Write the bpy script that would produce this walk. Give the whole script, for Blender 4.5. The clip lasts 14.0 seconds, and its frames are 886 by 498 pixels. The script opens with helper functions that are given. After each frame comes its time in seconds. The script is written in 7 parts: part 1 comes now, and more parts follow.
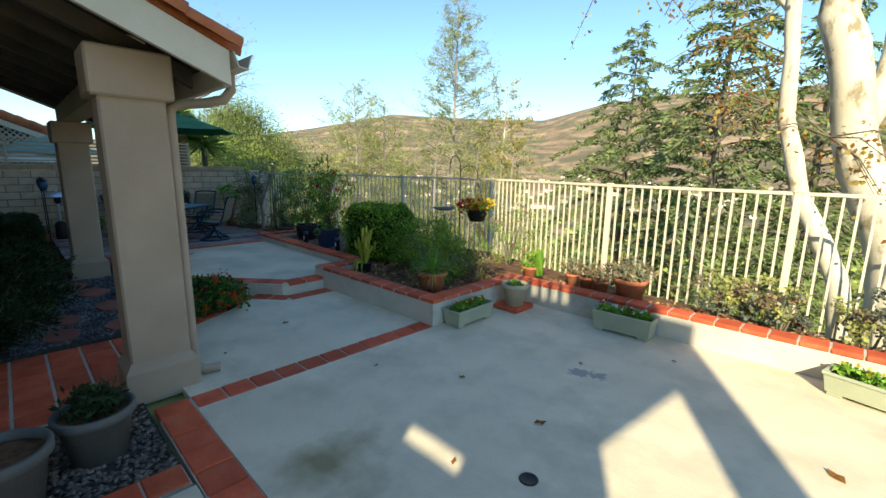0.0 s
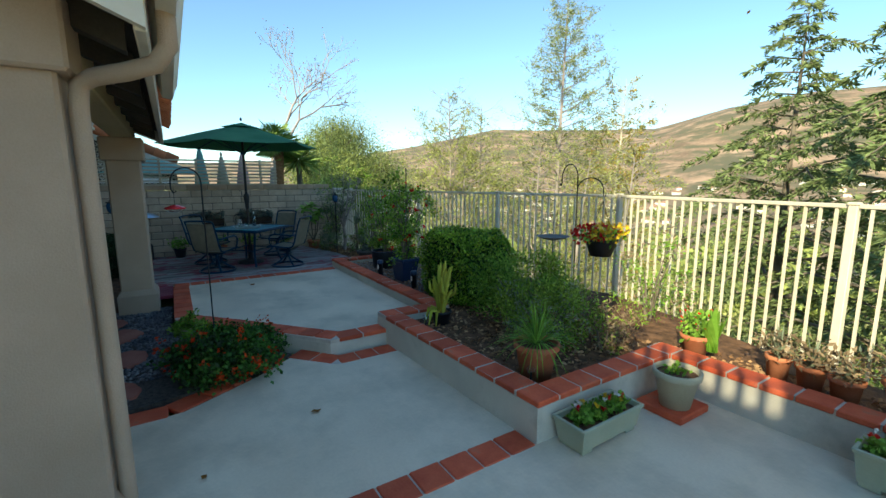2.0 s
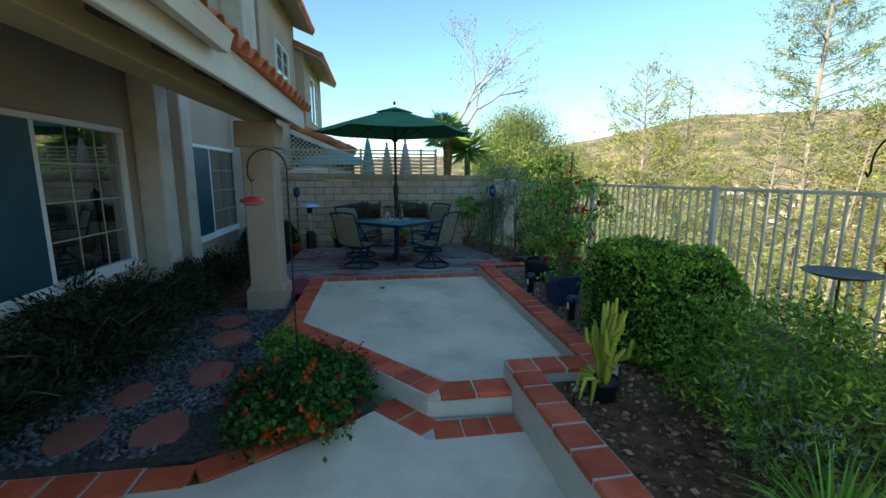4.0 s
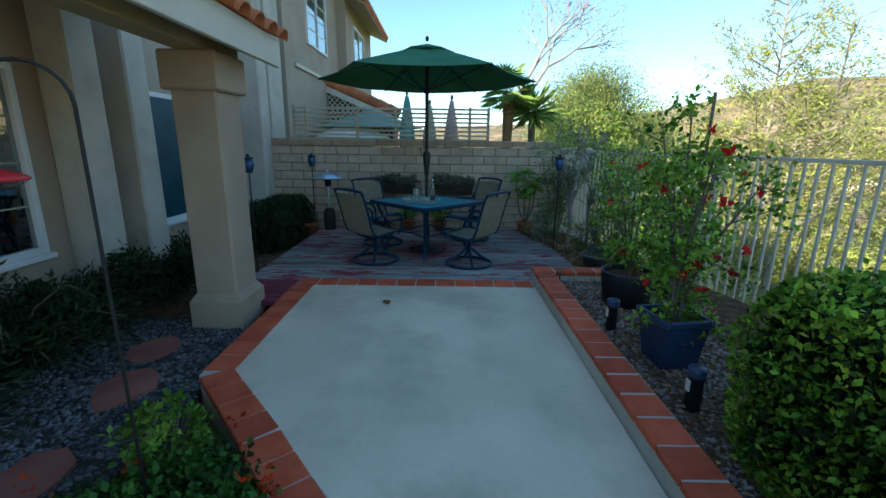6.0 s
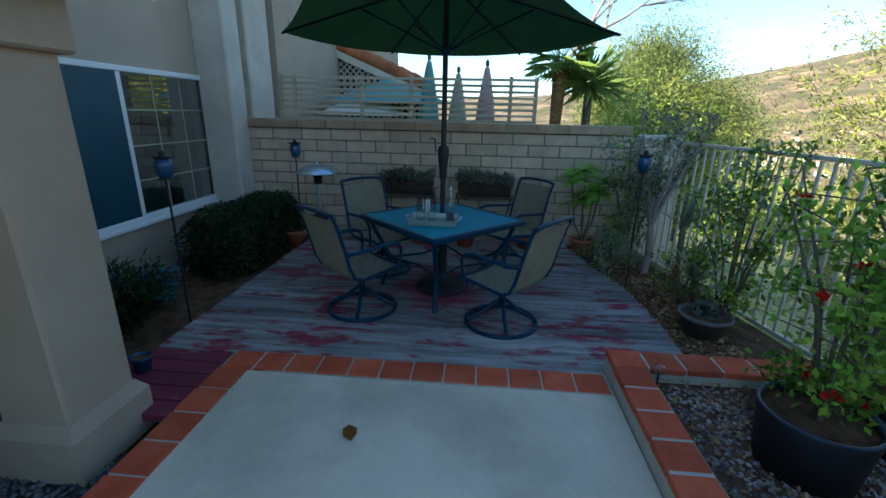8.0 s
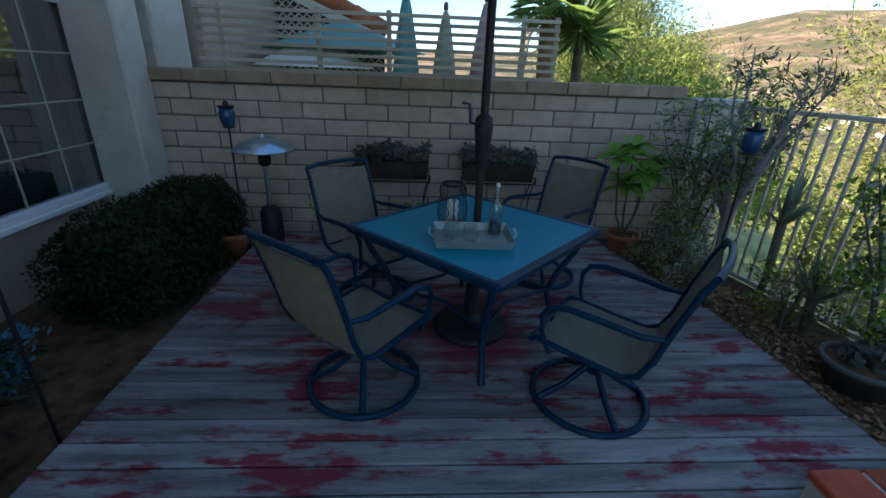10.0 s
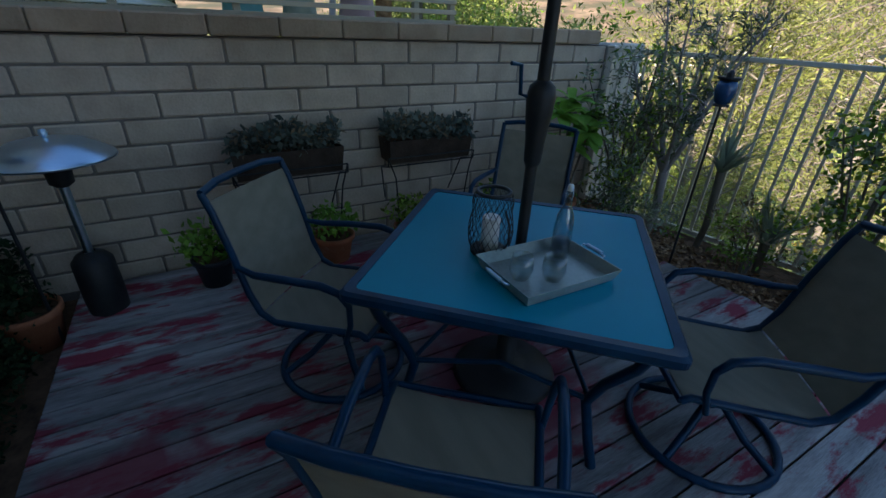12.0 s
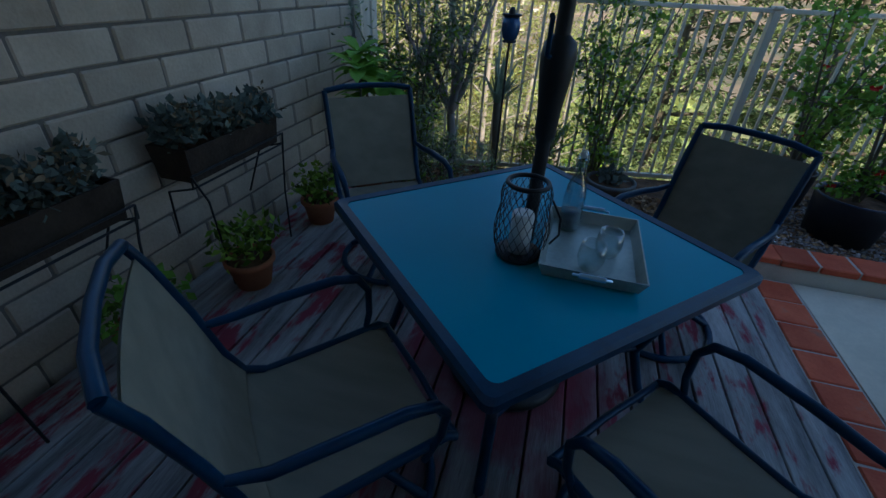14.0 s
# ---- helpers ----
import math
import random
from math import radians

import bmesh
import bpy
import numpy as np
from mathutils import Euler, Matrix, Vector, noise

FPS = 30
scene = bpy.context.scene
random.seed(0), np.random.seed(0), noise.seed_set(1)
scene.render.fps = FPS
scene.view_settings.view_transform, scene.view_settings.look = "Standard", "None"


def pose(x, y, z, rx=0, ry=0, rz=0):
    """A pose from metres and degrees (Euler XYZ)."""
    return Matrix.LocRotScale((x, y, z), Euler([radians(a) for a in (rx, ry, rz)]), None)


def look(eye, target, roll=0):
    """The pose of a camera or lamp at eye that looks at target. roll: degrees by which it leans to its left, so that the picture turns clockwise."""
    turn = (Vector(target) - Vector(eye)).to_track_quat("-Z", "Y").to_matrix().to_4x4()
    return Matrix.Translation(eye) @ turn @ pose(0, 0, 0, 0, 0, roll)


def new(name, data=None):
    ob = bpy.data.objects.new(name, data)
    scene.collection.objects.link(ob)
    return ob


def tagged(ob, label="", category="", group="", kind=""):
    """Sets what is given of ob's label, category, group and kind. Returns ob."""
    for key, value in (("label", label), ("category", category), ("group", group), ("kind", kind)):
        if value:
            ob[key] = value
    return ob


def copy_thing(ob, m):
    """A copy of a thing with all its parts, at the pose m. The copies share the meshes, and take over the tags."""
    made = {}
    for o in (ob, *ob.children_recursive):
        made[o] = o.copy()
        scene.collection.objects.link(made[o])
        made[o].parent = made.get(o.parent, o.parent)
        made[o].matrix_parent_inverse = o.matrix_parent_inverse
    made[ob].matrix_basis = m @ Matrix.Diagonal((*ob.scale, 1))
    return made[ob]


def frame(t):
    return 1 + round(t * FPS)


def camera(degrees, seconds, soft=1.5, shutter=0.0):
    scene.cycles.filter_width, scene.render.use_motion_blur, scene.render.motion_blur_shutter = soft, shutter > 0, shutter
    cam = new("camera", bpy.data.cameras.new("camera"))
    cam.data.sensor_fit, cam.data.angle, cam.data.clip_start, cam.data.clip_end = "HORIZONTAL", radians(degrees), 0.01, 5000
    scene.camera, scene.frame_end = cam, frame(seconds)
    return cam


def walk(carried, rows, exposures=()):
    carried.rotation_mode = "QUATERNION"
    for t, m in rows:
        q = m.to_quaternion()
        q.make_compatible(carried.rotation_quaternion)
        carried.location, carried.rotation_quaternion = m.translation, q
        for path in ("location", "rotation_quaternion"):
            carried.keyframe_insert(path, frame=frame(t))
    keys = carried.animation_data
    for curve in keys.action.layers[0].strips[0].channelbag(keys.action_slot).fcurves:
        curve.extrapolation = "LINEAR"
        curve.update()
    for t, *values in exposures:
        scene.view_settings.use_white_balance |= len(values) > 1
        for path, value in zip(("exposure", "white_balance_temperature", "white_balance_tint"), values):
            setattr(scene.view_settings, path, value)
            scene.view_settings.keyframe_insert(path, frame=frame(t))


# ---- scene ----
cam = camera(91.9, 14.0)
METRES, EYE, TILT, LEAN, TURN = 12.2, 1.8, 0.0, 0.0, 44.5
ROWS = [
    (0.0, 0.0, 0.0, 0.0, 0.15, -10.75, -0.81),
    (0.5, 0.0017, 0.0359, 0.0014, 0.83, -9.55, -0.67),
    (1.0, -0.002, 0.076, 0.0025, 3.63, -9.04, -0.43),
    (1.5, -0.0051, 0.1147, 0.0012, 7.39, -8.92, -0.19),
    (2.0, -0.0086, 0.155, -0.0001, 13.25, -8.95, 0.22),
    (2.5, -0.0145, 0.1946, -0.0023, 18.45, -8.92, 0.31),
    (3.0, -0.0201, 0.2284, -0.0038, 25.28, -8.88, 0.45),
    (3.5, -0.0246, 0.2587, -0.0035, 32.29, -8.89, 0.55),
    (6.0, -0.1177, 0.4394, -0.009, 45.73, -13.85, -0.74),
    (6.5, -0.1445, 0.4747, -0.0086, 47.77, -14.56, -0.76),
    (7.0, -0.1765, 0.5079, -0.0052, 49.81, -15.7, -0.85),
    (7.5, -0.2039, 0.5364, 0.0024, 50.39, -16.7, -1.04),
    (8.0, -0.2326, 0.5642, 0.0047, 50.64, -17.59, -1.17),
    (10.5, -0.3941, 0.6147, -0.0015, 38.48, -24.15, -2.11),
    (11.0, -0.4249, 0.6228, -0.0016, 32.75, -25.74, -2.01),
    (11.5, -0.4545, 0.6287, -0.0031, 25.93, -27.09, -2.2),
    (12.0, -0.4802, 0.6362, -0.0042, 16.49, -27.83, -2.25),
    (12.5, -0.504, 0.6461, -0.0058, 6.54, -28.94, -2.31),
    (13.0, -0.5288, 0.6559, -0.0067, -4.29, -30.53, -2.46),
    (13.5, -0.551, 0.6703, -0.0081, -15.63, -31.86, -2.41),
    (14.0, -0.5707, 0.6882, -0.0076, -28.3, -32.45, -2.54),
]
walk(cam, [(t, pose(0, 0, EYE, TILT, LEAN, TURN) @ pose(METRES * x, METRES * y, METRES * z, 90 + pitch, roll, yaw)) for t, x, y, z, yaw, pitch, roll in ROWS],
     exposures=[(0.0, 1.1, 7200, -3), (3.5, 1.33, 7100, -7), (6.5, 1.54, 6950, -6), (8.2, 1.50, 6800, -1), (10.5, 1.32, 7000, 6), (12.5, 1.22, 6800, 7), (14.0, 1.1, 6300, 5)])

# ---- world, sun ----
SUN_TO = Vector((0.5, -0.86, 0.0)).normalized()
SUN_EL = radians(29)
world = bpy.data.worlds.new("sky")
scene.world = world
world.use_nodes = True
wn = world.node_tree
sky = wn.nodes.new("ShaderNodeTexSky")
sky.sky_type = 'NISHITA'
sky.sun_disc = False
sky.sun_elevation = SUN_EL
sky.sun_rotation = math.atan2(SUN_TO.x, SUN_TO.y)
sky.altitude = 4000
sky.air_density, sky.dust_density, sky.ozone_density = 1.5, 0.0, 4.5
wn.nodes["Background"].inputs["Strength"].default_value = 0.128
wn.links.new(sky.outputs[0], wn.nodes["Background"].inputs["Color"])
sun_data = bpy.data.lights.new("sun", 'SUN')
sun_data.energy, sun_data.angle, sun_data.color = 4.4, radians(0.5), (1.0, 0.88, 0.70)
sun = new("sun", sun_data)
sd = Vector((SUN_TO.x * math.cos(SUN_EL), SUN_TO.y * math.cos(SUN_EL), math.sin(SUN_EL)))
sun.matrix_world = look(sd * 50, (0, 0, 0))


# ---- materials ----
def material(name, c1, c2, scale=6.0, rough=0.8, metal=0.0, bump=0.15, fine=60.0, stretch=(1, 1, 1), rnd=0.0, spec=0.4,
             stain=None, stain_at=(0.58, 0.68), stain_scale=2.0, trans=0.0, island=0.0, ior=1.45, stain_stretch=None, spots=()):
    """Two-scale noise between c1 and c2, with an optional stain colour and a per-object or per-leaf value change."""
    m = bpy.data.materials.new(name)
    m.use_nodes = True
    nt = m.node_tree
    b = nt.nodes["Principled BSDF"]
    tc = nt.nodes.new("ShaderNodeNewGeometry")
    mp = nt.nodes.new("ShaderNodeMapping")
    mp.inputs["Scale"].default_value = stretch
    nt.links.new(tc.outputs["Position"], mp.inputs["Vector"])
    n1 = nt.nodes.new("ShaderNodeTexNoise")
    n1.inputs["Scale"].default_value, n1.inputs["Detail"].default_value = scale, 6
    n2 = nt.nodes.new("ShaderNodeTexNoise")
    n2.inputs["Scale"].default_value, n2.inputs["Detail"].default_value = fine, 4
    for n in (n1, n2):
        nt.links.new(mp.outputs[0], n.inputs["Vector"])
    ad = nt.nodes.new("ShaderNodeMath")
    ad.operation = 'MULTIPLY_ADD'
    ad.inputs[1].default_value = 0.35
    nt.links.new(n2.outputs[0], ad.inputs[0])
    nt.links.new(n1.outputs[0], ad.inputs[2])
    rp = nt.nodes.new("ShaderNodeValToRGB")
    rp.color_ramp.elements[0].position, rp.color_ramp.elements[1].position = 0.48, 0.88
    rp.color_ramp.elements[0].color, rp.color_ramp.elements[1].color = (*c1, 1), (*c2, 1)
    nt.links.new(ad.outputs[0], rp.inputs[0])
    col = rp.outputs[0]
    if stain:
        n3 = nt.nodes.new("ShaderNodeTexNoise")
        n3.inputs["Scale"].default_value, n3.inputs["Detail"].default_value = stain_scale, 8
        n3.inputs["Roughness"].default_value = 0.65
        ms_ = mp
        if stain_stretch:
            ms_ = nt.nodes.new("ShaderNodeMapping")
            ms_.inputs["Scale"].default_value = stain_stretch
            nt.links.new(tc.outputs["Position"], ms_.inputs["Vector"])
        nt.links.new(ms_.outputs[0], n3.inputs["Vector"])
        sr = nt.nodes.new("ShaderNodeValToRGB")
        sr.color_ramp.elements[0].position, sr.color_ramp.elements[1].position = stain_at
        nt.links.new(n3.outputs[0], sr.inputs[0])
        mx = nt.nodes.new("ShaderNodeMix")
        mx.data_type = 'RGBA'
        nt.links.new(sr.outputs[0], mx.inputs[0])
        nt.links.new(col, mx.inputs[6])
        mx.inputs[7].default_value = (*stain, 1)
        col = mx.outputs[2]
    for centre, radius, spot_colour, edge in spots:
        # a blot with a ragged edge at a fixed place
        ds = nt.nodes.new("ShaderNodeVectorMath")
        ds.operation = 'DISTANCE'
        ds.inputs[1].default_value = centre
        nt.links.new(tc.outputs["Position"], ds.inputs[0])
        n4 = nt.nodes.new("ShaderNodeTexNoise")
        n4.inputs["Scale"].default_value, n4.inputs["Detail"].default_value = 1.6 / radius, 8
        nt.links.new(tc.outputs["Position"], n4.inputs["Vector"])
        ma = nt.nodes.new("ShaderNodeMath")
        ma.operation = 'MULTIPLY_ADD'
        ma.inputs[1].default_value = -radius * 2.4
        nt.links.new(n4.outputs[0], ma.inputs[0])
        nt.links.new(ds.outputs["Value"], ma.inputs[2])
        sm = nt.nodes.new("ShaderNodeMapRange")
        sm.inputs["From Min"].default_value, sm.inputs["From Max"].default_value = -radius * 0.25, -radius * (0.25 + edge)
        sm.inputs["To Max"].default_value = 0.85
        nt.links.new(ma.outputs[0], sm.inputs["Value"])
        mx = nt.nodes.new("ShaderNodeMix")
        mx.data_type = 'RGBA'
        nt.links.new(sm.outputs[0], mx.inputs[0])
        nt.links.new(col, mx.inputs[6])
        mx.inputs[7].default_value = (*spot_colour, 1)
        col = mx.outputs[2]
    if rnd or island:
        if island:
            oi, sock = nt.nodes.new("ShaderNodeNewGeometry"), "Random Per Island"
        else:
            oi, sock = nt.nodes.new("ShaderNodeObjectInfo"), "Random"
        mr = nt.nodes.new("ShaderNodeMapRange")
        k = rnd or island
        mr.inputs[3].default_value, mr.inputs[4].default_value = 1 - k, 1 + k
        nt.links.new(oi.outputs[sock], mr.inputs[0])
        hs = nt.nodes.new("ShaderNodeHueSaturation")
        nt.links.new(mr.outputs[0], hs.inputs["Value"])
        nt.links.new(col, hs.inputs["Color"])
        col = hs.outputs[0]
    nt.links.new(col, b.inputs["Base Color"])
    b.inputs["Roughness"].default_value, b.inputs["Metallic"].default_value = rough, metal
    b.inputs["Specular IOR Level"].default_value = spec
    b.inputs["IOR"].default_value = ior
    if bump:
        bp = nt.nodes.new("ShaderNodeBump")
        bp.inputs["Strength"].default_value, bp.inputs["Distance"].default_value = bump, 0.02
        nt.links.new(ad.outputs[0], bp.inputs["Height"])
        nt.links.new(bp.outputs[0], b.inputs["Normal"])
    if trans:
        tl = nt.nodes.new("ShaderNodeBsdfTranslucent")
        nt.links.new(col, tl.inputs[0])
        ms = nt.nodes.new("ShaderNodeMixShader")
        ms.inputs[0].default_value = trans
        nt.links.new(b.outputs[0], ms.inputs[1])
        nt.links.new(tl.outputs[0], ms.inputs[2])
        nt.links.new(ms.outputs[0], nt.nodes["Material Output"].inputs[0])
    return m


def leafmat(name, c1, c2, gloss=0.45, trans=0.3, island=0.45):
    return material(name, c1, c2, scale=3, rough=gloss, bump=0, fine=14, trans=trans, island=island, spec=0.12)


CONCRETE = material("concrete", (0.65, 0.555, 0.42), (0.79, 0.68, 0.52), 1.3, 0.85, bump=0.16, fine=45, stain=(0.43, 0.385, 0.285),
                    stain_at=(0.46, 0.80), stain_scale=1.4,
                    spots=(((-2.09, 1.20, 0), 0.42, (0.24, 0.20, 0.09), 1.1), ((-1.64, 3.44, 0), 0.10, (0.30, 0.28, 0.27), 0.3), ((-1.48, 3.50, 0), 0.085, (0.30, 0.28, 0.27), 0.3)))
BRICK = material("red_paver", (0.47, 0.072, 0.030), (0.64, 0.130, 0.056), 5, 0.75, bump=0.25, fine=70, rnd=0.22, stain=(0.33, 0.15, 0.10),
                 stain_at=(0.6, 0.75), stain_scale=5)
MORTAR = material("mortar", (0.44, 0.39, 0.33), (0.56, 0.50, 0.43), 8, 0.95, bump=0.3)
STUCCO = material("tan_stucco", (0.36, 0.275, 0.20), (0.44, 0.34, 0.255), 2, 0.92, bump=0.35, fine=120)
STUCCO_PALE = material("pale_stucco", (0.50, 0.46, 0.39), (0.62, 0.57, 0.48), 2.5, 0.92, bump=0.3, fine=110, stain=(0.36, 0.33, 0.27),
                       stain_at=(0.55, 0.8), stain_scale=3)
SIDING = material("house_stucco", (0.40, 0.32, 0.245), (0.48, 0.39, 0.30), 1.5, 0.92, bump=0.3, fine=110)
BLOCK = material("slump_block", (0.47, 0.36, 0.265), (0.61, 0.485, 0.365), 5, 0.92, bump=0.35, fine=60, rnd=0.12)
BLOCKCAP = material("block_cap", (0.34, 0.235, 0.155), (0.45, 0.33, 0.225), 5, 0.92, bump=0.4, fine=60, rnd=0.12)
BLOCKJOINT = material("block_joint", (0.16, 0.13, 0.11), (0.24, 0.20, 0.17), 8, 0.95, bump=0.3)
WOOD_DECK = material("weathered_deck_wood", (0.13, 0.12, 0.115), (0.38, 0.36, 0.345), 2.2, 0.8, bump=0.45, fine=26, stretch=(7, 0.7, 1), rnd=0.28,
                     stain=(0.24, 0.035, 0.055), stain_at=(0.525, 0.60), stain_scale=3.0, stain_stretch=(2.6, 0.75, 1),
                     spots=(((-10.95, 2.55, 0.15), 0.62, (0.20, 0.03, 0.05), 0.5), ((-11.1, 0.95, 0.15), 0.30, (0.22, 0.03, 0.05), 0.6)))
RED_DECK = material("worn_red_deck_paint", (0.17, 0.022, 0.045), (0.25, 0.04, 0.07), 4, 0.65, bump=0.2, fine=40, stretch=(4, 0.8, 1), rnd=0.12,
                    stain=(0.30, 0.25, 0.24), stain_at=(0.64, 0.70), stain_scale=5)
METAL_FENCE = material("almond_fence_paint", (0.58, 0.51, 0.40), (0.68, 0.61, 0.49), 6, 0.45, bump=0.03, spec=0.5)
# dark metal; the blue of reflected sky is put into its base colour
METAL_DARK = material("dark_metal_sky_blue", (0.001, 0.022, 0.052), (0.001, 0.038, 0.085), 8, 0.32, 0.0, bump=0.03, spec=0.28)
BLACK_IRON = material("black_iron", (0.012, 0.012, 0.013), (0.025, 0.025, 0.026), 8, 0.5, bump=0.05)
SLING = material("olive_sling_fabric", (0.205, 0.18, 0.13), (0.26, 0.23, 0.17), 3, 0.85, bump=0.25, fine=220, stretch=(1, 5, 5))
CANVAS = material("green_canvas", (0.055, 0.22, 0.11), (0.085, 0.28, 0.145), 2.5, 0.85, bump=0.12, fine=160, trans=0.25)
TILE = material("clay_roof_tile", (0.40, 0.12, 0.05), (0.55, 0.20, 0.09), 3, 0.8, bump=0.2, fine=40, island=0.2)
TRIM = material("cream_trim_paint", (0.58, 0.53, 0.43), (0.66, 0.61, 0.50), 3, 0.6, bump=0.06)
BEAM = material("ochre_beam_paint", (0.40, 0.32, 0.17), (0.48, 0.39, 0.22), 3, 0.75, bump=0.1, stretch=(0.3, 1, 1))
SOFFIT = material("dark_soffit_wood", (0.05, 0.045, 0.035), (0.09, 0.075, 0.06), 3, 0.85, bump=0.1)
VINYL = material("white_vinyl", (0.72, 0.72, 0.70), (0.80, 0.80, 0.78), 4, 0.4, bump=0.02)
TERRA = material("terracotta", (0.36, 0.11, 0.05), (0.48, 0.18, 0.09), 4, 0.85, bump=0.1, stain=(0.50, 0.32, 0.24), stain_at=(0.6, 0.75), stain_scale=6)
SAGEPLASTIC = material("sage_planter_plastic", (0.33, 0.35, 0.25), (0.40, 0.42, 0.31), 4, 0.55, bump=0.04)
STONEPOT = material("buff_stone_pot", (0.42, 0.38, 0.27), (0.52, 0.47, 0.34), 5, 0.85, bump=0.2)
GREYPOT = material("grey_glazed_pot", (0.09, 0.09, 0.085), (0.15, 0.145, 0.135), 4, 0.6, bump=0.08)
BLUEPOT = material("navy_glazed_pot", (0.010, 0.030, 0.075), (0.018, 0.045, 0.11), 4, 0.3, bump=0.04, spec=0.6)
BLACKPOT = material("black_nursery_pot", (0.012, 0.014, 0.02), (0.022, 0.025, 0.032), 5, 0.5, bump=0.05)
SOIL = material("dark_bark_soil", (0.055, 0.028, 0.014), (0.19, 0.10, 0.052), 9, 0.95, bump=0.8, fine=40)
MULCH = material("leaf_litter", (0.19, 0.095, 0.045), (0.42, 0.26, 0.14), 3, 0.9, bump=0, island=0.5)
PEBBLE = material("river_pebbles", (0.04, 0.045, 0.055), (0.19, 0.195, 0.21), 3, 0.7, bump=0.05, island=0.55)
BROWNPEBBLE = material("brown_river_pebbles", (0.06, 0.047, 0.04), (0.21, 0.17, 0.14), 3, 0.7, bump=0.05, island=0.55)
PALEPEBBLE = material("pale_mixed_pebbles", (0.09, 0.07, 0.065), (0.40, 0.335, 0.31), 3, 0.7, bump=0.05, island=0.6)
GRAVELBED = material("gravel_bed", (0.03, 0.027, 0.025), (0.09, 0.08, 0.07), 30, 0.95, bump=0.8, fine=120)
STEPSTONE = material("red_flagstone", (0.24, 0.085, 0.06), (0.34, 0.13, 0.095), 4, 0.85, bump=0.3, rnd=0.2)
BARK = material("grey_bark", (0.10, 0.08, 0.06), (0.20, 0.17, 0.13), 8, 0.95, bump=0.6, fine=50, stretch=(1, 1, 0.3))
PALMBARK = material("rusty_palm_bark", (0.17, 0.08, 0.035), (0.36, 0.20, 0.10), 9, 0.95, bump=0.8, fine=50, stretch=(1, 1, 2.5))
SYCBARK = material("pale_sycamore_bark", (0.50, 0.44, 0.34), (0.66, 0.60, 0.50), 3, 0.9, bump=0.25, stain=(0.27, 0.22, 0.15), stain_at=(0.55, 0.63), stain_scale=4,
                   stretch=(1, 1, 0.5))
GREYBRANCH = material("pale_grey_twigs", (0.26, 0.22, 0.20), (0.36, 0.31, 0.29), 4, 0.9, bump=0.1)
HEDGE = leafmat("boxwood_leaves", (0.055, 0.145, 0.018), (0.25, 0.40, 0.045), 0.32, 0.2, 0.75)
BOXTIP = leafmat("sunlit_yellow_boxwood_tips", (0.24, 0.33, 0.03), (0.42, 0.50, 0.07), 0.35, 0.3, 0.4)
KALLEAF = leafmat("kalanchoe_leaves", (0.025, 0.085, 0.018), (0.085, 0.19, 0.035), 0.35, 0.15, 0.5)
SHRUB = leafmat("shrub_leaves", (0.085, 0.195, 0.026), (0.31, 0.42, 0.065), island=0.65)
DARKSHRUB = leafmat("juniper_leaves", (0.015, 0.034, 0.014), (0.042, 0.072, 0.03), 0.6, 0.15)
LIGHTLEAF = leafmat("fresh_green_leaves", (0.12, 0.25, 0.03), (0.27, 0.46, 0.08))
GREYLEAF = leafmat("olive_grey_leaves", (0.16, 0.20, 0.14), (0.31, 0.35, 0.24))
OLIVELEAF = leafmat("olive_leaves", (0.075, 0.105, 0.055), (0.20, 0.23, 0.14), 0.5, 0.25, 0.5)
SUCCULENT = leafmat("dusty_succulent_leaves", (0.10, 0.13, 0.11), (0.19, 0.21, 0.17), 0.5)
CONIFER = leafmat("cedar_needles", (0.125, 0.175, 0.07), (0.25, 0.30, 0.125), 0.7, 0.25)
YELLOWLEAF = leafmat("autumn_leaves", (0.36, 0.27, 0.06), (0.5, 0.36, 0.1), 0.6, 0.45)
WILLOW = leafmat("feathery_yellow_green", (0.28, 0.33, 0.09), (0.46, 0.50, 0.16), 0.7, 0.45)
STRAWLEAF = leafmat("pale_straw_green_leaves", (0.31, 0.34, 0.12), (0.50, 0.50, 0.20), 0.7, 0.45, 0.3)
RUSTLEAF = leafmat("rust_leaves", (0.24, 0.10, 0.03), (0.34, 0.17, 0.05), 0.6, 0.45)
REDPETAL = leafmat("red_petals", (0.45, 0.012, 0.015), (0.62, 0.03, 0.02), 0.5, 0.3, 0.25)
ORANGEPETAL = leafmat("orange_red_petals", (0.52, 0.035, 0.012), (0.66, 0.09, 0.02), 0.5, 0.3, 0.25)
YELLOWPETAL = leafmat("yellow_petals", (0.65, 0.42, 0.03), (0.75, 0.55, 0.06), 0.5, 0.3, 0.2)
WHITEPETAL = leafmat("white_petals", (0.7, 0.7, 0.66), (0.8, 0.8, 0.76), 0.5, 0.3, 0.1)
DRYLEAF = leafmat("dry_brown_leaves", (0.18, 0.13, 0.08), (0.32, 0.24, 0.15), 0.8, 0.2)
BLUESUCC = leafmat("blue_grey_leaves", (0.045, 0.16, 0.22), (0.11, 0.27, 0.34), 0.5, 0.2)
YUCCALEAF = leafmat("yucca_leaves", (0.13, 0.22, 0.05), (0.26, 0.36, 0.11), 0.45, 0.2)
TEALCLOTH = material("teal_canvas", (0.20, 0.45, 0.42), (0.26, 0.52, 0.48), 2, 0.85, bump=0.1, trans=0.3)
PINKCLOTH = material("faded_pink_canvas", (0.45, 0.30, 0.30), (0.52, 0.36, 0.35), 2, 0.85, bump=0.1)
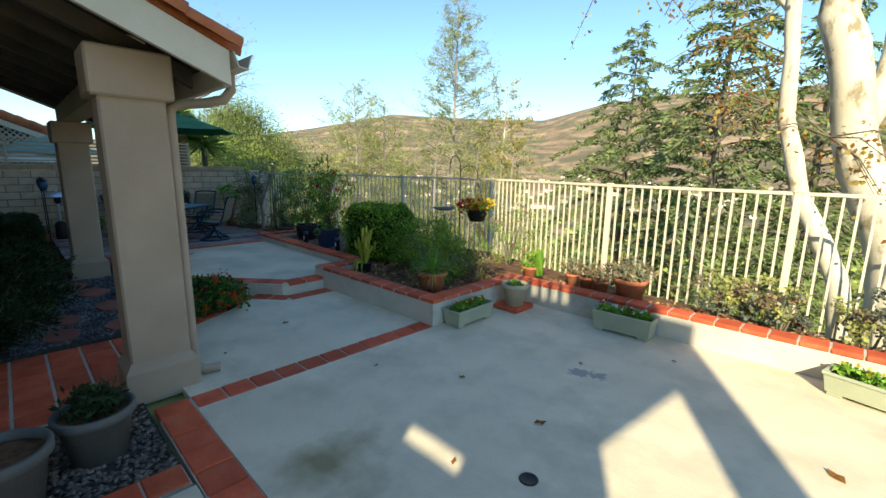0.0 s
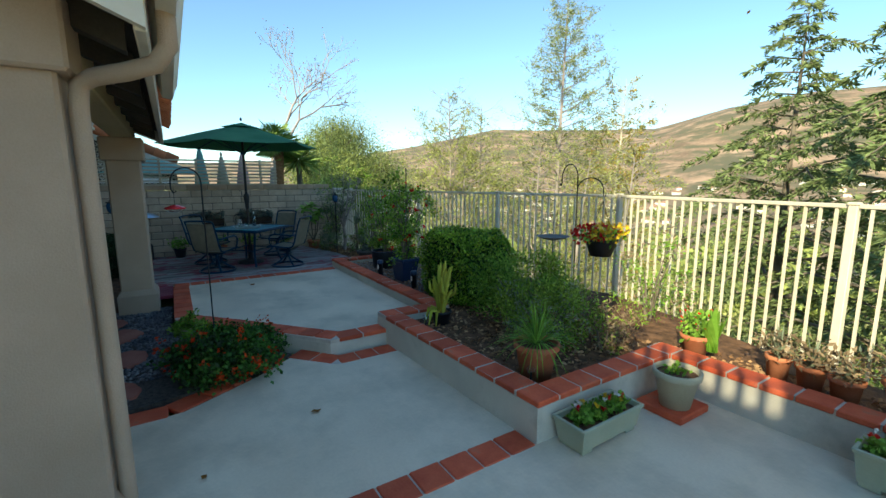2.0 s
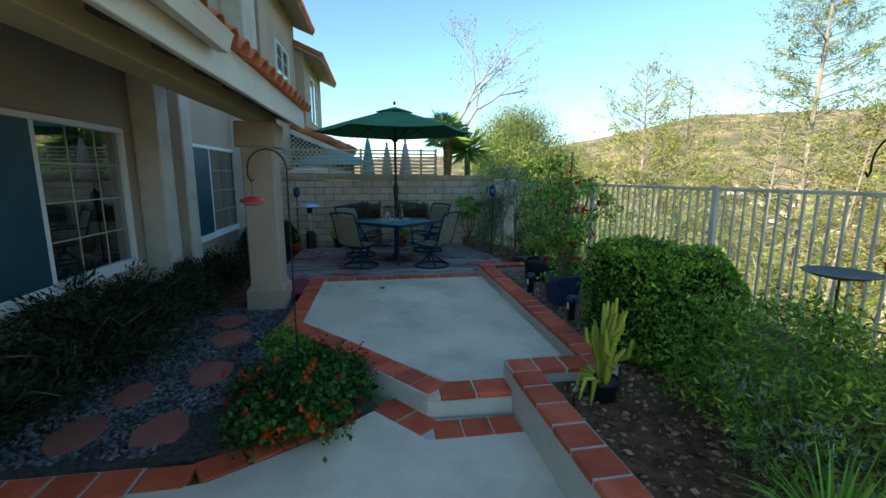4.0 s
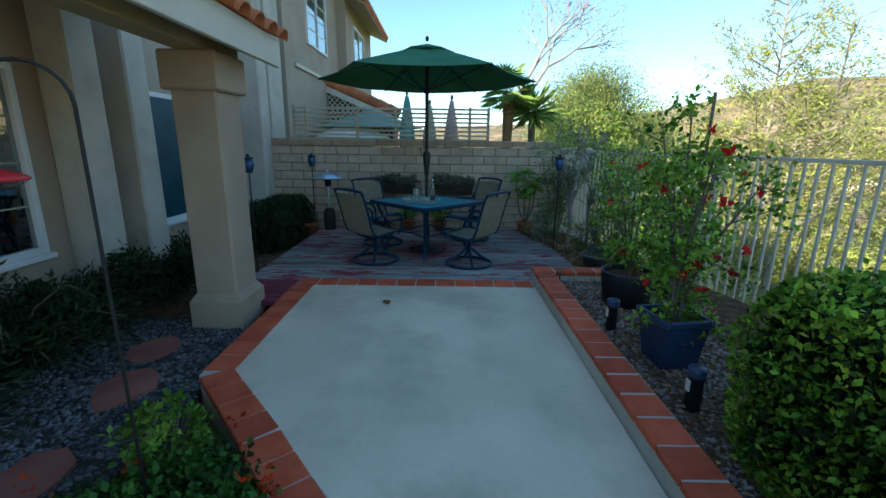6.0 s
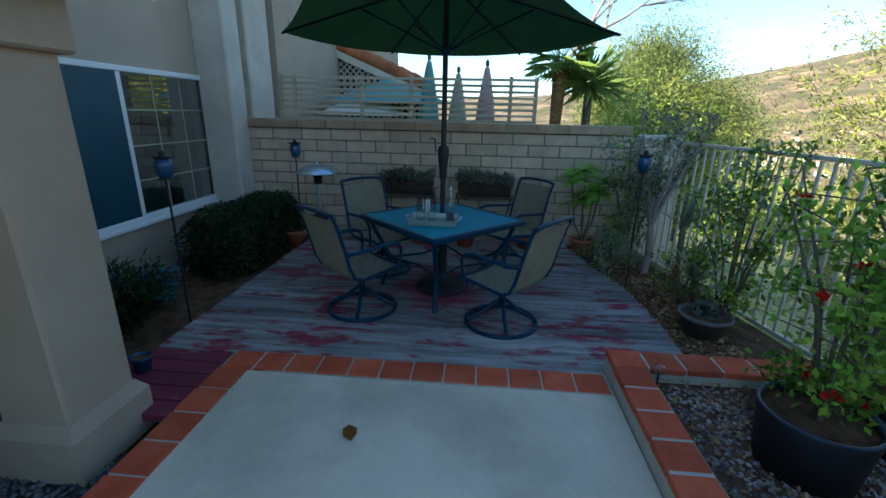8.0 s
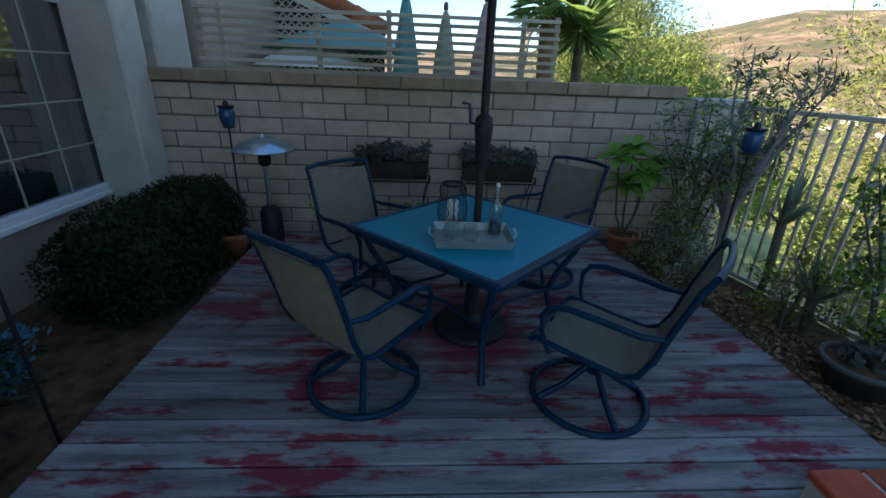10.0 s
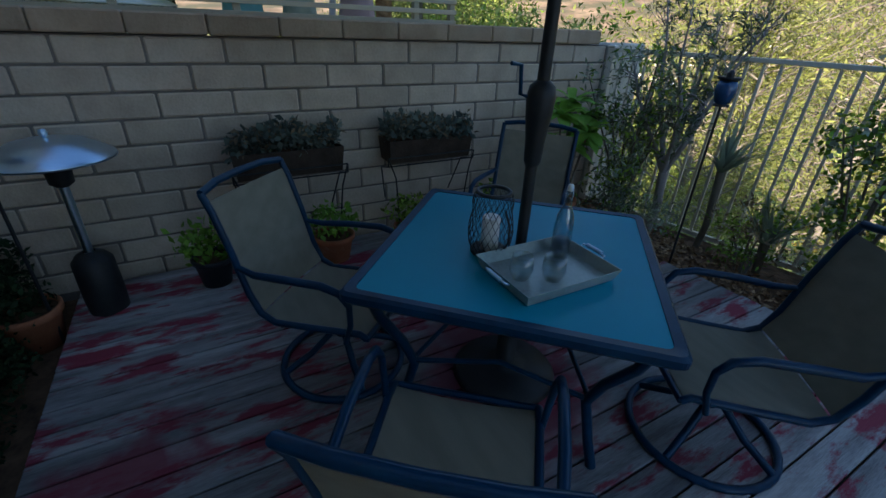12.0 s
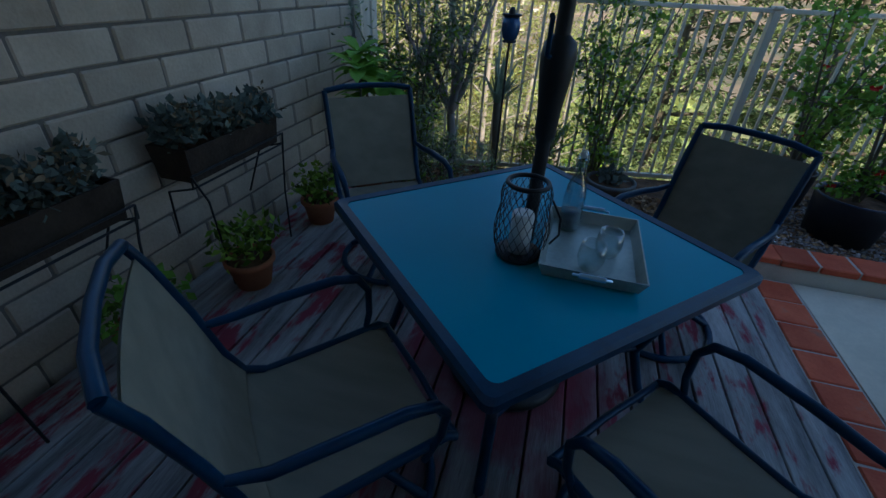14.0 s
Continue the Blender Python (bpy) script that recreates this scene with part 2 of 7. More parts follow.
SLATWOOD = material("pale_slat_wood", (0.40, 0.34, 0.24), (0.52, 0.45, 0.33), 3, 0.8, bump=0.15, stretch=(1, 0.3, 1), rnd=0.15)
# brushed steel whose tint paints in the mirrored blue sky
STEEL = material("sky_tinted_steel", (0.50, 0.66, 0.80), (0.60, 0.76, 0.88), 4, 0.30, 1.0, bump=0.02)
GALV = material("aged_galvanised_tray", (0.27, 0.31, 0.28), (0.42, 0.46, 0.42), 7, 0.42, 0.35, bump=0.05)
WAX = material("white_candle_wax", (0.75, 0.72, 0.66), (0.82, 0.79, 0.73), 5, 0.5, bump=0.02)
REDPLASTIC = material("red_feeder_plastic", (0.55, 0.02, 0.03), (0.62, 0.03, 0.04), 4, 0.25, bump=0)
BLUEGLAZE = material("blue_torch_glaze", (0.012, 0.055, 0.14), (0.02, 0.08, 0.20), 6, 0.25, bump=0.03, spec=0.7)
CURTAIN = material("pale_green_curtain", (0.30, 0.38, 0.32), (0.40, 0.48, 0.41), 2, 0.9, bump=0.1, stretch=(14, 14, 0.2))
ROOMDARK = material("painted_dim_room", (0.02, 0.02, 0.02), (0.04, 0.04, 0.04), 2, 0.9, bump=0)
HOUSEWHITE = material("far_house_walls", (0.70, 0.66, 0.58), (0.82, 0.78, 0.70), 0.3, 0.9, bump=0, fine=2, rnd=0.12)
HOUSEROOF = material("far_house_roof", (0.28, 0.17, 0.11), (0.36, 0.22, 0.15), 0.3, 0.9, bump=0, fine=2, rnd=0.2)


def glassmat(name, colour, gloss=0.0, floor_=0.05):
    """Thin clear glass: see-through, with a mirror that grows towards grazing angles."""
    m = bpy.data.materials.new(name)
    m.use_nodes = True
    nt = m.node_tree
    nt.nodes.remove(nt.nodes["Principled BSDF"])
    tr, gl, fr, pw, mx = (nt.nodes.new(k) for k in ("ShaderNodeBsdfTransparent", "ShaderNodeBsdfGlossy", "ShaderNodeLayerWeight", "ShaderNodeMapRange", "ShaderNodeMixShader"))
    tr.inputs[0].default_value = (*colour, 1)
    gl.inputs["Roughness"].default_value = gloss
    fr.inputs["Blend"].default_value = 0.25
    pw.inputs["To Min"].default_value, pw.inputs["To Max"].default_value = floor_, 0.9
    nt.links.new(fr.outputs["Facing"], pw.inputs["Value"])
    nt.links.new(pw.outputs[0], mx.inputs[0])
    nt.links.new(tr.outputs[0], mx.inputs[1])
    nt.links.new(gl.outputs[0], mx.inputs[2])
    nt.links.new(mx.outputs[0], nt.nodes["Material Output"].inputs[0])
    return m


SCREEN = material("insect_screen_mesh", (0.008, 0.05, 0.075), (0.014, 0.075, 0.105), 3, 0.45, bump=0.1, fine=300, spec=0.4)
PANE = glassmat("window_glass", (0.55, 0.64, 0.66), 0.0, 0.22)
CLEAR = glassmat("clear_glass", (0.90, 0.95, 0.96))
# teal tinted glass, base colour pushed bluer to paint in the reflected sky
TABLEGLASS = material("frosted_teal_glass_sky_blue", (0.0, 0.24, 0.34), (0.0, 0.30, 0.41), 1.2, 0.30, bump=0.02, fine=260, spec=0.12)


def hill_material():
    m = material("chaparral_hills", (0.17, 0.115, 0.075), (0.47, 0.32, 0.215), 0.02, 0.95, bump=0, fine=0.2, stain=(0.13, 0.12, 0.07),
                 stain_at=(0.43, 0.56), stain_scale=0.022)
    return m


HILL = hill_material()
GROUND = material("dry_slope_ground", (0.28, 0.27, 0.10), (0.46, 0.42, 0.17), 0.4, 0.95, bump=0.3, fine=6, stain=(0.16, 0.20, 0.06), stain_at=(0.45, 0.6), stain_scale=0.12)


# ---- mesh helpers ----
class Geo:
    """Vertices and faces of one mesh."""
    def __init__(self):
        self.v, self.f, self.s = [], [], []

    def add(self, verts, faces, smooth=False, m=None):
        n = len(self.v)
        self.v += [tuple(m @ Vector(p)) if m else tuple(p) for p in verts]
        self.f += [tuple(i + n for i in q) for q in faces]
        self.s += [smooth] * len(faces)
        return self

    def box(self, x0, x1, y0, y1, z0, z1, m=None):
        v = [(x, y, z) for z in (z0, z1) for y in (y0, y1) for x in (x0, x1)]
        return self.add(v, [(0, 2, 3, 1), (4, 5, 7, 6), (0, 1, 5, 4), (2, 6, 7, 3), (0, 4, 6, 2), (1, 3, 7, 5)], False, m)

    def cbox(self, x0, x1, y0, y1, z0, z1, b=0.01, m=None):
        """A box with all edges chamfered."""
        bm = bmesh.new()
        bmesh.ops.create_cube(bm, size=1)
        for v in bm.verts:
            v.co = Vector(((x0 + x1) / 2 + v.co.x * (x1 - x0), (y0 + y1) / 2 + v.co.y * (y1 - y0), (z0 + z1) / 2 + v.co.z * (z1 - z0)))
        bmesh.ops.bevel(bm, geom=bm.edges[:], offset=b, segments=1, affect='EDGES')
        bm.verts.index_update()
        self.add([v.co.copy() for v in bm.verts], [[v.index for v in q.verts] for q in bm.faces], False, m)
        bm.free()
        return self

    def rod(self, p0, p1, r0, r1=None, n=10, caps=True, m=None):
        return self.tube([p0, p1], [r0, r0 if r1 is None else r1], n, caps, m)

    def tube(self, pts, r, n=8, caps=True, m=None):
        pts = [Vector(p) for p in pts]
        if not isinstance(r, (list, tuple)):
            r = [r] * len(pts)
        v, q = [], []
        up = None
        for i, p in enumerate(pts):
            t = (pts[min(i + 1, len(pts) - 1)] - pts[max(i - 1, 0)]).normalized()
            if up is None:
                up = Vector((0, 0, 1)) if abs(t.z) < 0.9 else Vector((1, 0, 0))
            a = t.cross(up)
            if a.length < 1e-4:
                a = t.orthogonal()
            a.normalize()
            b = a.cross(t).normalized()
            up = b
            v += [p + (a * math.cos(k * math.tau / n) + b * math.sin(k * math.tau / n)) * r[i] for k in range(n)]
        for i in range(len(pts) - 1):
            q += [(i * n + k, i * n + (k + 1) % n, (i + 1) * n + (k + 1) % n, (i + 1) * n + k) for k in range(n)]
        self.add(v, q, True, m)
        if caps:
            self.add(v[:n], [tuple(reversed(range(n)))], False, m)
            self.add(v[-n:], [tuple(range(n))], False, m)
        return self

    def lathe(self, prof, n=24, m=None, smooth=True):
        """Turns the (radius, height) profile round z."""
        v, q = [], []
        for r, z in prof:
            v += [(r * math.cos(k * math.tau / n), r * math.sin(k * math.tau / n), z) for k in range(n)]
        for i in range(len(prof) - 1):
            q += [(i * n + k, i * n + (k + 1) % n, (i + 1) * n + (k + 1) % n, (i + 1) * n + k) for k in range(n)]
        return self.add(v, q, smooth, m)

    def prism(self, poly, z0, z1, m=None):
        n = len(poly)
        v = [(x, y, z0) for x, y in poly] + [(x, y, z1) for x, y in poly]
        q = [tuple(reversed(range(n))), tuple(range(n, 2 * n))] + [(i, (i + 1) % n, n + (i + 1) % n, n + i) for i in range(n)]
        return self.add(v, q, False, m)


def mesh_of(name, g, mat):
    me = bpy.data.meshes.new(name)
    me.from_pydata(g.v, [], g.f)
    me.polygons.foreach_set("use_smooth", g.s)
    me.materials.append(mat)
    me.update()
    return me


def part(name, g, mat, parent=None, label="", at=None):
    ob = new(name, g if isinstance(g, bpy.types.Mesh) else mesh_of(name, g, mat))
    if parent:
        ob.parent = parent
    if at is not None:
        ob.matrix_basis = at
    if isinstance(g, bpy.types.Mesh) and g.get("loose"):
        ob["kind"] = "stuff"
    return tagged(ob, label)


def thing(name, at, label, category, group="", kind=""):
    return tagged(placed(new(name), at), label, category, group, kind)


def placed(ob, at):
    ob.matrix_basis = at
    ob.empty_display_size = 0.1
    return ob


def solid(name, g, mat, label, category, group="", kind=""):
    return tagged(new(name, mesh_of(name, g, mat)), label, category, group, kind)


def structure(name, g, mat, label, category):
    return solid(name, g, mat, label, category, kind="structure")


RNG = np.random.default_rng(7)


def leaf_mesh(name, mat, pos, size, aspect=0.5, up=0.3, dirs=None, jitter=0.35):
    """One four-cornered leaf at each of pos, turned at random or along dirs."""
    pos = np.asarray(pos, float)
    n = len(pos)
    d = RNG.normal(size=(n, 3)) if dirs is None else np.asarray(dirs, float) + RNG.normal(size=(n, 3)) * jitter
    d[:, 2] += up if dirs is None else 0
    d /= np.linalg.norm(d, axis=1)[:, None] + 1e-9
    o = np.cross(d, RNG.normal(size=(n, 3)))
    o /= np.linalg.norm(o, axis=1)[:, None] + 1e-9
    nn = np.cross(d, o)
    L = (size * RNG.uniform(0.6, 1.3, n))[:, None]
    w = L * aspect * 0.5
    v = np.stack([pos, pos + d * L * 0.5 + o * w + nn * L * 0.08, pos + d * L, pos + d * L * 0.5 - o * w + nn * L * 0.08], 1).reshape(-1, 3)
    me = bpy.data.meshes.new(name)
    me.vertices.add(4 * n)
    me.vertices.foreach_set("co", v.ravel())
    me.loops.add(4 * n)
    me.loops.foreach_set("vertex_index", np.arange(4 * n, dtype=np.int32))
    me.polygons.add(n)
    me.polygons.foreach_set("loop_start", np.arange(0, 4 * n, 4, dtype=np.int32))
    me.materials.append(mat)
    me.update(calc_edges=True)
    me.validate()
    me["loose"] = 1
    return me


def ball_points(n, c, r, shell=0.55):
    """Points in an ellipsoid, thicker towards its skin, with a lumpy outline."""
    d = RNG.normal(size=(n, 3))
    d /= np.linalg.norm(d, axis=1)[:, None]
    k = RNG.uniform(shell, 1.0, n) ** 0.7
    lump = 1 + 0.16 * np.sin(d[:, 0] * 5.1 + c[0]) * np.cos(d[:, 1] * 4.3 + c[1]) + 0.1 * np.sin(d[:, 2] * 7 + d[:, 0] * 6)
    return np.asarray(c) + d * (k * lump)[:, None] * np.asarray(r)


def clump_points(n, c, r, shell=0.55, per=34, tight=0.13):
    """Like ball_points, but gathered into sprays with gaps between them."""
    k = max(6, n // per)
    heads = ball_points(k, c, r, shell)
    p = heads[RNG.integers(0, k, n)]
    return p + RNG.normal(size=(n, 3)) * tight * np.asarray(r)


# ---- ground, valley and hills in one sheet ----
FENCE = [(-12.75, 5.02), (-9.35, 5.68), (-7.24, 6.09), (-5.12, 6.5), (-2.54, 5.85), (-0.5, 5.6), (1.9, 5.45), (4.3, 5.3)]
FX, FY = [p[0] for p in FENCE], [p[1] for p in FENCE]
RIDGE_AZ = [-10, 0, 15, 23, 29, 39, 48, 58, 65, 72, 80, 95, 120, 150, 180, 190]
RIDGE_EL = [1.0, 2.0, 2.6, 3.4, 4.4, 6.2, 5.9, 5.7, 7.3, 8.1, 7.9, 8.3, 7.0, 4.0, 1.5, 1.0]


def smooth01(v):
    v = max(0.0, min(1.0, v))
    return v * v * (3 - 2 * v)


def ground_z(x, y):
    cx, cy = x + 5, y - 3
    r = math.hypot(cx, cy)
    az = math.degrees(math.atan2(cy, -cx))
    d = y - (np.interp(x, FX, FY) if x > -12.75 else 5.2) - 0.35
    drop = 0.0
    if d > 0:
        drop = -26 * (1 - math.exp(-d * 0.02)) - min(d, 3) * 0.25 - 0.6 * math.sin(x * 0.35) * smooth01(d / 6)
    if r > 200:
        el = np.interp(az, RIDGE_AZ, RIDGE_EL) if -10 <= az <= 190 else 1.0
        crest = 1500 * math.tan(radians(el)) + 2
        k = smooth01((r - 260) / 1240)
        p = Vector((x * 0.0022, y * 0.0022, 0))
        rough = noise.fractal(p * 1.6, 1.0, 2.1, 5) * 0.16 + 0.10 * abs(noise.noise(p * 5.0))
        h = -24 + (crest + 24) * (k ** 1.15) * (1 + rough * (1 - k) * 1.6) + rough * 60 * k * (1 - k)
        if r > 1500:
            h += (r - 1500) * 0.015
        w = smooth01((r - 200) / 150)
        return (1 - w) * (drop - 0.06) + w * h
    return drop - 0.06


def build_ground():
    g = Geo()
    radii = [0.0001] + [0.8 * i for i in range(1, 30)] + [24 * 1.13 ** i for i in range(1, 40)]
    radii = [r for r in radii if r < 2600]
    nseg = 360
    for r in radii:
        for k in range(nseg):
            a = k * math.tau / nseg
            x, y = -5 - r * math.cos(a), 3 + r * math.sin(a)
            g.v.append((x, y, ground_z(x, y)))
    for i in range(len(radii) - 1):
        for k in range(nseg):
            g.f.append((i * nseg + k, i * nseg + (k + 1) % nseg, (i + 1) * nseg + (k + 1) % nseg, (i + 1) * nseg + k)[::-1])
            g.s.append(True)
    me = mesh_of("ground", g, GROUND)
    me.materials.append(HILL)
    far = [1 if radii[i] > 150 else 0 for i in range(len(radii) - 1) for k in range(nseg)]
    me.polygons.foreach_set("material_index", far)
    return tagged(new("ground", me), "dry grassy slope falling to a valley and brown hills", "ground", kind="structure")


build_ground()

# ---- patio levels ----
g = Geo().prism([(-3.36, 0.81), (5, 0.81), (5, 4.96), (-3.36, 4.96)], -0.12, 0.0)
structure("pavement_lower", g, CONCRETE, "weathered grey concrete patio slab with stains", "patio")
g = Geo().prism([(-4.9, 0.82), (-3.56, 0.82), (-3.56, 3.262), (-5.38, 3.205), (-5.38, 2.54), (-5.80, 2.17), (-5.53, 1.83), (-5.34, 1.52), (-5.17, 1.22), (-5.138, 0.95), (-5.138, 0.82)], -0.12, 0.002)
structure("pavement_middle", g, CONCRETE, "grey concrete patio bay with a curved edge", "patio")
g = Geo().prism([(-2.5, -6), (5.0, -6), (5.0, 0.56), (-2.5, 0.56)], -0.12, 0.001)
structure("pavement_side", g, CONCRETE, "grey concrete walk beside the house", "patio")
UPPER = [(-9.26, 1.40), (-7.44, 1.39), (-6.82, 1.91), (-5.87, 2.76), (-5.87, 3.84), (-9.26, 3.84)]
g = Geo().prism(UPPER, -0.1, 0.16)
structure("pavement_upper", g, CONCRETE, "raised pale concrete patio bay one step up", "patio")

# ---- planter walls and step ----
PLANTER_Z = 0.262
PLANTER = [(-3.355, 3.265), (-3.355, 4.85), (5.0, 4.93), (5.0, 5.11), (-3.56, 5.03), (-3.56, 3.475), (-5.67, 3.41), (-5.67, 4.05), (-9.39, 4.05), (-9.39, 5.25),
                 (-9.57, 5.25), (-9.57, 3.85), (-5.88, 3.85), (-5.88, 3.195)]
g = Geo().prism(PLANTER, -0.1, PLANTER_Z)
planter_wall = structure("wall_planter", g, STUCCO_PALE, "low pale stucco planter wall with a red paver cap", "planter wall")
g = Geo().prism([(-5.66, 3.2), (-5.66, 2.56), (-6.68, 1.80), (-7.36, 1.19), (-9.3, 1.19), (-9.3, 1.39), (-7.445, 1.39), (-6.825, 1.91), (-5.875, 2.76), (-5.875, 3.2)], -0.1, 0.118)
step_wall = structure("step", g, STUCCO_PALE, "pale stucco step riser with red paver nosing", "step")

# ---- house ----
def wall_with_holes(x0, x1, y0, y1, z0, z1, holes):
    """A wall along x with rectangular openings (x0, x1, z0, z1)."""
    g = Geo()
    xs = sorted({x0, x1, *[h[0] for h in holes], *[h[1] for h in holes]})
    zs = sorted({z0, z1, *[h[2] for h in holes], *[h[3] for h in holes]})
    for a, b in zip(xs, xs[1:]):
        for c, d in zip(zs, zs[1:]):
            if any(h[0] <= a and b <= h[1] and h[2] <= c and d <= h[3] for h in holes):
                continue
            g.box(a, b, y0, y1, c, d)
    return g


WIN_A, WIN_B = (-8.51, -5.74, 0.69, 2.28), (-12.58, -9.84, 0.66, 2.25)
g = wall_with_holes(-14.0, -3.9, -1.0, -0.75, -0.1, 6.2, [WIN_A, WIN_B])
house_wall = structure("wall_house", g, SIDING, "tan stucco house wall facing the garden", "wall")
bm = bmesh.new()
bm.from_mesh(house_wall.data)
bmesh.ops.remove_doubles(bm, verts=bm.verts[:], dist=0.001)
bm.to_mesh(house_wall.data)
bm.free()
g = Geo().box(-14.0, -3.9, -9.0, -8.8, -0.1, 6.2).box(-14.0, -13.8, -8.8, -1.0, -0.1, 6.2).box(-3.9, -3.7, -8.8, -0.75, -0.1, 6.2)
structure("wall_house_sides", g, SIDING, "plain tan stucco house walls", "wall")
# unseen wall added behind the camera, stepped and pierced to shape the sun patches
g = Geo().box(-3.7, 0.8, -3.7, -3.5, -0.1, 8.0).box(0.8, 1.02, -3.7, -3.5, -0.1, 5.4).box(1.02, 1.62, -3.7, -3.5, -0.1, 3.33).box(1.02, 1.62, -3.7, -3.5, 3.54, 5.4)
g.box(1.62, 2.5, -3.7, -3.5, -0.1, 5.36).box(3.42, 3.78, -3.7, -3.5, -0.1, 5.6)
g.add([(2.5, -3.7, 3.9), (3.42, -3.7, 4.75), (3.42, -3.7, 6.0), (2.5, -3.7, 6.0), (2.5, -3.5, 3.9), (3.42, -3.5, 4.75), (3.42, -3.5, 6.0), (2.5, -3.5, 6.0)],
      [(0, 1, 2, 3), (7, 6, 5, 4), (0, 4, 5, 1), (3, 2, 6, 7), (0, 3, 7, 4), (1, 5, 6, 2)])
structure("wall_shade_screen", g, SIDING, "unseen tan stucco screen wall with an opening, added to shape the patio sun", "wall")
# unseen balusters added on that wall, so striped sun falls on the planter
rail = thing("balcony_railing", pose(0, -3.6, 5.36), "unseen railing added above the screen wall to stripe the sun", "railing", kind="structure")
part("bottom_rail", Geo().cbox(0.8, 2.5, -0.04, 0.04, 0.07, 0.15, 0.006), TRIM, rail)
for k in range(11):
    part("baluster", Geo().cbox(0.86 + k * 0.152, 0.94 + k * 0.152, -0.03, 0.03, 0.15 if k else -0.1, 0.47, 0.006), TRIM, rail)
g = Geo().add([(-14.4, -9.4, 6.15), (-3.3, -9.4, 6.15), (-3.3, -0.3, 6.15), (-14.4, -0.3, 6.15), (-14.4, -4.9, 7.9), (-3.3, -4.9, 7.9)],
              [(0, 1, 5, 4), (2, 3, 4, 5), (0, 4, 3), (1, 2, 5), (0, 3, 2, 1)])
structure("roof_house", g, TILE, "clay tile house roof", "roof")
g = Geo()
for x0, x1, dy in ((-9.12, -8.76, -0.46), (-9.80, -9.46, -0.46), (-12.81, -12.44, -0.33), (-13.9, -13.2, -0.45)):
    g.cbox(x0, x1, -0.76, dy, -0.1, 3.3 if x1 > -12 else 6.0, 0.02)
structure("trim_pilasters", g, STUCCO_PALE, "tan stucco pilasters on the house wall", "pilaster")


def window(name, hole, label, panes):
    x0, x1, z0, z1 = hole
    root = thing(name, pose(0, 0, 0), label, "window", kind="structure")
    g = Geo()
    w = 0.058
    ya, yb = -0.80, -0.715
    g.cbox(x0, x1, ya, yb, z0, z0 + w, 0.006).cbox(x0, x1, ya, yb, z1 - w, z1, 0.006)
    g.cbox(x0, x0 + w, ya, yb, z0 + w, z1 - w, 0.006).cbox(x1 - w, x1, ya, yb, z0 + w, z1 - w, 0.006)
    part("window_frame", g, VINYL, root, "white vinyl frame")
    part("window_sill", Geo().cbox(x0 - 0.04, x1 + 0.04, -0.76, -0.69, z0 - 0.05, z0, 0.008), VINYL, root)
    mid = x0 + (x1 - x0) * panes
    part("meeting_rail", Geo().cbox(mid - 0.035, mid + 0.035, ya, yb - 0.01, z0 + w, z1 - w, 0.006), VINYL, root)
    for a, b, yy in ((x0 + w, mid - 0.035, -0.765), (mid + 0.035, x1 - w, -0.755)):
        p = part("pane", Geo().box(a, b, yy - 0.004, yy, z0 + w, z1 - w), PANE, root)
        p.visible_shadow = False
        gb = Geo()
        for k in range(1, 3):
            xx = a + (b - a) * k / 3
            gb.box(xx - 0.007, xx + 0.007, yy + 0.001, yy + 0.007, z0 + w, z1 - w)
        for k in range(1, 4):
            zz = z0 + w + (z1 - z0 - 2 * w) * k / 4
            gb.box(a, b, yy + 0.002, yy + 0.008, zz - 0.007, zz + 0.007)
        part("glazing_bars", gb, SAGEPLASTIC, root, "thin grey-green grid bars")
    part("insect_screen", Geo().box(mid + 0.03, x1 - w + 0.01, yb - 0.012, yb - 0.008, z0 + w - 0.01, z1 - w + 0.01), SCREEN, root, "dark blue-green insect screen")
    # gathered curtain
    gc = Geo()
    n = 60
    v, q = [], []
    for i in range(n + 1):
        x = x0 + 0.05 + (x1 - x0) * 0.36 * i / n
        y = -1.12 + 0.03 * math.sin(i * 1.35) + 0.01 * math.sin(i * 0.6)
        v += [(x, y, z0 - 0.1), (x, y, z1 + 0.05)]
    q = [(2 * i, 2 * i + 2, 2 * i + 3, 2 * i + 1) for i in range(n)]
    part("curtain", gc.add(v, q, True), CURTAIN, root, "pale green gathered curtain")
    # room behind, its dimness painted on as near-black surfaces
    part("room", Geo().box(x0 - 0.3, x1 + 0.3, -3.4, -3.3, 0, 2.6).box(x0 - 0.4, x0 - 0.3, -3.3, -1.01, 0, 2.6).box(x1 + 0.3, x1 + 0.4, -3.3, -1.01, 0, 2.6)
         .box(x0 - 0.3, x1 + 0.3, -3.3, -1.01, 2.6, 2.7).box(x0 - 0.3, x1 + 0.3, -3.3, -1.01, 0, 0.1), ROOMDARK, root, "room interior with its dimness painted near-black")
    return root


window("window_1", WIN_A, "wide white vinyl sliding window with grid bars", 0.5)
window("window_2", WIN_B, "white vinyl sliding window with pale green curtain", 0.53)


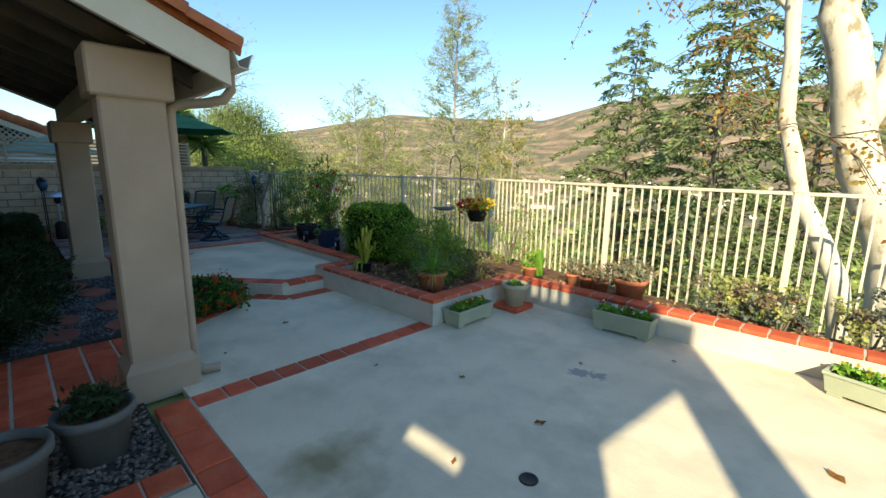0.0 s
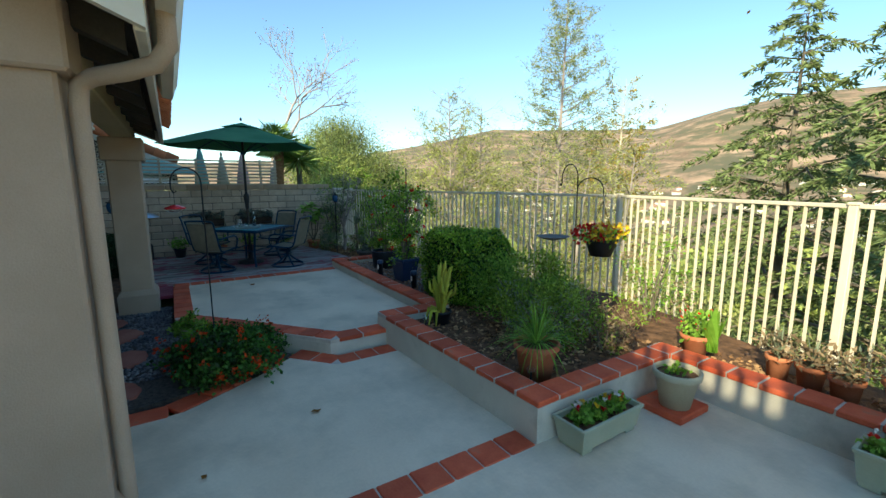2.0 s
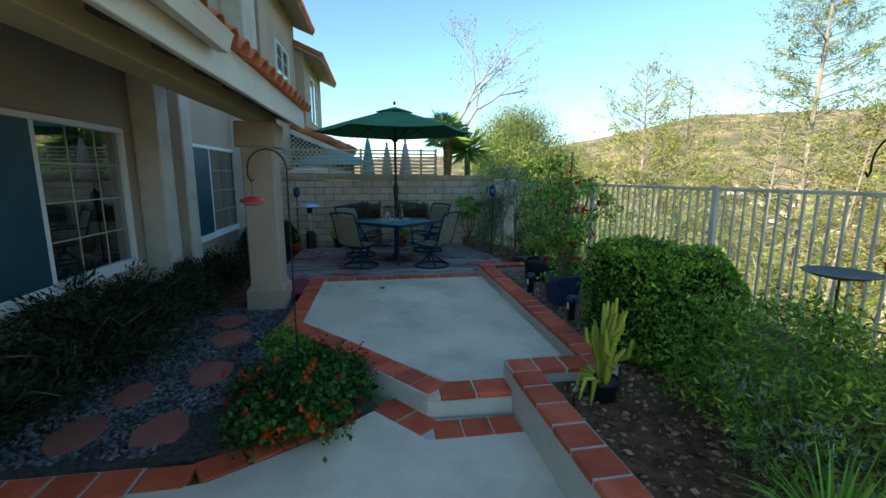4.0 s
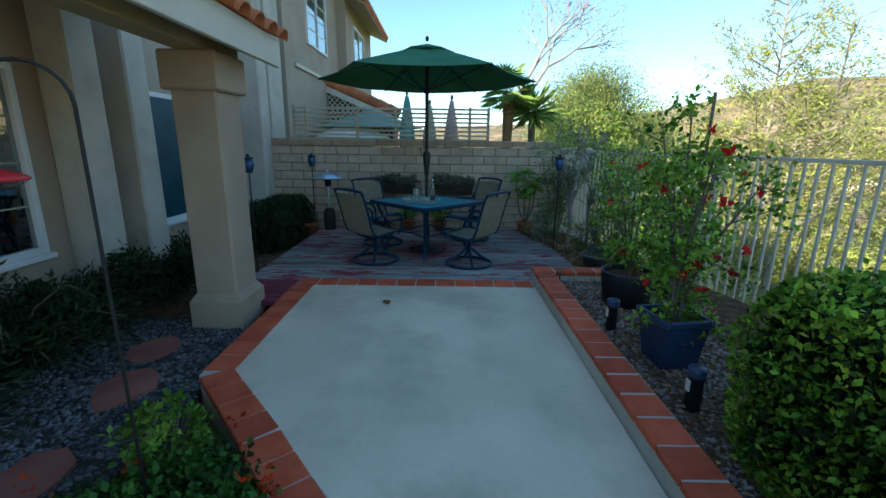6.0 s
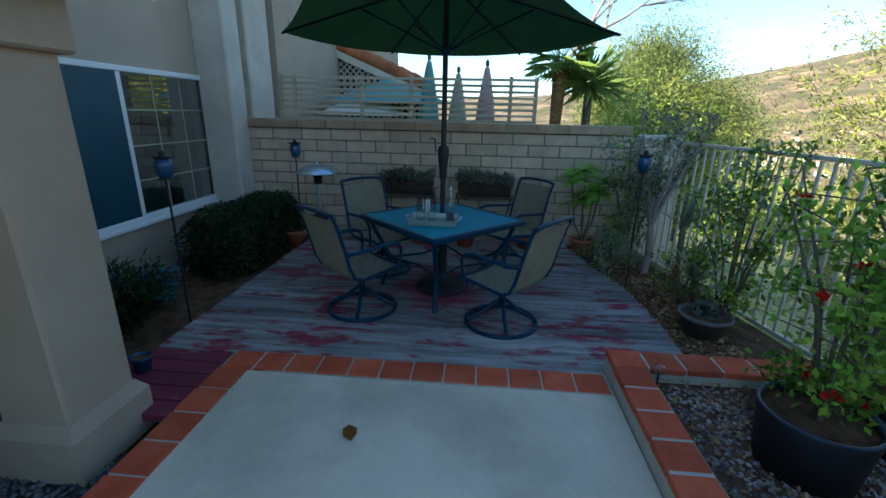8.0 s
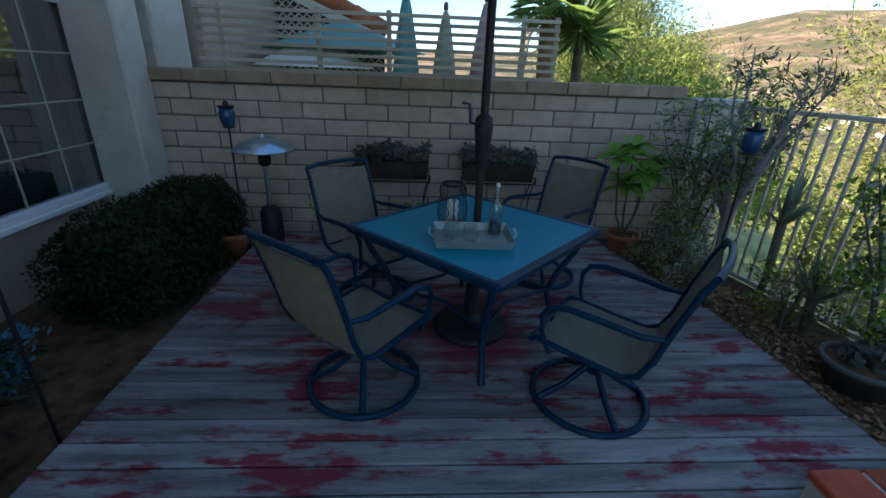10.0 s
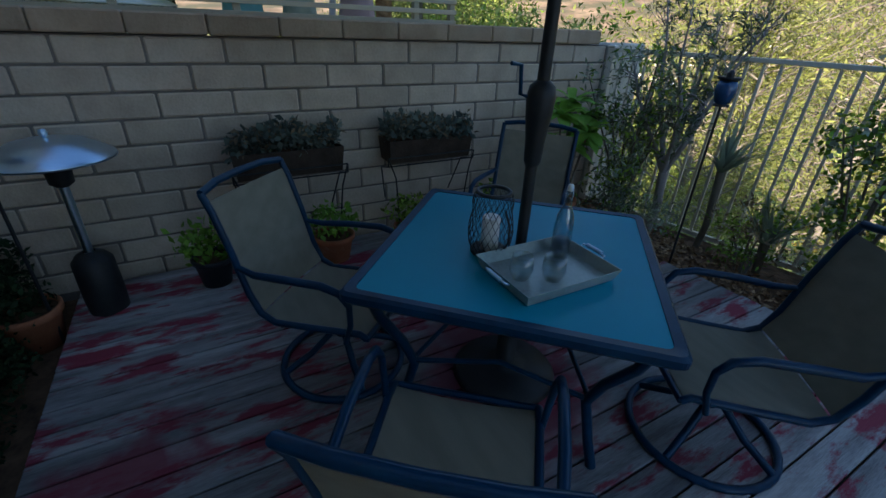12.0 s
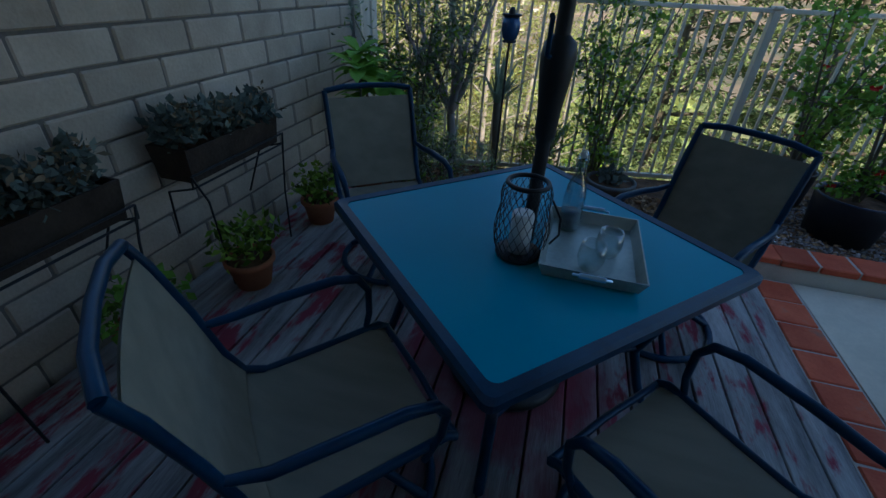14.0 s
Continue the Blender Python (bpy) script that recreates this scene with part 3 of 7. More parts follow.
def porch_column(x0, x1, y0, y1, zb, zc, zt, label):
    """A stucco porch pier with a plinth and a stepped cap."""
    root = thing("porch_column", pose((x0 + x1) / 2, (y0 + y1) / 2, zb), label, "column", "porch columns")
    hx, hy = (x1 - x0) / 2, (y1 - y0) / 2
    part("shaft", Geo().cbox(-hx, hx, -hy, hy, 0.25, zc - zb + 0.02, 0.015), STUCCO, root)
    e = 0.045
    g = Geo()
    v = []
    for dz, k in ((0, e), (0.26, e), (0.33, 0.0)):
        v += [(-hx - k, -hy - k, dz), (hx + k, -hy - k, dz), (hx + k, hy + k, dz), (-hx - k, hy + k, dz)]
    q = [(i * 4 + k, i * 4 + (k + 1) % 4, i * 4 + 4 + (k + 1) % 4, i * 4 + 4 + k) for i in range(2) for k in range(4)] + [(3, 2, 1, 0), (8, 9, 10, 11)]
    part("plinth", g.add(v, q), STUCCO, root)
    part("cap", Geo().cbox(-hx - 0.05, hx + 0.05, -hy - 0.05, hy + 0.05, zc - zb, zt - zb, 0.015), STUCCO, root)
    return root


porch_column(-4.11, -3.81, 0.51, 0.92, -0.04, 2.25, 2.58, "tan stucco porch column with square cap and plinth")
porch_column(-8.83, -8.42, 0.60, 0.97, 0.02, 2.08, 2.38, "tan stucco porch column beside the raised patio")

# ---- porch roof ----
EAVE_Y, EAVE_Z, SLOPE = 1.23, 2.62, 0.42
ROOF_X0, ROOF_X1 = -9.1, -3.45


def roof_z(y):
    return EAVE_Z + (EAVE_Y - y) * SLOPE


porch = thing("porch_roof", pose(0, 0, 0), "porch roof with orange clay barrel tiles and cream fascia", "roof", kind="structure")
g = Geo()
ya, yb = EAVE_Y - 0.02, -0.75
g.add([(ROOF_X0, ya, roof_z(ya) - 0.10), (ROOF_X1, ya, roof_z(ya) - 0.10), (ROOF_X1, yb, roof_z(yb) - 0.10), (ROOF_X0, yb, roof_z(yb) - 0.10),
       (ROOF_X0, ya, roof_z(ya) - 0.02), (ROOF_X1, ya, roof_z(ya) - 0.02), (ROOF_X1, yb, roof_z(yb) - 0.02), (ROOF_X0, yb, roof_z(yb) - 0.02)],
      [(0, 3, 2, 1), (4, 5, 6, 7), (0, 1, 5, 4), (2, 3, 7, 6), (1, 2, 6, 5), (0, 4, 7, 3)])
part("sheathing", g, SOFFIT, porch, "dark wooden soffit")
g = Geo()
for x in np.arange(ROOF_X0 + 0.3, ROOF_X1, 0.6):
    g.add([(x - 0.045, ya - 0.05, roof_z(ya) - 0.23), (x + 0.045, ya - 0.05, roof_z(ya) - 0.23), (x + 0.045, yb, roof_z(yb) - 0.25), (x - 0.045, yb, roof_z(yb) - 0.25),
           (x - 0.045, ya - 0.05, roof_z(ya) - 0.10), (x + 0.045, ya - 0.05, roof_z(ya) - 0.10), (x + 0.045, yb, roof_z(yb) - 0.10), (x - 0.045, yb, roof_z(yb) - 0.10)],
          [(0, 3, 2, 1), (4, 5, 6, 7), (0, 1, 5, 4), (2, 3, 7, 6), (1, 2, 6, 5), (0, 4, 7, 3)])
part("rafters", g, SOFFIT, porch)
part("fascia", Geo().cbox(ROOF_X0, ROOF_X1, EAVE_Y - 0.02, EAVE_Y + 0.025, EAVE_Z - 0.26, EAVE_Z - 0.01, 0.006), TRIM, porch, "cream painted fascia board")
for xa, nm in ((ROOF_X1, "rake_board"), (ROOF_X0 - 0.045, "rake_board")):
    g = Geo()
    v = [(xa + dx, y, roof_z(y) + dz) for dx in (0, 0.045) for y, dz in ((EAVE_Y + 0.02, -0.25), (EAVE_Y + 0.02, -0.01), (-0.7, -0.01), (-0.7, -0.25))]
    part(nm, g.add(v, [(0, 1, 2, 3), (7, 6, 5, 4), (0, 4, 5, 1), (1, 5, 6, 2), (2, 6, 7, 3), (3, 7, 4, 0)]), TRIM, porch)
part("beam", Geo().cbox(-9.0, -4.29, 0.68, 0.92, 2.382, 2.62, 0.01), BEAM, porch, "ochre painted porch beam")
for xx, zz in ((-4.02, 2.58), (-8.62, 2.38)):
    part("king_post", Geo().cbox(xx - 0.06, xx + 0.06, 0.72, 0.86, zz, roof_z(0.8) - 0.09, 0.006), TRIM, porch)
# barrel tiles
tile_len, tile_w = 0.40, 0.26


def tile_mesh():
    g = Geo()
    n = 7
    v, q = [], []
    for j, (yy, r) in enumerate(((0.0, 0.105), (-tile_len, 0.085))):
        for i in range(n + 1):
            a = math.pi * i / n
            v.append((math.cos(a) * r, yy, math.sin(a) * r * 0.9))
        for i in range(n + 1):
            a = math.pi * i / n
            v.append((math.cos(a) * (r - 0.014), yy, math.sin(a) * (r - 0.014) * 0.9))
    m = n + 1
    for i in range(n):
        q.append((i, i + 1, 2 * m + i + 1, 2 * m + i))
        q.append((m + i + 1, m + i, 3 * m + i, 3 * m + i + 1))
        q.append((i + 1, i, m + i, m + i + 1))
    g.add(v, q, True)
    return mesh_of("roof_tile", g, TILE)


TILE_ME = tile_mesh()
tilt = Matrix.Rotation(-math.atan(SLOPE), 4, 'X')
k = 0
for i in range(int((ROOF_X1 - ROOF_X0) / tile_w) + 1):
    x = ROOF_X1 - 0.10 - i * tile_w
    for j in range(6):
        y = EAVE_Y + 0.11 - j * (tile_len - 0.06)
        o = new("roof_tile", TILE_ME)
        o.parent = porch
        o.matrix_basis = Matrix.Translation((x + random.uniform(-0.008, 0.008), y, roof_z(y) + 0.0 + 0.012)) @ tilt
for j in range(6):
    y = EAVE_Y + 0.08 - j * (tile_len - 0.06)
    o = new("roof_tile", TILE_ME)
    o.parent = porch
    o.matrix_basis = Matrix.Translation((ROOF_X1 + 0.0, y, roof_z(y) + 0.03)) @ tilt @ Matrix.Diagonal((1.2, 1.0, 1.25, 1))
# gutter
g = Geo()
prof = [(0.0, 0.0), (0.03, -0.10), (0.10, -0.11), (0.125, -0.03), (0.14, 0.0), (0.13, 0.0), (0.115, -0.03), (0.095, -0.10), (0.035, -0.092), (0.008, 0.0)]
xs = (-5.75, -3.35)
v = [(x, EAVE_Y + 0.028 + py, EAVE_Z - 0.03 + pz) for x in xs for py, pz in prof]
n = len(prof)
g.add(v, [(i, (i + 1) % n, n + (i + 1) % n, n + i) for i in range(n)] + [tuple(range(n))[::-1], tuple(range(n, 2 * n))])
part("gutter", g, TRIM, porch, "cream metal gutter")
part("downspout", Geo().tube([(-3.62, 1.32, 2.50), (-3.62, 1.32, 2.36), (-3.65, 1.27, 2.29), (-3.72, 1.16, 2.26), (-3.86, 1.03, 2.25), (-3.92, 0.975, 2.22), (-3.92, 0.965, 2.12), (-3.92, 0.965, 0.2), (-3.92, 0.975, 0.10), (-3.90, 1.03, 0.05), (-3.88, 1.15, 0.04)], 0.038, 10), STUCCO, porch, "tan painted metal downspout")

# ---- block wall: each block a piece ----
wall_back = structure("wall_block", Geo().box(-12.985, -12.812, -0.45, 4.995, -0.1, 1.62), BLOCKJOINT, "tan slump-block garden wall with a flat cap", "wall")
structure("wall_end_pier", Geo().cbox(-13.0, -12.79, 5.004, 5.53, -0.3, 1.64, 0.015), STUCCO_PALE, "pale stucco pier at the end of the wall", "wall")
BL, BH = 0.416, 0.153


def block_mesh(length, name, h=BH, d=0.19, mat=BLOCK):
    return mesh_of(name, Geo().cbox(-d / 2, d / 2, -length / 2, length / 2, -h / 2, h / 2, 0.009), mat)


FULL = block_mesh(BL - 0.012, "block", BH - 0.012)
for row in range(10):
    z = 1.62 - BH * (row + 0.5)
    y = 1.25 - 0.5 * BL + (0 if row % 2 == 0 else 0.5 * BL)
    while y - BL / 2 > -0.45:
        y -= BL
    while y - BL / 2 < 5.0:
        ya, yb = max(y - BL / 2, -0.45), min(y + BL / 2, 5.0)
        if yb - ya > 0.05:
            o = new("block", FULL if yb - ya > BL - 0.01 else block_mesh(yb - ya - 0.012, "cut_block", BH - 0.012))
            o.parent = wall_back
            o.matrix_basis = Matrix.Translation((-12.897 + random.uniform(-0.004, 0.004), (ya + yb) / 2, z))
        y += BL
CAPM = block_mesh(0.402, "cap_block", 0.115, 0.25, BLOCKCAP)
y = -0.24
while y < 4.9:
    o = new("cap_block", CAPM)
    o.parent = wall_back
    o.matrix_basis = Matrix.Translation((-12.897, y, 1.685))
    y += 0.408

# ---- deck boards ----
deck = structure("floor_deck", Geo().prism([(-9.52, 0.62), (-12.76, 0.62), (-12.76, 4.4), (-9.52, 4.4)], 0.0, 0.118), SOFFIT, "weathered grey deck with peeling red paint", "deck")
x = -9.55
while x > -12.7:
    right = 4.47 + 0.05 * math.sin(x * 1.7)
    if x < -11.2:
        right -= (-11.2 - x) * 0.22
    left = 0.58
    ob = part("plank", Geo().cbox(-0.0665, 0.0665, left, right, 0.12, 0.158 + random.uniform(-0.003, 0.003), 0.004), WOOD_DECK, deck)
    ob.location = (x - 0.0, 0, 0)
    x -= 0.142

for k in range(5):
    ob = part("plank", Geo().cbox(-0.066, 0.066, 0.60, 1.18, 0.10, 0.15, 0.004), RED_DECK, deck)
    ob.location = (-9.41 + k * 0.142, 0, 0)


# ---- fence ----
fence = thing("fence", pose(0, 0, 0), "almond painted steel picket fence along the slope", "fence", kind="structure")
POSTM = mesh_of("post", Geo().cbox(-0.032, 0.032, -0.032, 0.032, -0.35, 1.60, 0.006).cbox(-0.038, 0.038, -0.038, 0.038, 1.60, 1.625, 0.006), METAL_FENCE)
PICKET = mesh_of("picket", Geo().box(-0.010, 0.010, -0.010, 0.010, 0.10, 1.57), METAL_FENCE)
for (xa, ya), (xb, yb) in zip(FENCE, FENCE[1:]):
    L = math.hypot(xb - xa, yb - ya)
    ang = math.degrees(math.atan2(yb - ya, xb - xa))
    base = Matrix.Translation((xa, ya, 0)) @ Matrix.Rotation(radians(ang), 4, 'Z')
    o = part("post", POSTM, None, fence, at=base)
    part("rail", Geo().cbox(0.033, L - 0.033, -0.022, 0.022, 1.575, 1.61, 0.004), METAL_FENCE, fence, at=base)
    part("rail", Geo().cbox(0.033, L - 0.033, -0.018, 0.018, 0.10, 0.14, 0.004), METAL_FENCE, fence, at=base)
    n = round(L / 0.115)
    for i in range(1, n):
        part("picket", PICKET, None, fence, at=base @ Matrix.Translation((L * i / n, 0, 0)))


# ---- soil beds ----
def bed(name, poly, z, mat, label, cat="soil"):
    return structure(name, Geo().prism(poly, -0.1, z), mat, label, cat)


fence_in = [(x, y - 0.02) for x, y in FENCE]
bed("ground_planter_soil", [(-3.562, 3.477), (-3.562, 5.032), (4.2, 5.105), (4.2, 5.28)] + [p for p in fence_in[::-1] if p[0] > -9 and p[0] < 4] + [(-9.0, 5.75), (-9.388, 5.62), (-9.388, 4.052), (-5.668, 4.052), (-5.668, 3.412)],
    0.2, SOIL, "dark bark-covered planter soil")
bed("ground_deck_side", [(-12.79, 4.3), (-9.572, 4.3), (-9.572, 5.6), (-12.79, 5.0)], 0.09, SOIL, "leaf-littered soil beside the deck")
bed("ground_house_bed", [(-13.8, -0.745), (-8.6, -0.745), (-8.6, 0.57), (-12.79, 0.57)], 0.04, SOIL, "dark soil bed along the house")
bed("ground_gravel", [(-8.6, -0.745), (-5.375, -0.745), (-5.375, 0.9), (-5.42, 1.2), (-5.56, 1.6), (-5.84, 2.2), (-6.6, 1.78), (-7.33, 1.17), (-8.6, 1.17)], 0.03, GRAVELBED,
    "dark gravel bed by the porch", "gravel")
bed("ground_gravel_pots", [(-3.86, -1.6), (-2.76, -1.6), (-2.76, 0.55), (-3.86, 0.55)], -0.02, GRAVELBED, "gravel bed by the porch column", "gravel")


# ---- dining set on the deck ----
DECK = 0.158


def patio_table():
    root = thing("patio_table", pose(-10.90, 2.565, DECK, 0, 0, 45.5), "square patio table with frosted teal glass top, sky blue painted in, and dark metal frame", "table")
    h, s, c = 0.735, 0.582, 0.034
    def ring(k, z):
        pts = []
        for sx, sy in ((1, 1), (-1, 1), (-1, -1), (1, -1)):
            a0 = math.atan2(sy, sx) - math.pi / 4
            for j in range(5):
                a = a0 + j * math.pi / 8
                r = c * 0.9
                pts.append((sx * (k - r) + math.cos(a) * r, sy * (k - r) + math.sin(a) * r, z))
        return pts
    g = Geo()
    rings = [ring(s - 0.045, h - 0.012), ring(s - 0.045, h), ring(s - 0.012, h + 0.004), ring(s, h - 0.008), ring(s, h - 0.034), ring(s - 0.014, h - 0.05), ring(s - 0.045, h - 0.05), ring(s - 0.045, h - 0.012)]
    n = len(rings[0])
    v = [p for r in rings for p in r]
    part("rim", g.add(v, [(i * n + k, (i + 1) * n + k, (i + 1) * n + (k + 1) % n, i * n + (k + 1) % n)[::-1] for i in range(len(rings) - 1) for k in range(n)]), METAL_DARK, root, "dark metal rim")
    top = ring(s - 0.0455, h - 0.003)
    bot = ring(s - 0.0455, h - 0.011)
    n = len(top)
    part("glass_top", Geo().add(top + bot, [tuple(range(n)), tuple(reversed(range(n, 2 * n)))] + [(i, n + i, n + (i + 1) % n, (i + 1) % n) for i in range(n)]), TABLEGLASS, root, "frosted teal glass with reflected sky blue painted in")
    for sx in (1, -1):
        for sy in (1, -1):
            pts = [(sx * 0.50, sy * 0.50, h - 0.04), (sx * 0.47, sy * 0.47, 0.58), (sx * 0.40, sy * 0.40, 0.42), (sx * 0.36, sy * 0.36, 0.28), (sx * 0.40, sy * 0.40, 0.10), (sx * 0.43, sy * 0.43, 0.0)]
            part("leg", Geo().tube(pts, 0.021, 8), METAL_DARK, root)
    g = Geo()
    for z, k in ((0.30, 0.37),):
        pts = [(k, k, z), (-k, k, z), (-k, -k, z), (k, -k, z)]
        for a, b in zip(pts, pts[1:] + pts[:1]):
            mid = ((a[0] + b[0]) * 0.36, (a[1] + b[1]) * 0.36, z)
            g.tube([a, mid, b], 0.012, 6)
    part("stretcher", g, METAL_DARK, root)
    return root


patio_table()


def swivel_chair():
    """Facing +x, centre of the base ring at the origin."""
    root = thing("patio_chair", pose(0, 0, 0), "dark metal swivel patio chair with olive sling seat", "chair", "chairs round the table")
    w = 0.262
    ring = [(0.30 * math.cos(a), 0.30 * math.sin(a), 0.018) for a in [i * math.tau / 32 for i in range(33)]]
    part("base_ring", Geo().tube(ring, 0.018, 8, False), METAL_DARK, root)
    for k in range(4):
        a = math.pi / 4 + k * math.pi / 2
        part("spoke", Geo().tube([(0.29 * math.cos(a), 0.29 * math.sin(a), 0.03), (0.16 * math.cos(a), 0.16 * math.sin(a), 0.10), (0.035 * math.cos(a), 0.035 * math.sin(a), 0.21)], 0.017, 8), METAL_DARK, root)
    part("swivel_post", Geo().rod((0, 0, 0.17), (0, 0, 0.31), 0.032, 0.03, 12).cbox(-0.13, 0.13, -0.10, 0.10, 0.31, 0.335, 0.008), METAL_DARK, root)
    side = [(0.27, 0.405), (0.24, 0.425), (0.0, 0.40), (-0.17, 0.385), (-0.24, 0.42), (-0.285, 0.52), (-0.33, 0.70), (-0.385, 0.88), (-0.42, 0.955)]
    for sy in (-1, 1):
        part("side_rail", Geo().tube([(x, sy * w, z) for x, z in side], 0.0155, 8), METAL_DARK, root)
        arm = [(0.17, sy * w, 0.36), (0.21, sy * (w + 0.02), 0.48), (0.215, sy * (w + 0.03), 0.58), (0.18, sy * (w + 0.035), 0.635), (0.10, sy * (w + 0.035), 0.655), (-0.08, sy * (w + 0.03), 0.645), (-0.22, sy * (w + 0.02), 0.63), (-0.315, sy * w, 0.64)]
        part("arm", Geo().tube(arm, [0.012, 0.013, 0.014, 0.0165, 0.0175, 0.0175, 0.016, 0.012], 8), METAL_DARK, root)
    part("cross_bar", Geo().tube([(0.27, -w, 0.405), (0.285, 0, 0.39), (0.27, w, 0.405)], 0.013, 8), METAL_DARK, root)
    part("cross_bar", Geo().tube([(-0.14, -w, 0.378), (-0.14, -0.15, 0.345), (-0.14, 0.15, 0.345), (-0.14, w, 0.378)], 0.012, 8), METAL_DARK, root)
    part("cross_bar", Geo().tube([(0.1, -w, 0.398), (0.1, -0.15, 0.36), (0.1, 0.15, 0.36), (0.1, w, 0.398)], 0.012, 8), METAL_DARK, root)
    part("head_rail", Geo().tube([(-0.42, -w, 0.955), (-0.442, -0.15, 0.97), (-0.448, 0, 0.973), (-0.442, 0.15, 0.97), (-0.42, w, 0.955)], 0.0165, 8), METAL_DARK, root)

    def sling(path, sag):
        g = Geo()
        m = 9
        v, q = [], []
        for off in (0.0, 0.006):
            for i, (x, z) in enumerate(path):
                for j in range(m):
                    t = j / (m - 1) * 2 - 1
                    d = sag * (1 - t * t)
                    nx, nz = (0, -1) if z < 0.45 and x > -0.2 else (-0.95, -0.3)
                    v.append((x + nx * (d + off), t * (w - 0.012), z + nz * (d + off)))
        n = len(path)
        for o in (0, 1):
            for i in range(n - 1):
                for j in range(m - 1):
                    a = o * n * m + i * m + j
                    qq = (a, a + 1, a + m + 1, a + m)
                    q.append(qq if o else qq[::-1])
        return g.add(v, q, True)
    part("seat", sling([(0.255, 0.41), (0.20, 0.425), (0.0, 0.403), (-0.13, 0.392), (-0.185, 0.392), (-0.232, 0.408)], 0.018), SLING, root, "olive woven sling seat")
    part("backrest", sling([(-0.235, 0.42), (-0.285, 0.52), (-0.33, 0.70), (-0.38, 0.86), (-0.402, 0.918)], 0.015), SLING, root, "olive woven sling back")
    return root


CHAIRS = [(-10.33, 1.91, 140), (-10.20, 3.15, 232), (-11.36, 1.87, 45), (-11.75, 3.26, -51)]
chair = swivel_chair()
for i, (x, y, a) in enumerate(CHAIRS):
    m = pose(x, y, DECK, 0, 0, a)
    if i == 0:
        chair.matrix_basis = m
    else:
        copy_thing(chair, m)


def umbrella():
    x, y = -10.90, 2.568
    root = thing("patio_umbrella", pose(x, y, DECK), "open dark green market umbrella on a dark pole through the table", "umbrella")
    part("pole", Geo().rod((0, 0, 0.03), (0, 0, 2.72), 0.024, None, 12), BLACK_IRON, root)
    part("base", Geo().lathe([(0.0, 0.0), (0.25, 0.0), (0.26, 0.02), (0.24, 0.045), (0.12, 0.07), (0.05, 0.09), (0.045, 0.38), (0.0, 0.38)], 28), BLACK_IRON, root)
    crank = part("crank_box", Geo().lathe([(0.026, 1.10), (0.035, 1.12), (0.038, 1.20), (0.05, 1.30), (0.055, 1.36), (0.048, 1.40), (0.026, 1.42)], 14), BLACK_IRON, root)
    part("crank_handle", Geo().tube([(-0.02, -0.04, 1.36), (-0.03, -0.075, 1.37), (-0.03, -0.085, 1.47), (-0.03, -0.13, 1.475)], 0.008, 6), METAL_DARK, crank)
    R, rim, apex, n = 1.46, 2.39, 2.79, 6
    # canopy: six slightly sagging panels in two tiers
    g = Geo()
    a0 = math.pi / 6
    v, q = [], []
    steps, sub = 7, 6
    for off in (0.0, 0.006):
        for i in range(steps + 1):
            k = 0.20 + 0.80 * i / steps
            for p in range(n):
                for sidx in range(sub):
                    t = sidx / sub
                    a = a0 + p * math.tau / n
                    b = a + math.tau / n
                    rr = R * k
                    px, py = rr * (math.cos(a) * (1 - t) + math.cos(b) * t), rr * (math.sin(a) * (1 - t) + math.sin(b) * t)
                    sag = -0.05 * 4 * t * (1 - t) * k * (0.6 + 0.4 * math.sin(k * 3))
                    z = apex - 0.03 - (apex - rim) * (k ** 1.12) + sag - off
                    v.append((px, py, z))
    m = n * sub
    for o in (0, 1):
        for i in range(steps):
            for j in range(m):
                a = o * (steps + 1) * m
                qq = (a + i * m + j, a + (i + 1) * m + j, a + (i + 1) * m + (j + 1) % m, a + i * m + (j + 1) % m)
                q.append(qq if o == 0 else qq[::-1])
    canopy = part("canopy", g.add(v, q, True), CANVAS, root, "dark green canvas canopy")
    # vent cap
    g = Geo()
    v, q = [(0, 0, apex + 0.012)], []
    for p in range(n):
        a = a0 + p * math.tau / n
        v.append((0.36 * math.cos(a), 0.36 * math.sin(a), apex - 0.082))
    q = [(0, 1 + p, 1 + (p + 1) % n) for p in range(n)]
    part("vent", g.add(v, q), CANVAS, canopy)
    part("finial", Geo().lathe([(0.0, apex + 0.11), (0.018, apex + 0.10), (0.024, apex + 0.075), (0.02, apex + 0.05), (0.0, apex + 0.04)], 12), METAL_DARK, root)
    part("hub", Geo().lathe([(0.024, 2.18), (0.05, 2.19), (0.05, 2.25), (0.024, 2.26)], 12), METAL_DARK, root)
    for p in range(n):
        a = a0 + p * math.tau / n
        ca, sa = math.cos(a), math.sin(a)
        rib = part("rib", Geo().tube([(0.04 * ca, 0.04 * sa, apex - 0.05), (R * 0.5 * ca, R * 0.5 * sa, apex - 0.055 - (apex - rim) * 0.46), (R * ca, R * sa, rim - 0.045)], 0.010, 6), METAL_DARK, root)
        part("strut", Geo().rod((0.045 * ca, 0.045 * sa, 2.22), (R * 0.5 * ca, R * 0.5 * sa, apex - 0.07 - (apex - rim) * 0.46), 0.008, None, 6), METAL_DARK, rib)
    return root


umbrella()
TOP = DECK + 0.738


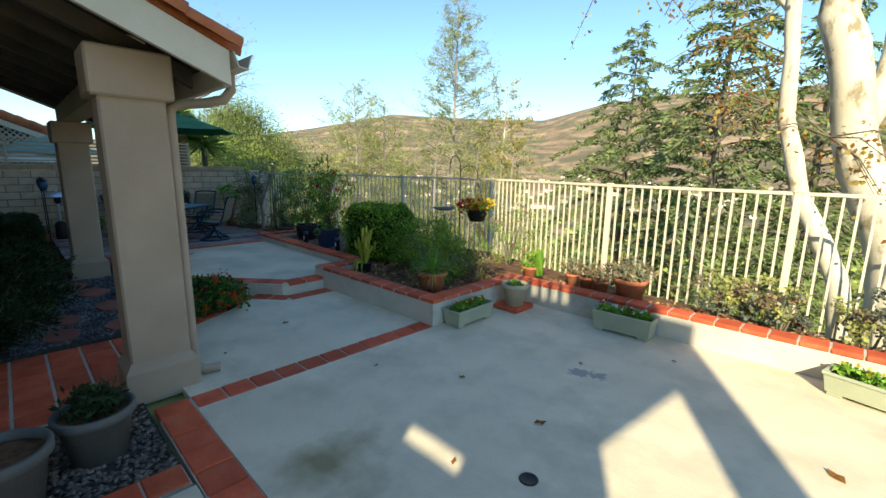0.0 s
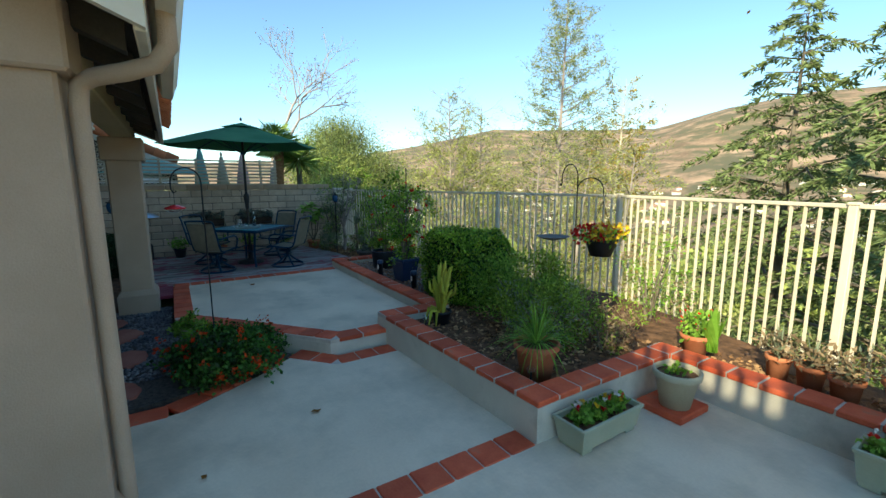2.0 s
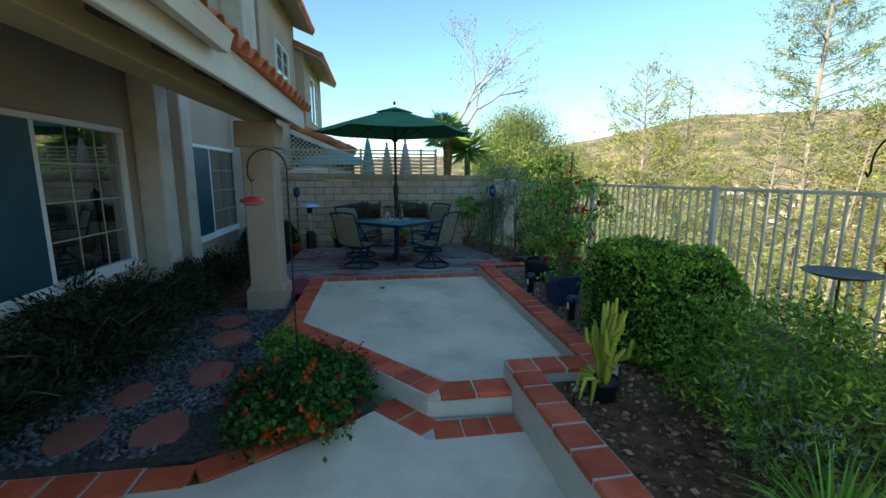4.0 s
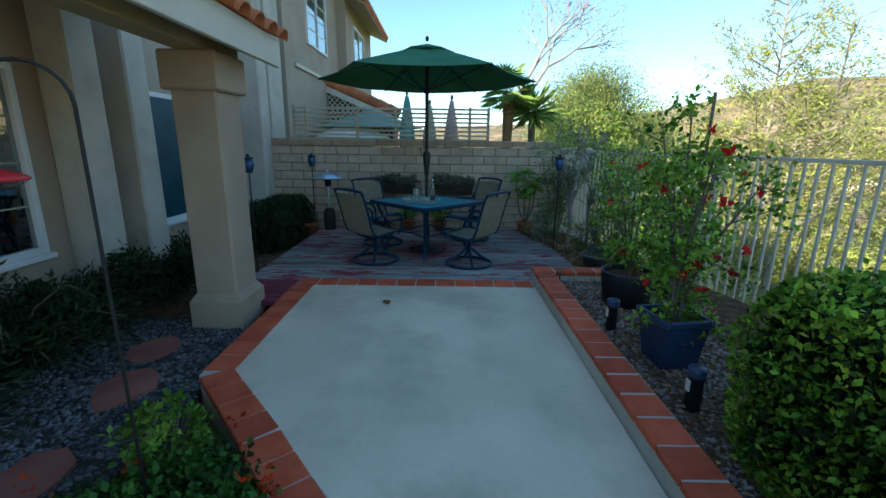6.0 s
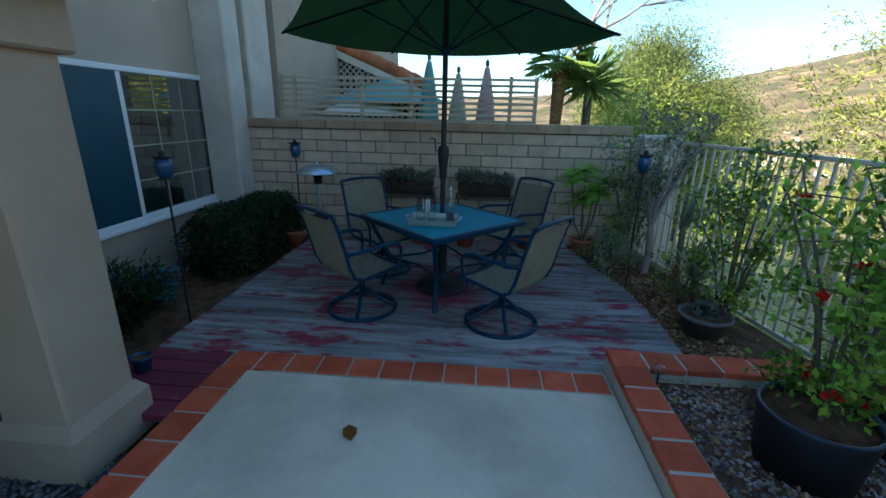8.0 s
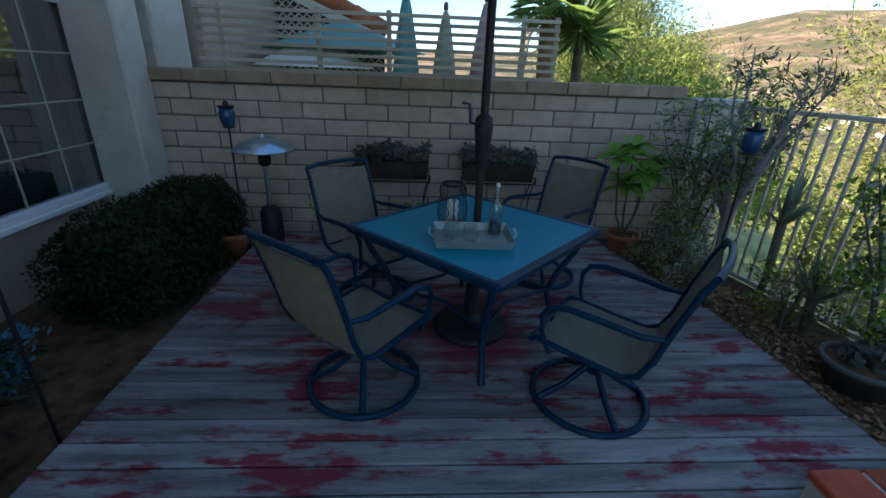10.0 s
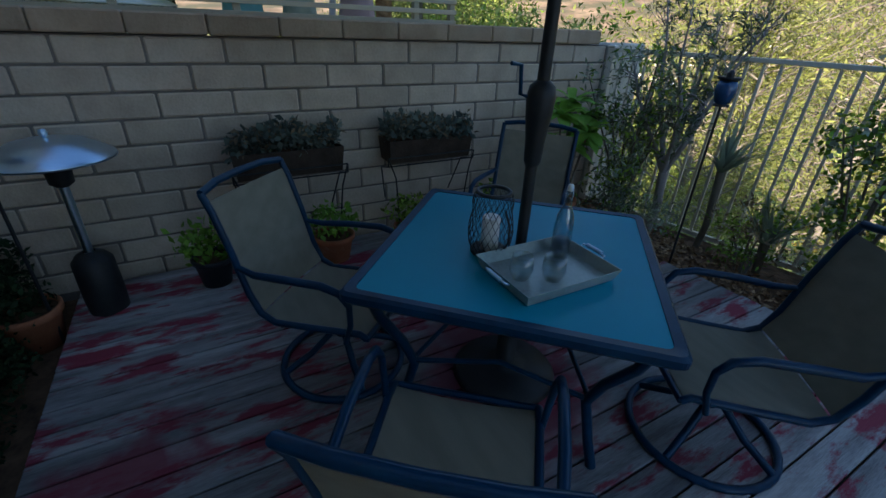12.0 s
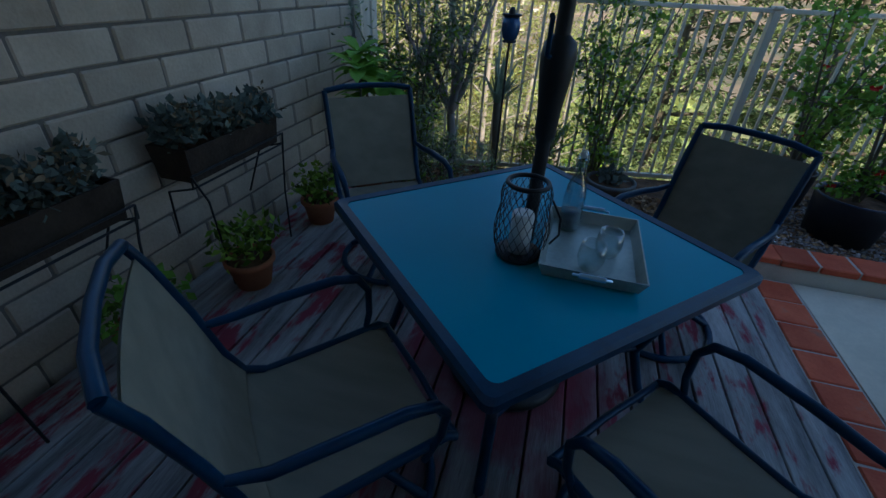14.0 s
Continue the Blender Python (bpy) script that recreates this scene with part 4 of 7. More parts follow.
def serving_tray():
    root = thing("serving_tray", pose(-10.67, 2.512, TOP, 0, 0, 89), "aged galvanised metal serving tray on the table", "tray")
    L, W, e = 0.206, 0.150, 0.018
    part("pan", Geo().cbox(-L, L, -W, W, 0.0, 0.006, 0.002), GALV, root)
    box6 = [(0, 1, 2, 3), (7, 6, 5, 4), (0, 4, 5, 1), (1, 5, 6, 2), (2, 6, 7, 3), (3, 7, 4, 0)]
    for sgn in (1, -1):
        part("side", Geo().add([(-L, sgn * W, 0), (L, sgn * W, 0), (L + e, sgn * (W + e), 0.05), (-L - e, sgn * (W + e), 0.05),
                                (-L, sgn * (W - 0.004), 0.004), (L, sgn * (W - 0.004), 0.004), (L + e, sgn * (W + e - 0.004), 0.05), (-L - e, sgn * (W + e - 0.004), 0.05)], box6), GALV, root)
        part("side", Geo().add([(sgn * L, -W, 0), (sgn * L, W, 0), (sgn * (L + e), W + e, 0.05), (sgn * (L + e), -W - e, 0.05),
                                (sgn * (L - 0.004), -W, 0.004), (sgn * (L - 0.004), W, 0.004), (sgn * (L + e - 0.004), W + e, 0.05), (sgn * (L + e - 0.004), -W - e, 0.05)], box6), GALV, root)
    for sgn in (1, -1):
        x = sgn * (L + 0.016)
        part("handle", Geo().tube([(x, -0.055, 0.035), (x + sgn * 0.022, -0.058, 0.05), (x + sgn * 0.028, 0, 0.054), (x + sgn * 0.022, 0.058, 0.05), (x, 0.055, 0.035)], 0.005, 6)
             .rod((x + sgn * 0.027, -0.04, 0.053), (x + sgn * 0.027, 0.04, 0.053), 0.009, None, 8), STEEL, root, "pale wooden-gripped steel handle")
    return root


serving_tray()


def tumbler(x, y):
    g = Geo().lathe([(0.0, 0.0), (0.030, 0.0), (0.038, 0.012), (0.046, 0.04), (0.045, 0.065), (0.039, 0.098), (0.037, 0.098), (0.043, 0.065), (0.0435, 0.04), (0.034, 0.014), (0.0, 0.011)], 28)
    ob = tagged(new("drinking_glass", mesh_of("drinking_glass", g, CLEAR)), "stemless clear glass tumbler standing on the tray", "glass", "glasses on the tray")
    ob.location = (x, y, TOP + 0.0065)


tumbler(-10.677, 2.390)
tumbler(-10.617, 2.497)


def bottle():
    root = thing("swing_top_bottle", pose(-10.755, 2.655, TOP + 0.0065), "clear swing-top glass bottle with dark liquid and white stopper", "bottle")
    part("glass_body", Geo().lathe([(0.0, 0.0), (0.036, 0.0), (0.040, 0.008), (0.040, 0.14), (0.034, 0.18), (0.017, 0.225), (0.0145, 0.27), (0.0165, 0.285), (0.0125, 0.285), (0.0115, 0.27), (0.014, 0.225), (0.031, 0.18), (0.037, 0.14), (0.037, 0.01), (0.0, 0.006)], 28), CLEAR, root)
    part("liquid", Geo().lathe([(0.0, 0.008), (0.0365, 0.011), (0.0365, 0.075), (0.0, 0.075)], 24), BLUEPOT, root, "dark liquid")
    part("stopper", Geo().lathe([(0.0, 0.312), (0.011, 0.31), (0.013, 0.298), (0.012, 0.286), (0.0, 0.284)], 14), WAX, root, "white ceramic stopper")
    part("wire_bail", Geo().tube([(0.017, 0, 0.25), (0.02, 0, 0.28), (0.012, 0, 0.305), (-0.012, 0, 0.305), (-0.02, 0, 0.28), (-0.017, 0, 0.25)], 0.0016, 5), STEEL, root)


bottle()


def lantern():
    root = thing("wire_lantern", pose(-10.918, 2.410, TOP), "black wire mesh lantern holding a white pillar candle", "lantern")
    prof = [(0.075, 0.012), (0.088, 0.05), (0.094, 0.10), (0.088, 0.15), (0.080, 0.19), (0.084, 0.23), (0.078, 0.255), (0.066, 0.265)]
    g = Geo()
    n = 22
    for s in (1, -1):
        for k in range(n):
            pts = []
            for i in range(len(prof) * 2 - 1):
                a, b = divmod(i, 2)
                r, z = prof[a] if b == 0 else ((prof[a][0] + prof[a + 1][0]) / 2, (prof[a][1] + prof[a + 1][1]) / 2)
                ang = k * math.tau / n + s * z * 5.5
                pts.append((r * math.cos(ang), r * math.sin(ang), z))
            g.tube(pts, 0.0013, 3, False)
    part("mesh_sides", g, BLACK_IRON, root)
    part("base", Geo().lathe([(0.0, 0.0), (0.076, 0.0), (0.08, 0.008), (0.076, 0.016), (0.0, 0.016)], 24), BLACK_IRON, root)
    part("top_ring", Geo().tube([(0.066 * math.cos(a), 0.066 * math.sin(a), 0.268) for a in [i * math.tau / 24 for i in range(25)]], 0.008, 6, False), BLACK_IRON, root)
    part("candle", Geo().lathe([(0.0, 0.016), (0.037, 0.016), (0.0375, 0.155), (0.034, 0.162), (0.012, 0.155), (0.0, 0.152)], 24), WAX, root, "white pillar candle")
    part("handle", Geo().tube([(0.085, 0, 0.22), (0.12, 0, 0.16), (0.125, 0, 0.10), (0.1, 0, 0.06)], 0.004, 6), BLACK_IRON, root)


lantern()


def patio_heater():
    root = thing("patio_heater", pose(-12.42, 0.76, 0.06), "short patio heater with a polished steel dome", "heater")
    part("base", Geo().lathe([(0.0, 0.0), (0.21, 0.0), (0.215, 0.025), (0.19, 0.05), (0.10, 0.09), (0.0, 0.10)], 28), BLACK_IRON, root)
    part("tank_cover", Geo().lathe([(0.10, 0.08), (0.105, 0.20), (0.10, 0.42), (0.07, 0.46), (0.03, 0.48)], 20), BLACK_IRON, root)
    part("pole", Geo().rod((0, 0, 0.45), (0, 0, 0.92), 0.022, None, 12), STEEL, root)
    part("burner", Geo().lathe([(0.03, 0.86), (0.055, 0.88), (0.06, 0.98), (0.07, 1.0), (0.04, 1.02)], 18), BLACK_IRON, root)
    part("dome", Geo().lathe([(0.0, 1.115), (0.06, 1.112), (0.16, 1.09), (0.22, 1.055), (0.27, 1.02), (0.275, 1.008), (0.268, 1.012), (0.21, 1.045), (0.15, 1.078), (0.0, 1.10)], 36), STEEL, root, "polished steel dome")
    part("knob", Geo().lathe([(0.0, 1.155), (0.015, 1.15), (0.02, 1.13), (0.01, 1.112)], 10), STEEL, root)


patio_heater()


def garden_torch(x, y, h, base):
    root = thing("garden_torch", pose(x, y, base), "blue glazed garden torch on a thin black stake", "torch", "garden torches")
    part("stake", Geo().rod((0, 0, -0.1), (0, 0, h - 0.2), 0.009, None, 8), BLACK_IRON, root)
    part("bowl", Geo().lathe([(0.012, h - 0.22), (0.05, h - 0.20), (0.065, h - 0.15), (0.066, h - 0.10), (0.052, h - 0.06), (0.0, h - 0.055)], 18), BLUEGLAZE, root, "blue glazed oil bowl")
    part("collar", Geo().lathe([(0.052, h - 0.065), (0.072, h - 0.05), (0.07, h - 0.04), (0.03, h - 0.045)], 18), BLACK_IRON, root)
    part("wick_cap", Geo().lathe([(0.022, h - 0.05), (0.024, h - 0.02), (0.012, h), (0.0, h)], 10), BLACK_IRON, root)
    part("foot_ring", Geo().lathe([(0.05, h - 0.225), (0.05, h - 0.21), (0.012, h - 0.205)], 14), BLACK_IRON, root)


garden_torch(-12.30, 0.53, 1.50 - 0.05, 0.05)
garden_torch(-11.33, 4.54, 1.47, 0.08)
garden_torch(-10.02, 0.457, 1.50, 0.04)


def box_of(g, x0, x1, y0, y1, z0, z1, t=0.012, flare=0.0):
    """An open-topped trough."""
    f = flare
    o0, o1 = [(x0, y0), (x1, y0), (x1, y1), (x0, y1)], [(x0 - f, y0 - f), (x1 + f, y0 - f), (x1 + f, y1 + f), (x0 - f, y1 + f)]
    i0, i1 = [(x0 + t, y0 + t), (x1 - t, y0 + t), (x1 - t, y1 - t), (x0 + t, y1 - t)], [(x0 - f + t, y0 - f + t), (x1 + f - t, y0 - f + t), (x1 + f - t, y1 + f - t), (x0 - f + t, y1 + f - t)]
    v = [(*p, z0) for p in o0] + [(*p, z1) for p in o1] + [(*p, z1) for p in i1] + [(*p, z0 + t) for p in i0]
    q = [(3, 2, 1, 0)] + [(r * 4 + k, r * 4 + (k + 1) % 4, r * 4 + 4 + (k + 1) % 4, r * 4 + 4 + k) for r in range(3) for k in range(4)] + [(12, 13, 14, 15)]
    return g.add(v, q)


def sage_trough(x, y, a, flowers, H=0.20):
    root = thing("window_box_planter", pose(x, y, 0.002, 0, 0, a), "sage green plastic trough planter with pansies, on the concrete", "planter", "trough planters")
    L, W = 0.295, 0.105
    part("trough", box_of(Geo(), -L, L, -W, W, 0.03, H, 0.012, 0.025), SAGEPLASTIC, root)
    part("lip", Geo().cbox(-L - 0.035, L + 0.035, -W - 0.035, -W - 0.012, H - 0.022, H + 0.004, 0.004).cbox(-L - 0.035, L + 0.035, W + 0.012, W + 0.035, H - 0.022, H + 0.004, 0.004)
         .cbox(-L - 0.035, -L - 0.012, -W - 0.012, W + 0.012, H - 0.022, H + 0.004, 0.004).cbox(L + 0.012, L + 0.035, -W - 0.012, W + 0.012, H - 0.022, H + 0.004, 0.004), SAGEPLASTIC, root)
    for sx in (-1, 1):
        part("foot", Geo().cbox(sx * L * 0.8 - 0.05, sx * L * 0.8 + 0.05, -W + 0.005, W - 0.005, 0.0, 0.031, 0.004), SAGEPLASTIC, root)
    part("soil", Geo().box(-L - 0.008, L + 0.008, -W - 0.008, W + 0.008, H - 0.06, H - 0.035), SOIL, root)
    pts, fl = [], []
    for k in range(6):
        cx = -L + 0.07 + k * (2 * L - 0.14) / 5
        c = (cx + random.uniform(-0.02, 0.02), random.uniform(-0.03, 0.03), H + 0.0)
        pts.append(ball_points(150, c, (0.075, 0.075, 0.055), 0.2))
        for j in range(2):
            fl.append((c[0] + random.uniform(-0.05, 0.05), c[1] + random.uniform(-0.05, 0.05), H + 0.055 + random.uniform(-0.01, 0.02)))
    part("foliage", leaf_mesh("foliage", LIGHTLEAF, np.concatenate(pts), 0.042, 0.7), None, root)
    for i, p in enumerate(fl):
        part("flower", leaf_mesh("flower", flowers[i % len(flowers)], [p] * 7, 0.028, 0.9), None, root)


sage_trough(-3.20, 3.71, 91, (WHITEPETAL, REDPETAL, YELLOWPETAL))
sage_trough(-1.75, 4.69, 2, (WHITEPETAL, REDPETAL, WHITEPETAL), 0.235)
sage_trough(0.28, 4.60, -14, (YELLOWPETAL, YELLOWPETAL, WHITEPETAL))


def round_pot(name, x, y, z, r, h, mat, label, soil=0.9, taper=0.72, lip=True):
    root = thing(name, pose(x, y, z), label, "plant pot")
    rb = r * taper
    prof = [(0.0, 0.0), (rb, 0.0), (rb + (r - rb) * 0.8, h * 0.80)]
    prof += [(r * 1.0, h * 0.81), (r * 1.06, h * 0.84), (r * 1.07, h * 0.98), (r * 1.03, h), (r * 0.95, h), (r * 0.92, h * 0.85)] if lip else [(r, h * 0.97), (r * 0.99, h), (r * 0.93, h), (r * 0.91, h * 0.9)]
    part("pot", Geo().lathe(prof, 32), mat, root)
    part("soil", Geo().lathe([(0.0, h * soil), (r * 0.93, h * soil - 0.005)], 24), SOIL, root)
    return root


def pot_foliage(root, mat, n, c, r, size, aspect=0.5, name="foliage", shell=0.2):
    part(name, leaf_mesh(name, mat, ball_points(n, c, r, shell), size, aspect), None, root)


def strap_leaves(root, mat, n, base, length, width, spread=0.8, droop=0.6, seed=1, name="foliage"):
    """Long arching blades from one crown."""
    rr = random.Random(seed)
    g = Geo()
    for i in range(n):
        a, out = rr.uniform(0, math.tau), rr.uniform(0.15, 1.0) * spread
        L = length * rr.uniform(0.7, 1.15)
        ca, sa = math.cos(a), math.sin(a)
        v, q = [], []
        seg = 6
        for k in range(seg + 1):
            t = k / seg
            rad = out * L * t
            z = L * (t * (1.25 - out * 0.5) - droop * out * t * t)
            w = width * (1 - t) ** 0.6 * 0.5 + 0.0005
            x, y = base[0] + ca * rad, base[1] + sa * rad
            v += [(x - sa * w, y + ca * w, base[2] + z), (x, y, base[2] + z - w * 0.3), (x + sa * w, y - ca * w, base[2] + z)]
            if k:
                o = (k - 1) * 3
                q += [(o, o + 1, o + 4, o + 3), (o + 1, o + 2, o + 5, o + 4)]
        g.add(v, q, True)
    part(name, g, mat, root)


# ---- pots and planting ----
p = round_pot("terracotta_pot", -3.83, 3.71, 0.2, 0.175, 0.30, TERRA, "terracotta pot with a spiky strap-leaf plant in the planter")
strap_leaves(p, LIGHTLEAF, 120, (0, 0, 0.27), 0.42, 0.013, 1.15, 0.85, 3)
p = round_pot("stone_pot", -3.09, 4.49, 0.06, 0.165, 0.29, STONEPOT, "buff stone pot on a red paver foot", 0.88, 0.66)
part("pansy", leaf_mesh("pansy", LIGHTLEAF, ball_points(60, (0, 0, 0.29), (0.1, 0.1, 0.04), 0.2), 0.04, 0.7), None, p)
solid("pot_foot", Geo().cbox(-3.31, -2.94, 4.32, 4.71, 0.0, 0.06, 0.008), BRICK, "square red paver slab under a pot", "paver")
p = round_pot("terracotta_pot", -3.34, 5.22, 0.2, 0.12, 0.22, TERRA, "terracotta pot with red flowers by the fence")
pot_foliage(p, LIGHTLEAF, 260, (0, 0, 0.30), (0.17, 0.17, 0.14), 0.06)
part("bloom", leaf_mesh("bloom", REDPETAL, ball_points(26, (0, 0, 0.36), (0.16, 0.16, 0.1), 0.8), 0.035, 0.9), None, p)
strap_leaves(p, LIGHTLEAF, 14, (0.15, 0.0, 0.1), 0.4, 0.09, 0.7, 0.8, 9, "foliage")
for x, y, r, s in ((-2.52, 5.32, 0.10, 4), (-2.30, 5.26, 0.10, 5), (-2.74, 5.34, 0.09, 6)):
    p = round_pot("terracotta_pot", x, y, 0.2, r, 0.2, TERRA, "small terracotta pot with dry succulent stems")
    pot_foliage(p, DRYLEAF, 160, (0, 0, 0.27), (0.16, 0.16, 0.14), 0.06, 0.35)
    strap_leaves(p, GREYLEAF, 26, (0, 0, 0.17), 0.26, 0.022, 0.9, 0.7, s)
p = round_pot("terracotta_pot", -1.93, 5.26, 0.2, 0.19, 0.30, TERRA, "large terracotta pot with greyish dry foliage")
pot_foliage(p, DRYLEAF, 500, (0, 0, 0.38), (0.30, 0.26, 0.16), 0.07, 0.25)
pot_foliage(p, GREYLEAF, 400, (0, 0, 0.38), (0.28, 0.24, 0.16), 0.07, 0.25)


def shrub(name, c, r, n, size, mats, label, category="shrub", aspect=0.5, shell=0.55, stems=5, up=0.3):
    """Stems and one or more masses of leaves."""
    root = thing(name, pose(c[0], c[1], c[2] - r[2]), label, category)
    rr = random.Random(int(abs(c[0] * 100 + c[1] * 10)))
    g = Geo()
    for k in range(stems):
        a = rr.uniform(0, math.tau)
        e = (math.cos(a) * r[0] * 0.55, math.sin(a) * r[1] * 0.55, r[2] * rr.uniform(0.9, 1.5))
        g.tube([(e[0] * 0.1, e[1] * 0.1, -0.1), (e[0] * 0.5, e[1] * 0.5, e[2] * 0.55), e], [0.014, 0.010, 0.004], 5)
    part("stem", g, BARK, root)
    for mat, share in mats:
        part("leaves", leaf_mesh("leaves", mat, clump_points(int(n * share), (0, 0, r[2]), r, shell), size, aspect, up), None, root)
    return root


def hedge(name, x0, x1, y0, y1, z0, z1, n, size, mat, label, inner=None):
    """A clipped block: leaves along the faces of a rounded box, dark twigs and a painted shade core within."""
    root = thing(name, pose((x0 + x1) / 2, (y0 + y1) / 2, z0), label, "hedge")
    h = np.array([(x1 - x0) / 2, (y1 - y0) / 2, (z1 - z0) / 2])
    d = RNG.uniform(-1, 1, (n, 3))
    ax = RNG.integers(0, 3, n)
    d[np.arange(n), ax] = np.sign(RNG.normal(size=n)) * RNG.uniform(0.80, 1.02, n)
    rad = np.linalg.norm(d, axis=1)
    d *= np.where(rad > 1.36, 1.36 / rad, 1)[:, None]
    d *= (1 + 0.06 * np.sin(d[:, [1, 2, 0]] * 6 + x0))
    # yellowish tips, with extra ones on top as painted sunlight
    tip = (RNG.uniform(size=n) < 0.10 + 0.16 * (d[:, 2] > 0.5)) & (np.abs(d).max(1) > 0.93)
    p = d * h + np.array([0, 0, h[2]])
    part("leaves", leaf_mesh("leaves", mat, p[~tip], size, 0.6), None, root)
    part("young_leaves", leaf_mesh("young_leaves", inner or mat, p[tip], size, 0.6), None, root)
    # near-black leaf core, painting the shade seen in gaps of the shell
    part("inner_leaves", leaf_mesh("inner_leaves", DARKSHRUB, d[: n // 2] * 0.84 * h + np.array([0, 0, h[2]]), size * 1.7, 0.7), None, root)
    g = Geo()
    rr = random.Random(5)
    for k in range(26):
        a = (rr.uniform(-0.7, 0.7) * h[0], rr.uniform(-0.7, 0.7) * h[1])
        g.tube([(a[0] * 0.5, a[1] * 0.5, 0), (a[0] * 0.8, a[1] * 0.8, h[2]), (a[0] * 1.2, a[1] * 1.2, h[2] * 1.8)], [0.015, 0.01, 0.004], 5)
    part("stem", g, BARK, root)
    return root


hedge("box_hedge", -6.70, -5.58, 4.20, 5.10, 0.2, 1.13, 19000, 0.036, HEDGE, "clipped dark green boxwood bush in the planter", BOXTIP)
shrub("green_shrub", (-5.0, 4.62, 0.60), (0.62, 0.58, 0.40), 7500, 0.045, [(SHRUB, 0.7), (LIGHTLEAF, 0.3)], "loose fine-leaved green shrub in the planter", aspect=0.35)
shrub("green_shrub", (-4.35, 4.35, 0.52), (0.50, 0.48, 0.34), 5500, 0.045, [(SHRUB, 0.8), (GREYLEAF, 0.2)], "loose fine-leaved green shrub in the planter", aspect=0.3)
shrub("dry_shrub", (-3.95, 4.75, 0.42), (0.35, 0.40, 0.26), 1500, 0.045, [(DRYLEAF, 0.6), (SHRUB, 0.4)], "half-dry brown shrub in the planter", aspect=0.3, shell=0.3)
shrub("fence_shrub", (-7.0, 5.65, 0.55), (0.6, 0.3, 0.36), 2600, 0.05, [(SHRUB, 0.6), (LIGHTLEAF, 0.4)], "loose green shrub against the fence", aspect=0.35, shell=0.3)
shrub("fence_shrub", (-4.2, 5.85, 0.75), (0.5, 0.35, 0.5), 900, 0.045, [(LIGHTLEAF, 0.6), (DRYLEAF, 0.4)], "thin leafy shrub against the fence", aspect=0.4, shell=0.2)
for x, y, s in ((-1.0, 5.42, 0.24), (-0.45, 5.35, 0.20), (0.2, 5.38, 0.24), (0.95, 5.34, 0.25), (-0.75, 5.5, 0.22), (1.8, 5.3, 0.3)):
    shrub("jade_shrub", (x, y, 0.24 + s), (s * 1.3, s * 0.9, s), 900, 0.045, [(SUCCULENT, 0.3), (STRAWLEAF, 0.4), (DRYLEAF, 0.3)], "dusty yellow-green jade bush in the planter", aspect=0.7, shell=0.2)

# spotted cactus-like plant on the planter corner
p = round_pot("black_pot", -5.40, 3.77, 0.2, 0.11, 0.15, BLACKPOT, "small black pot with yellow-green cactus stems", 0.9, 0.8)
g = Geo()
rr = random.Random(11)
for k in range(11):
    a = rr.uniform(0, math.tau)
    ca, sa = math.cos(a), math.sin(a)
    q, h, lean = rr.uniform(0.015, 0.06), rr.uniform(0.26, 0.56), rr.uniform(0.03, 0.13)
    pts = [Vector((ca * (q + lean * t * t), sa * (q + lean * t * t), 0.12 + h * t)) for t in (0, 0.25, 0.5, 0.75, 1.0)]
    g.tube(pts, [0.016, 0.024, 0.022, 0.024, 0.010], 5)
    for t in (0.45, 0.7):
        b = pts[0].lerp(pts[4], t)
        o = Vector((rr.uniform(-1, 1), rr.uniform(-1, 1), 0)) * 0.07
        g.tube([b, b + o + Vector((0, 0, 0.05)), b + o * 1.25 + Vector((0, 0, rr.uniform(0.12, 0.2)))], [0.014, 0.02, 0.009], 5)
for k in range(5):
    a = 3.4 + k * 0.5
    g.tube([(math.cos(a) * 0.07, math.sin(a) * 0.07, 0.15), (math.cos(a) * 0.15, math.sin(a) * 0.15, 0.17), (math.cos(a) * 0.19, math.sin(a) * 0.19, 0.02)], [0.016, 0.018, 0.008], 5)
part("stem", g, leafmat("yellow_cactus_skin", (0.34, 0.36, 0.04), (0.52, 0.50, 0.08), 0.55, 0.1, 0.3), p, "yellow-green fleshy stems")


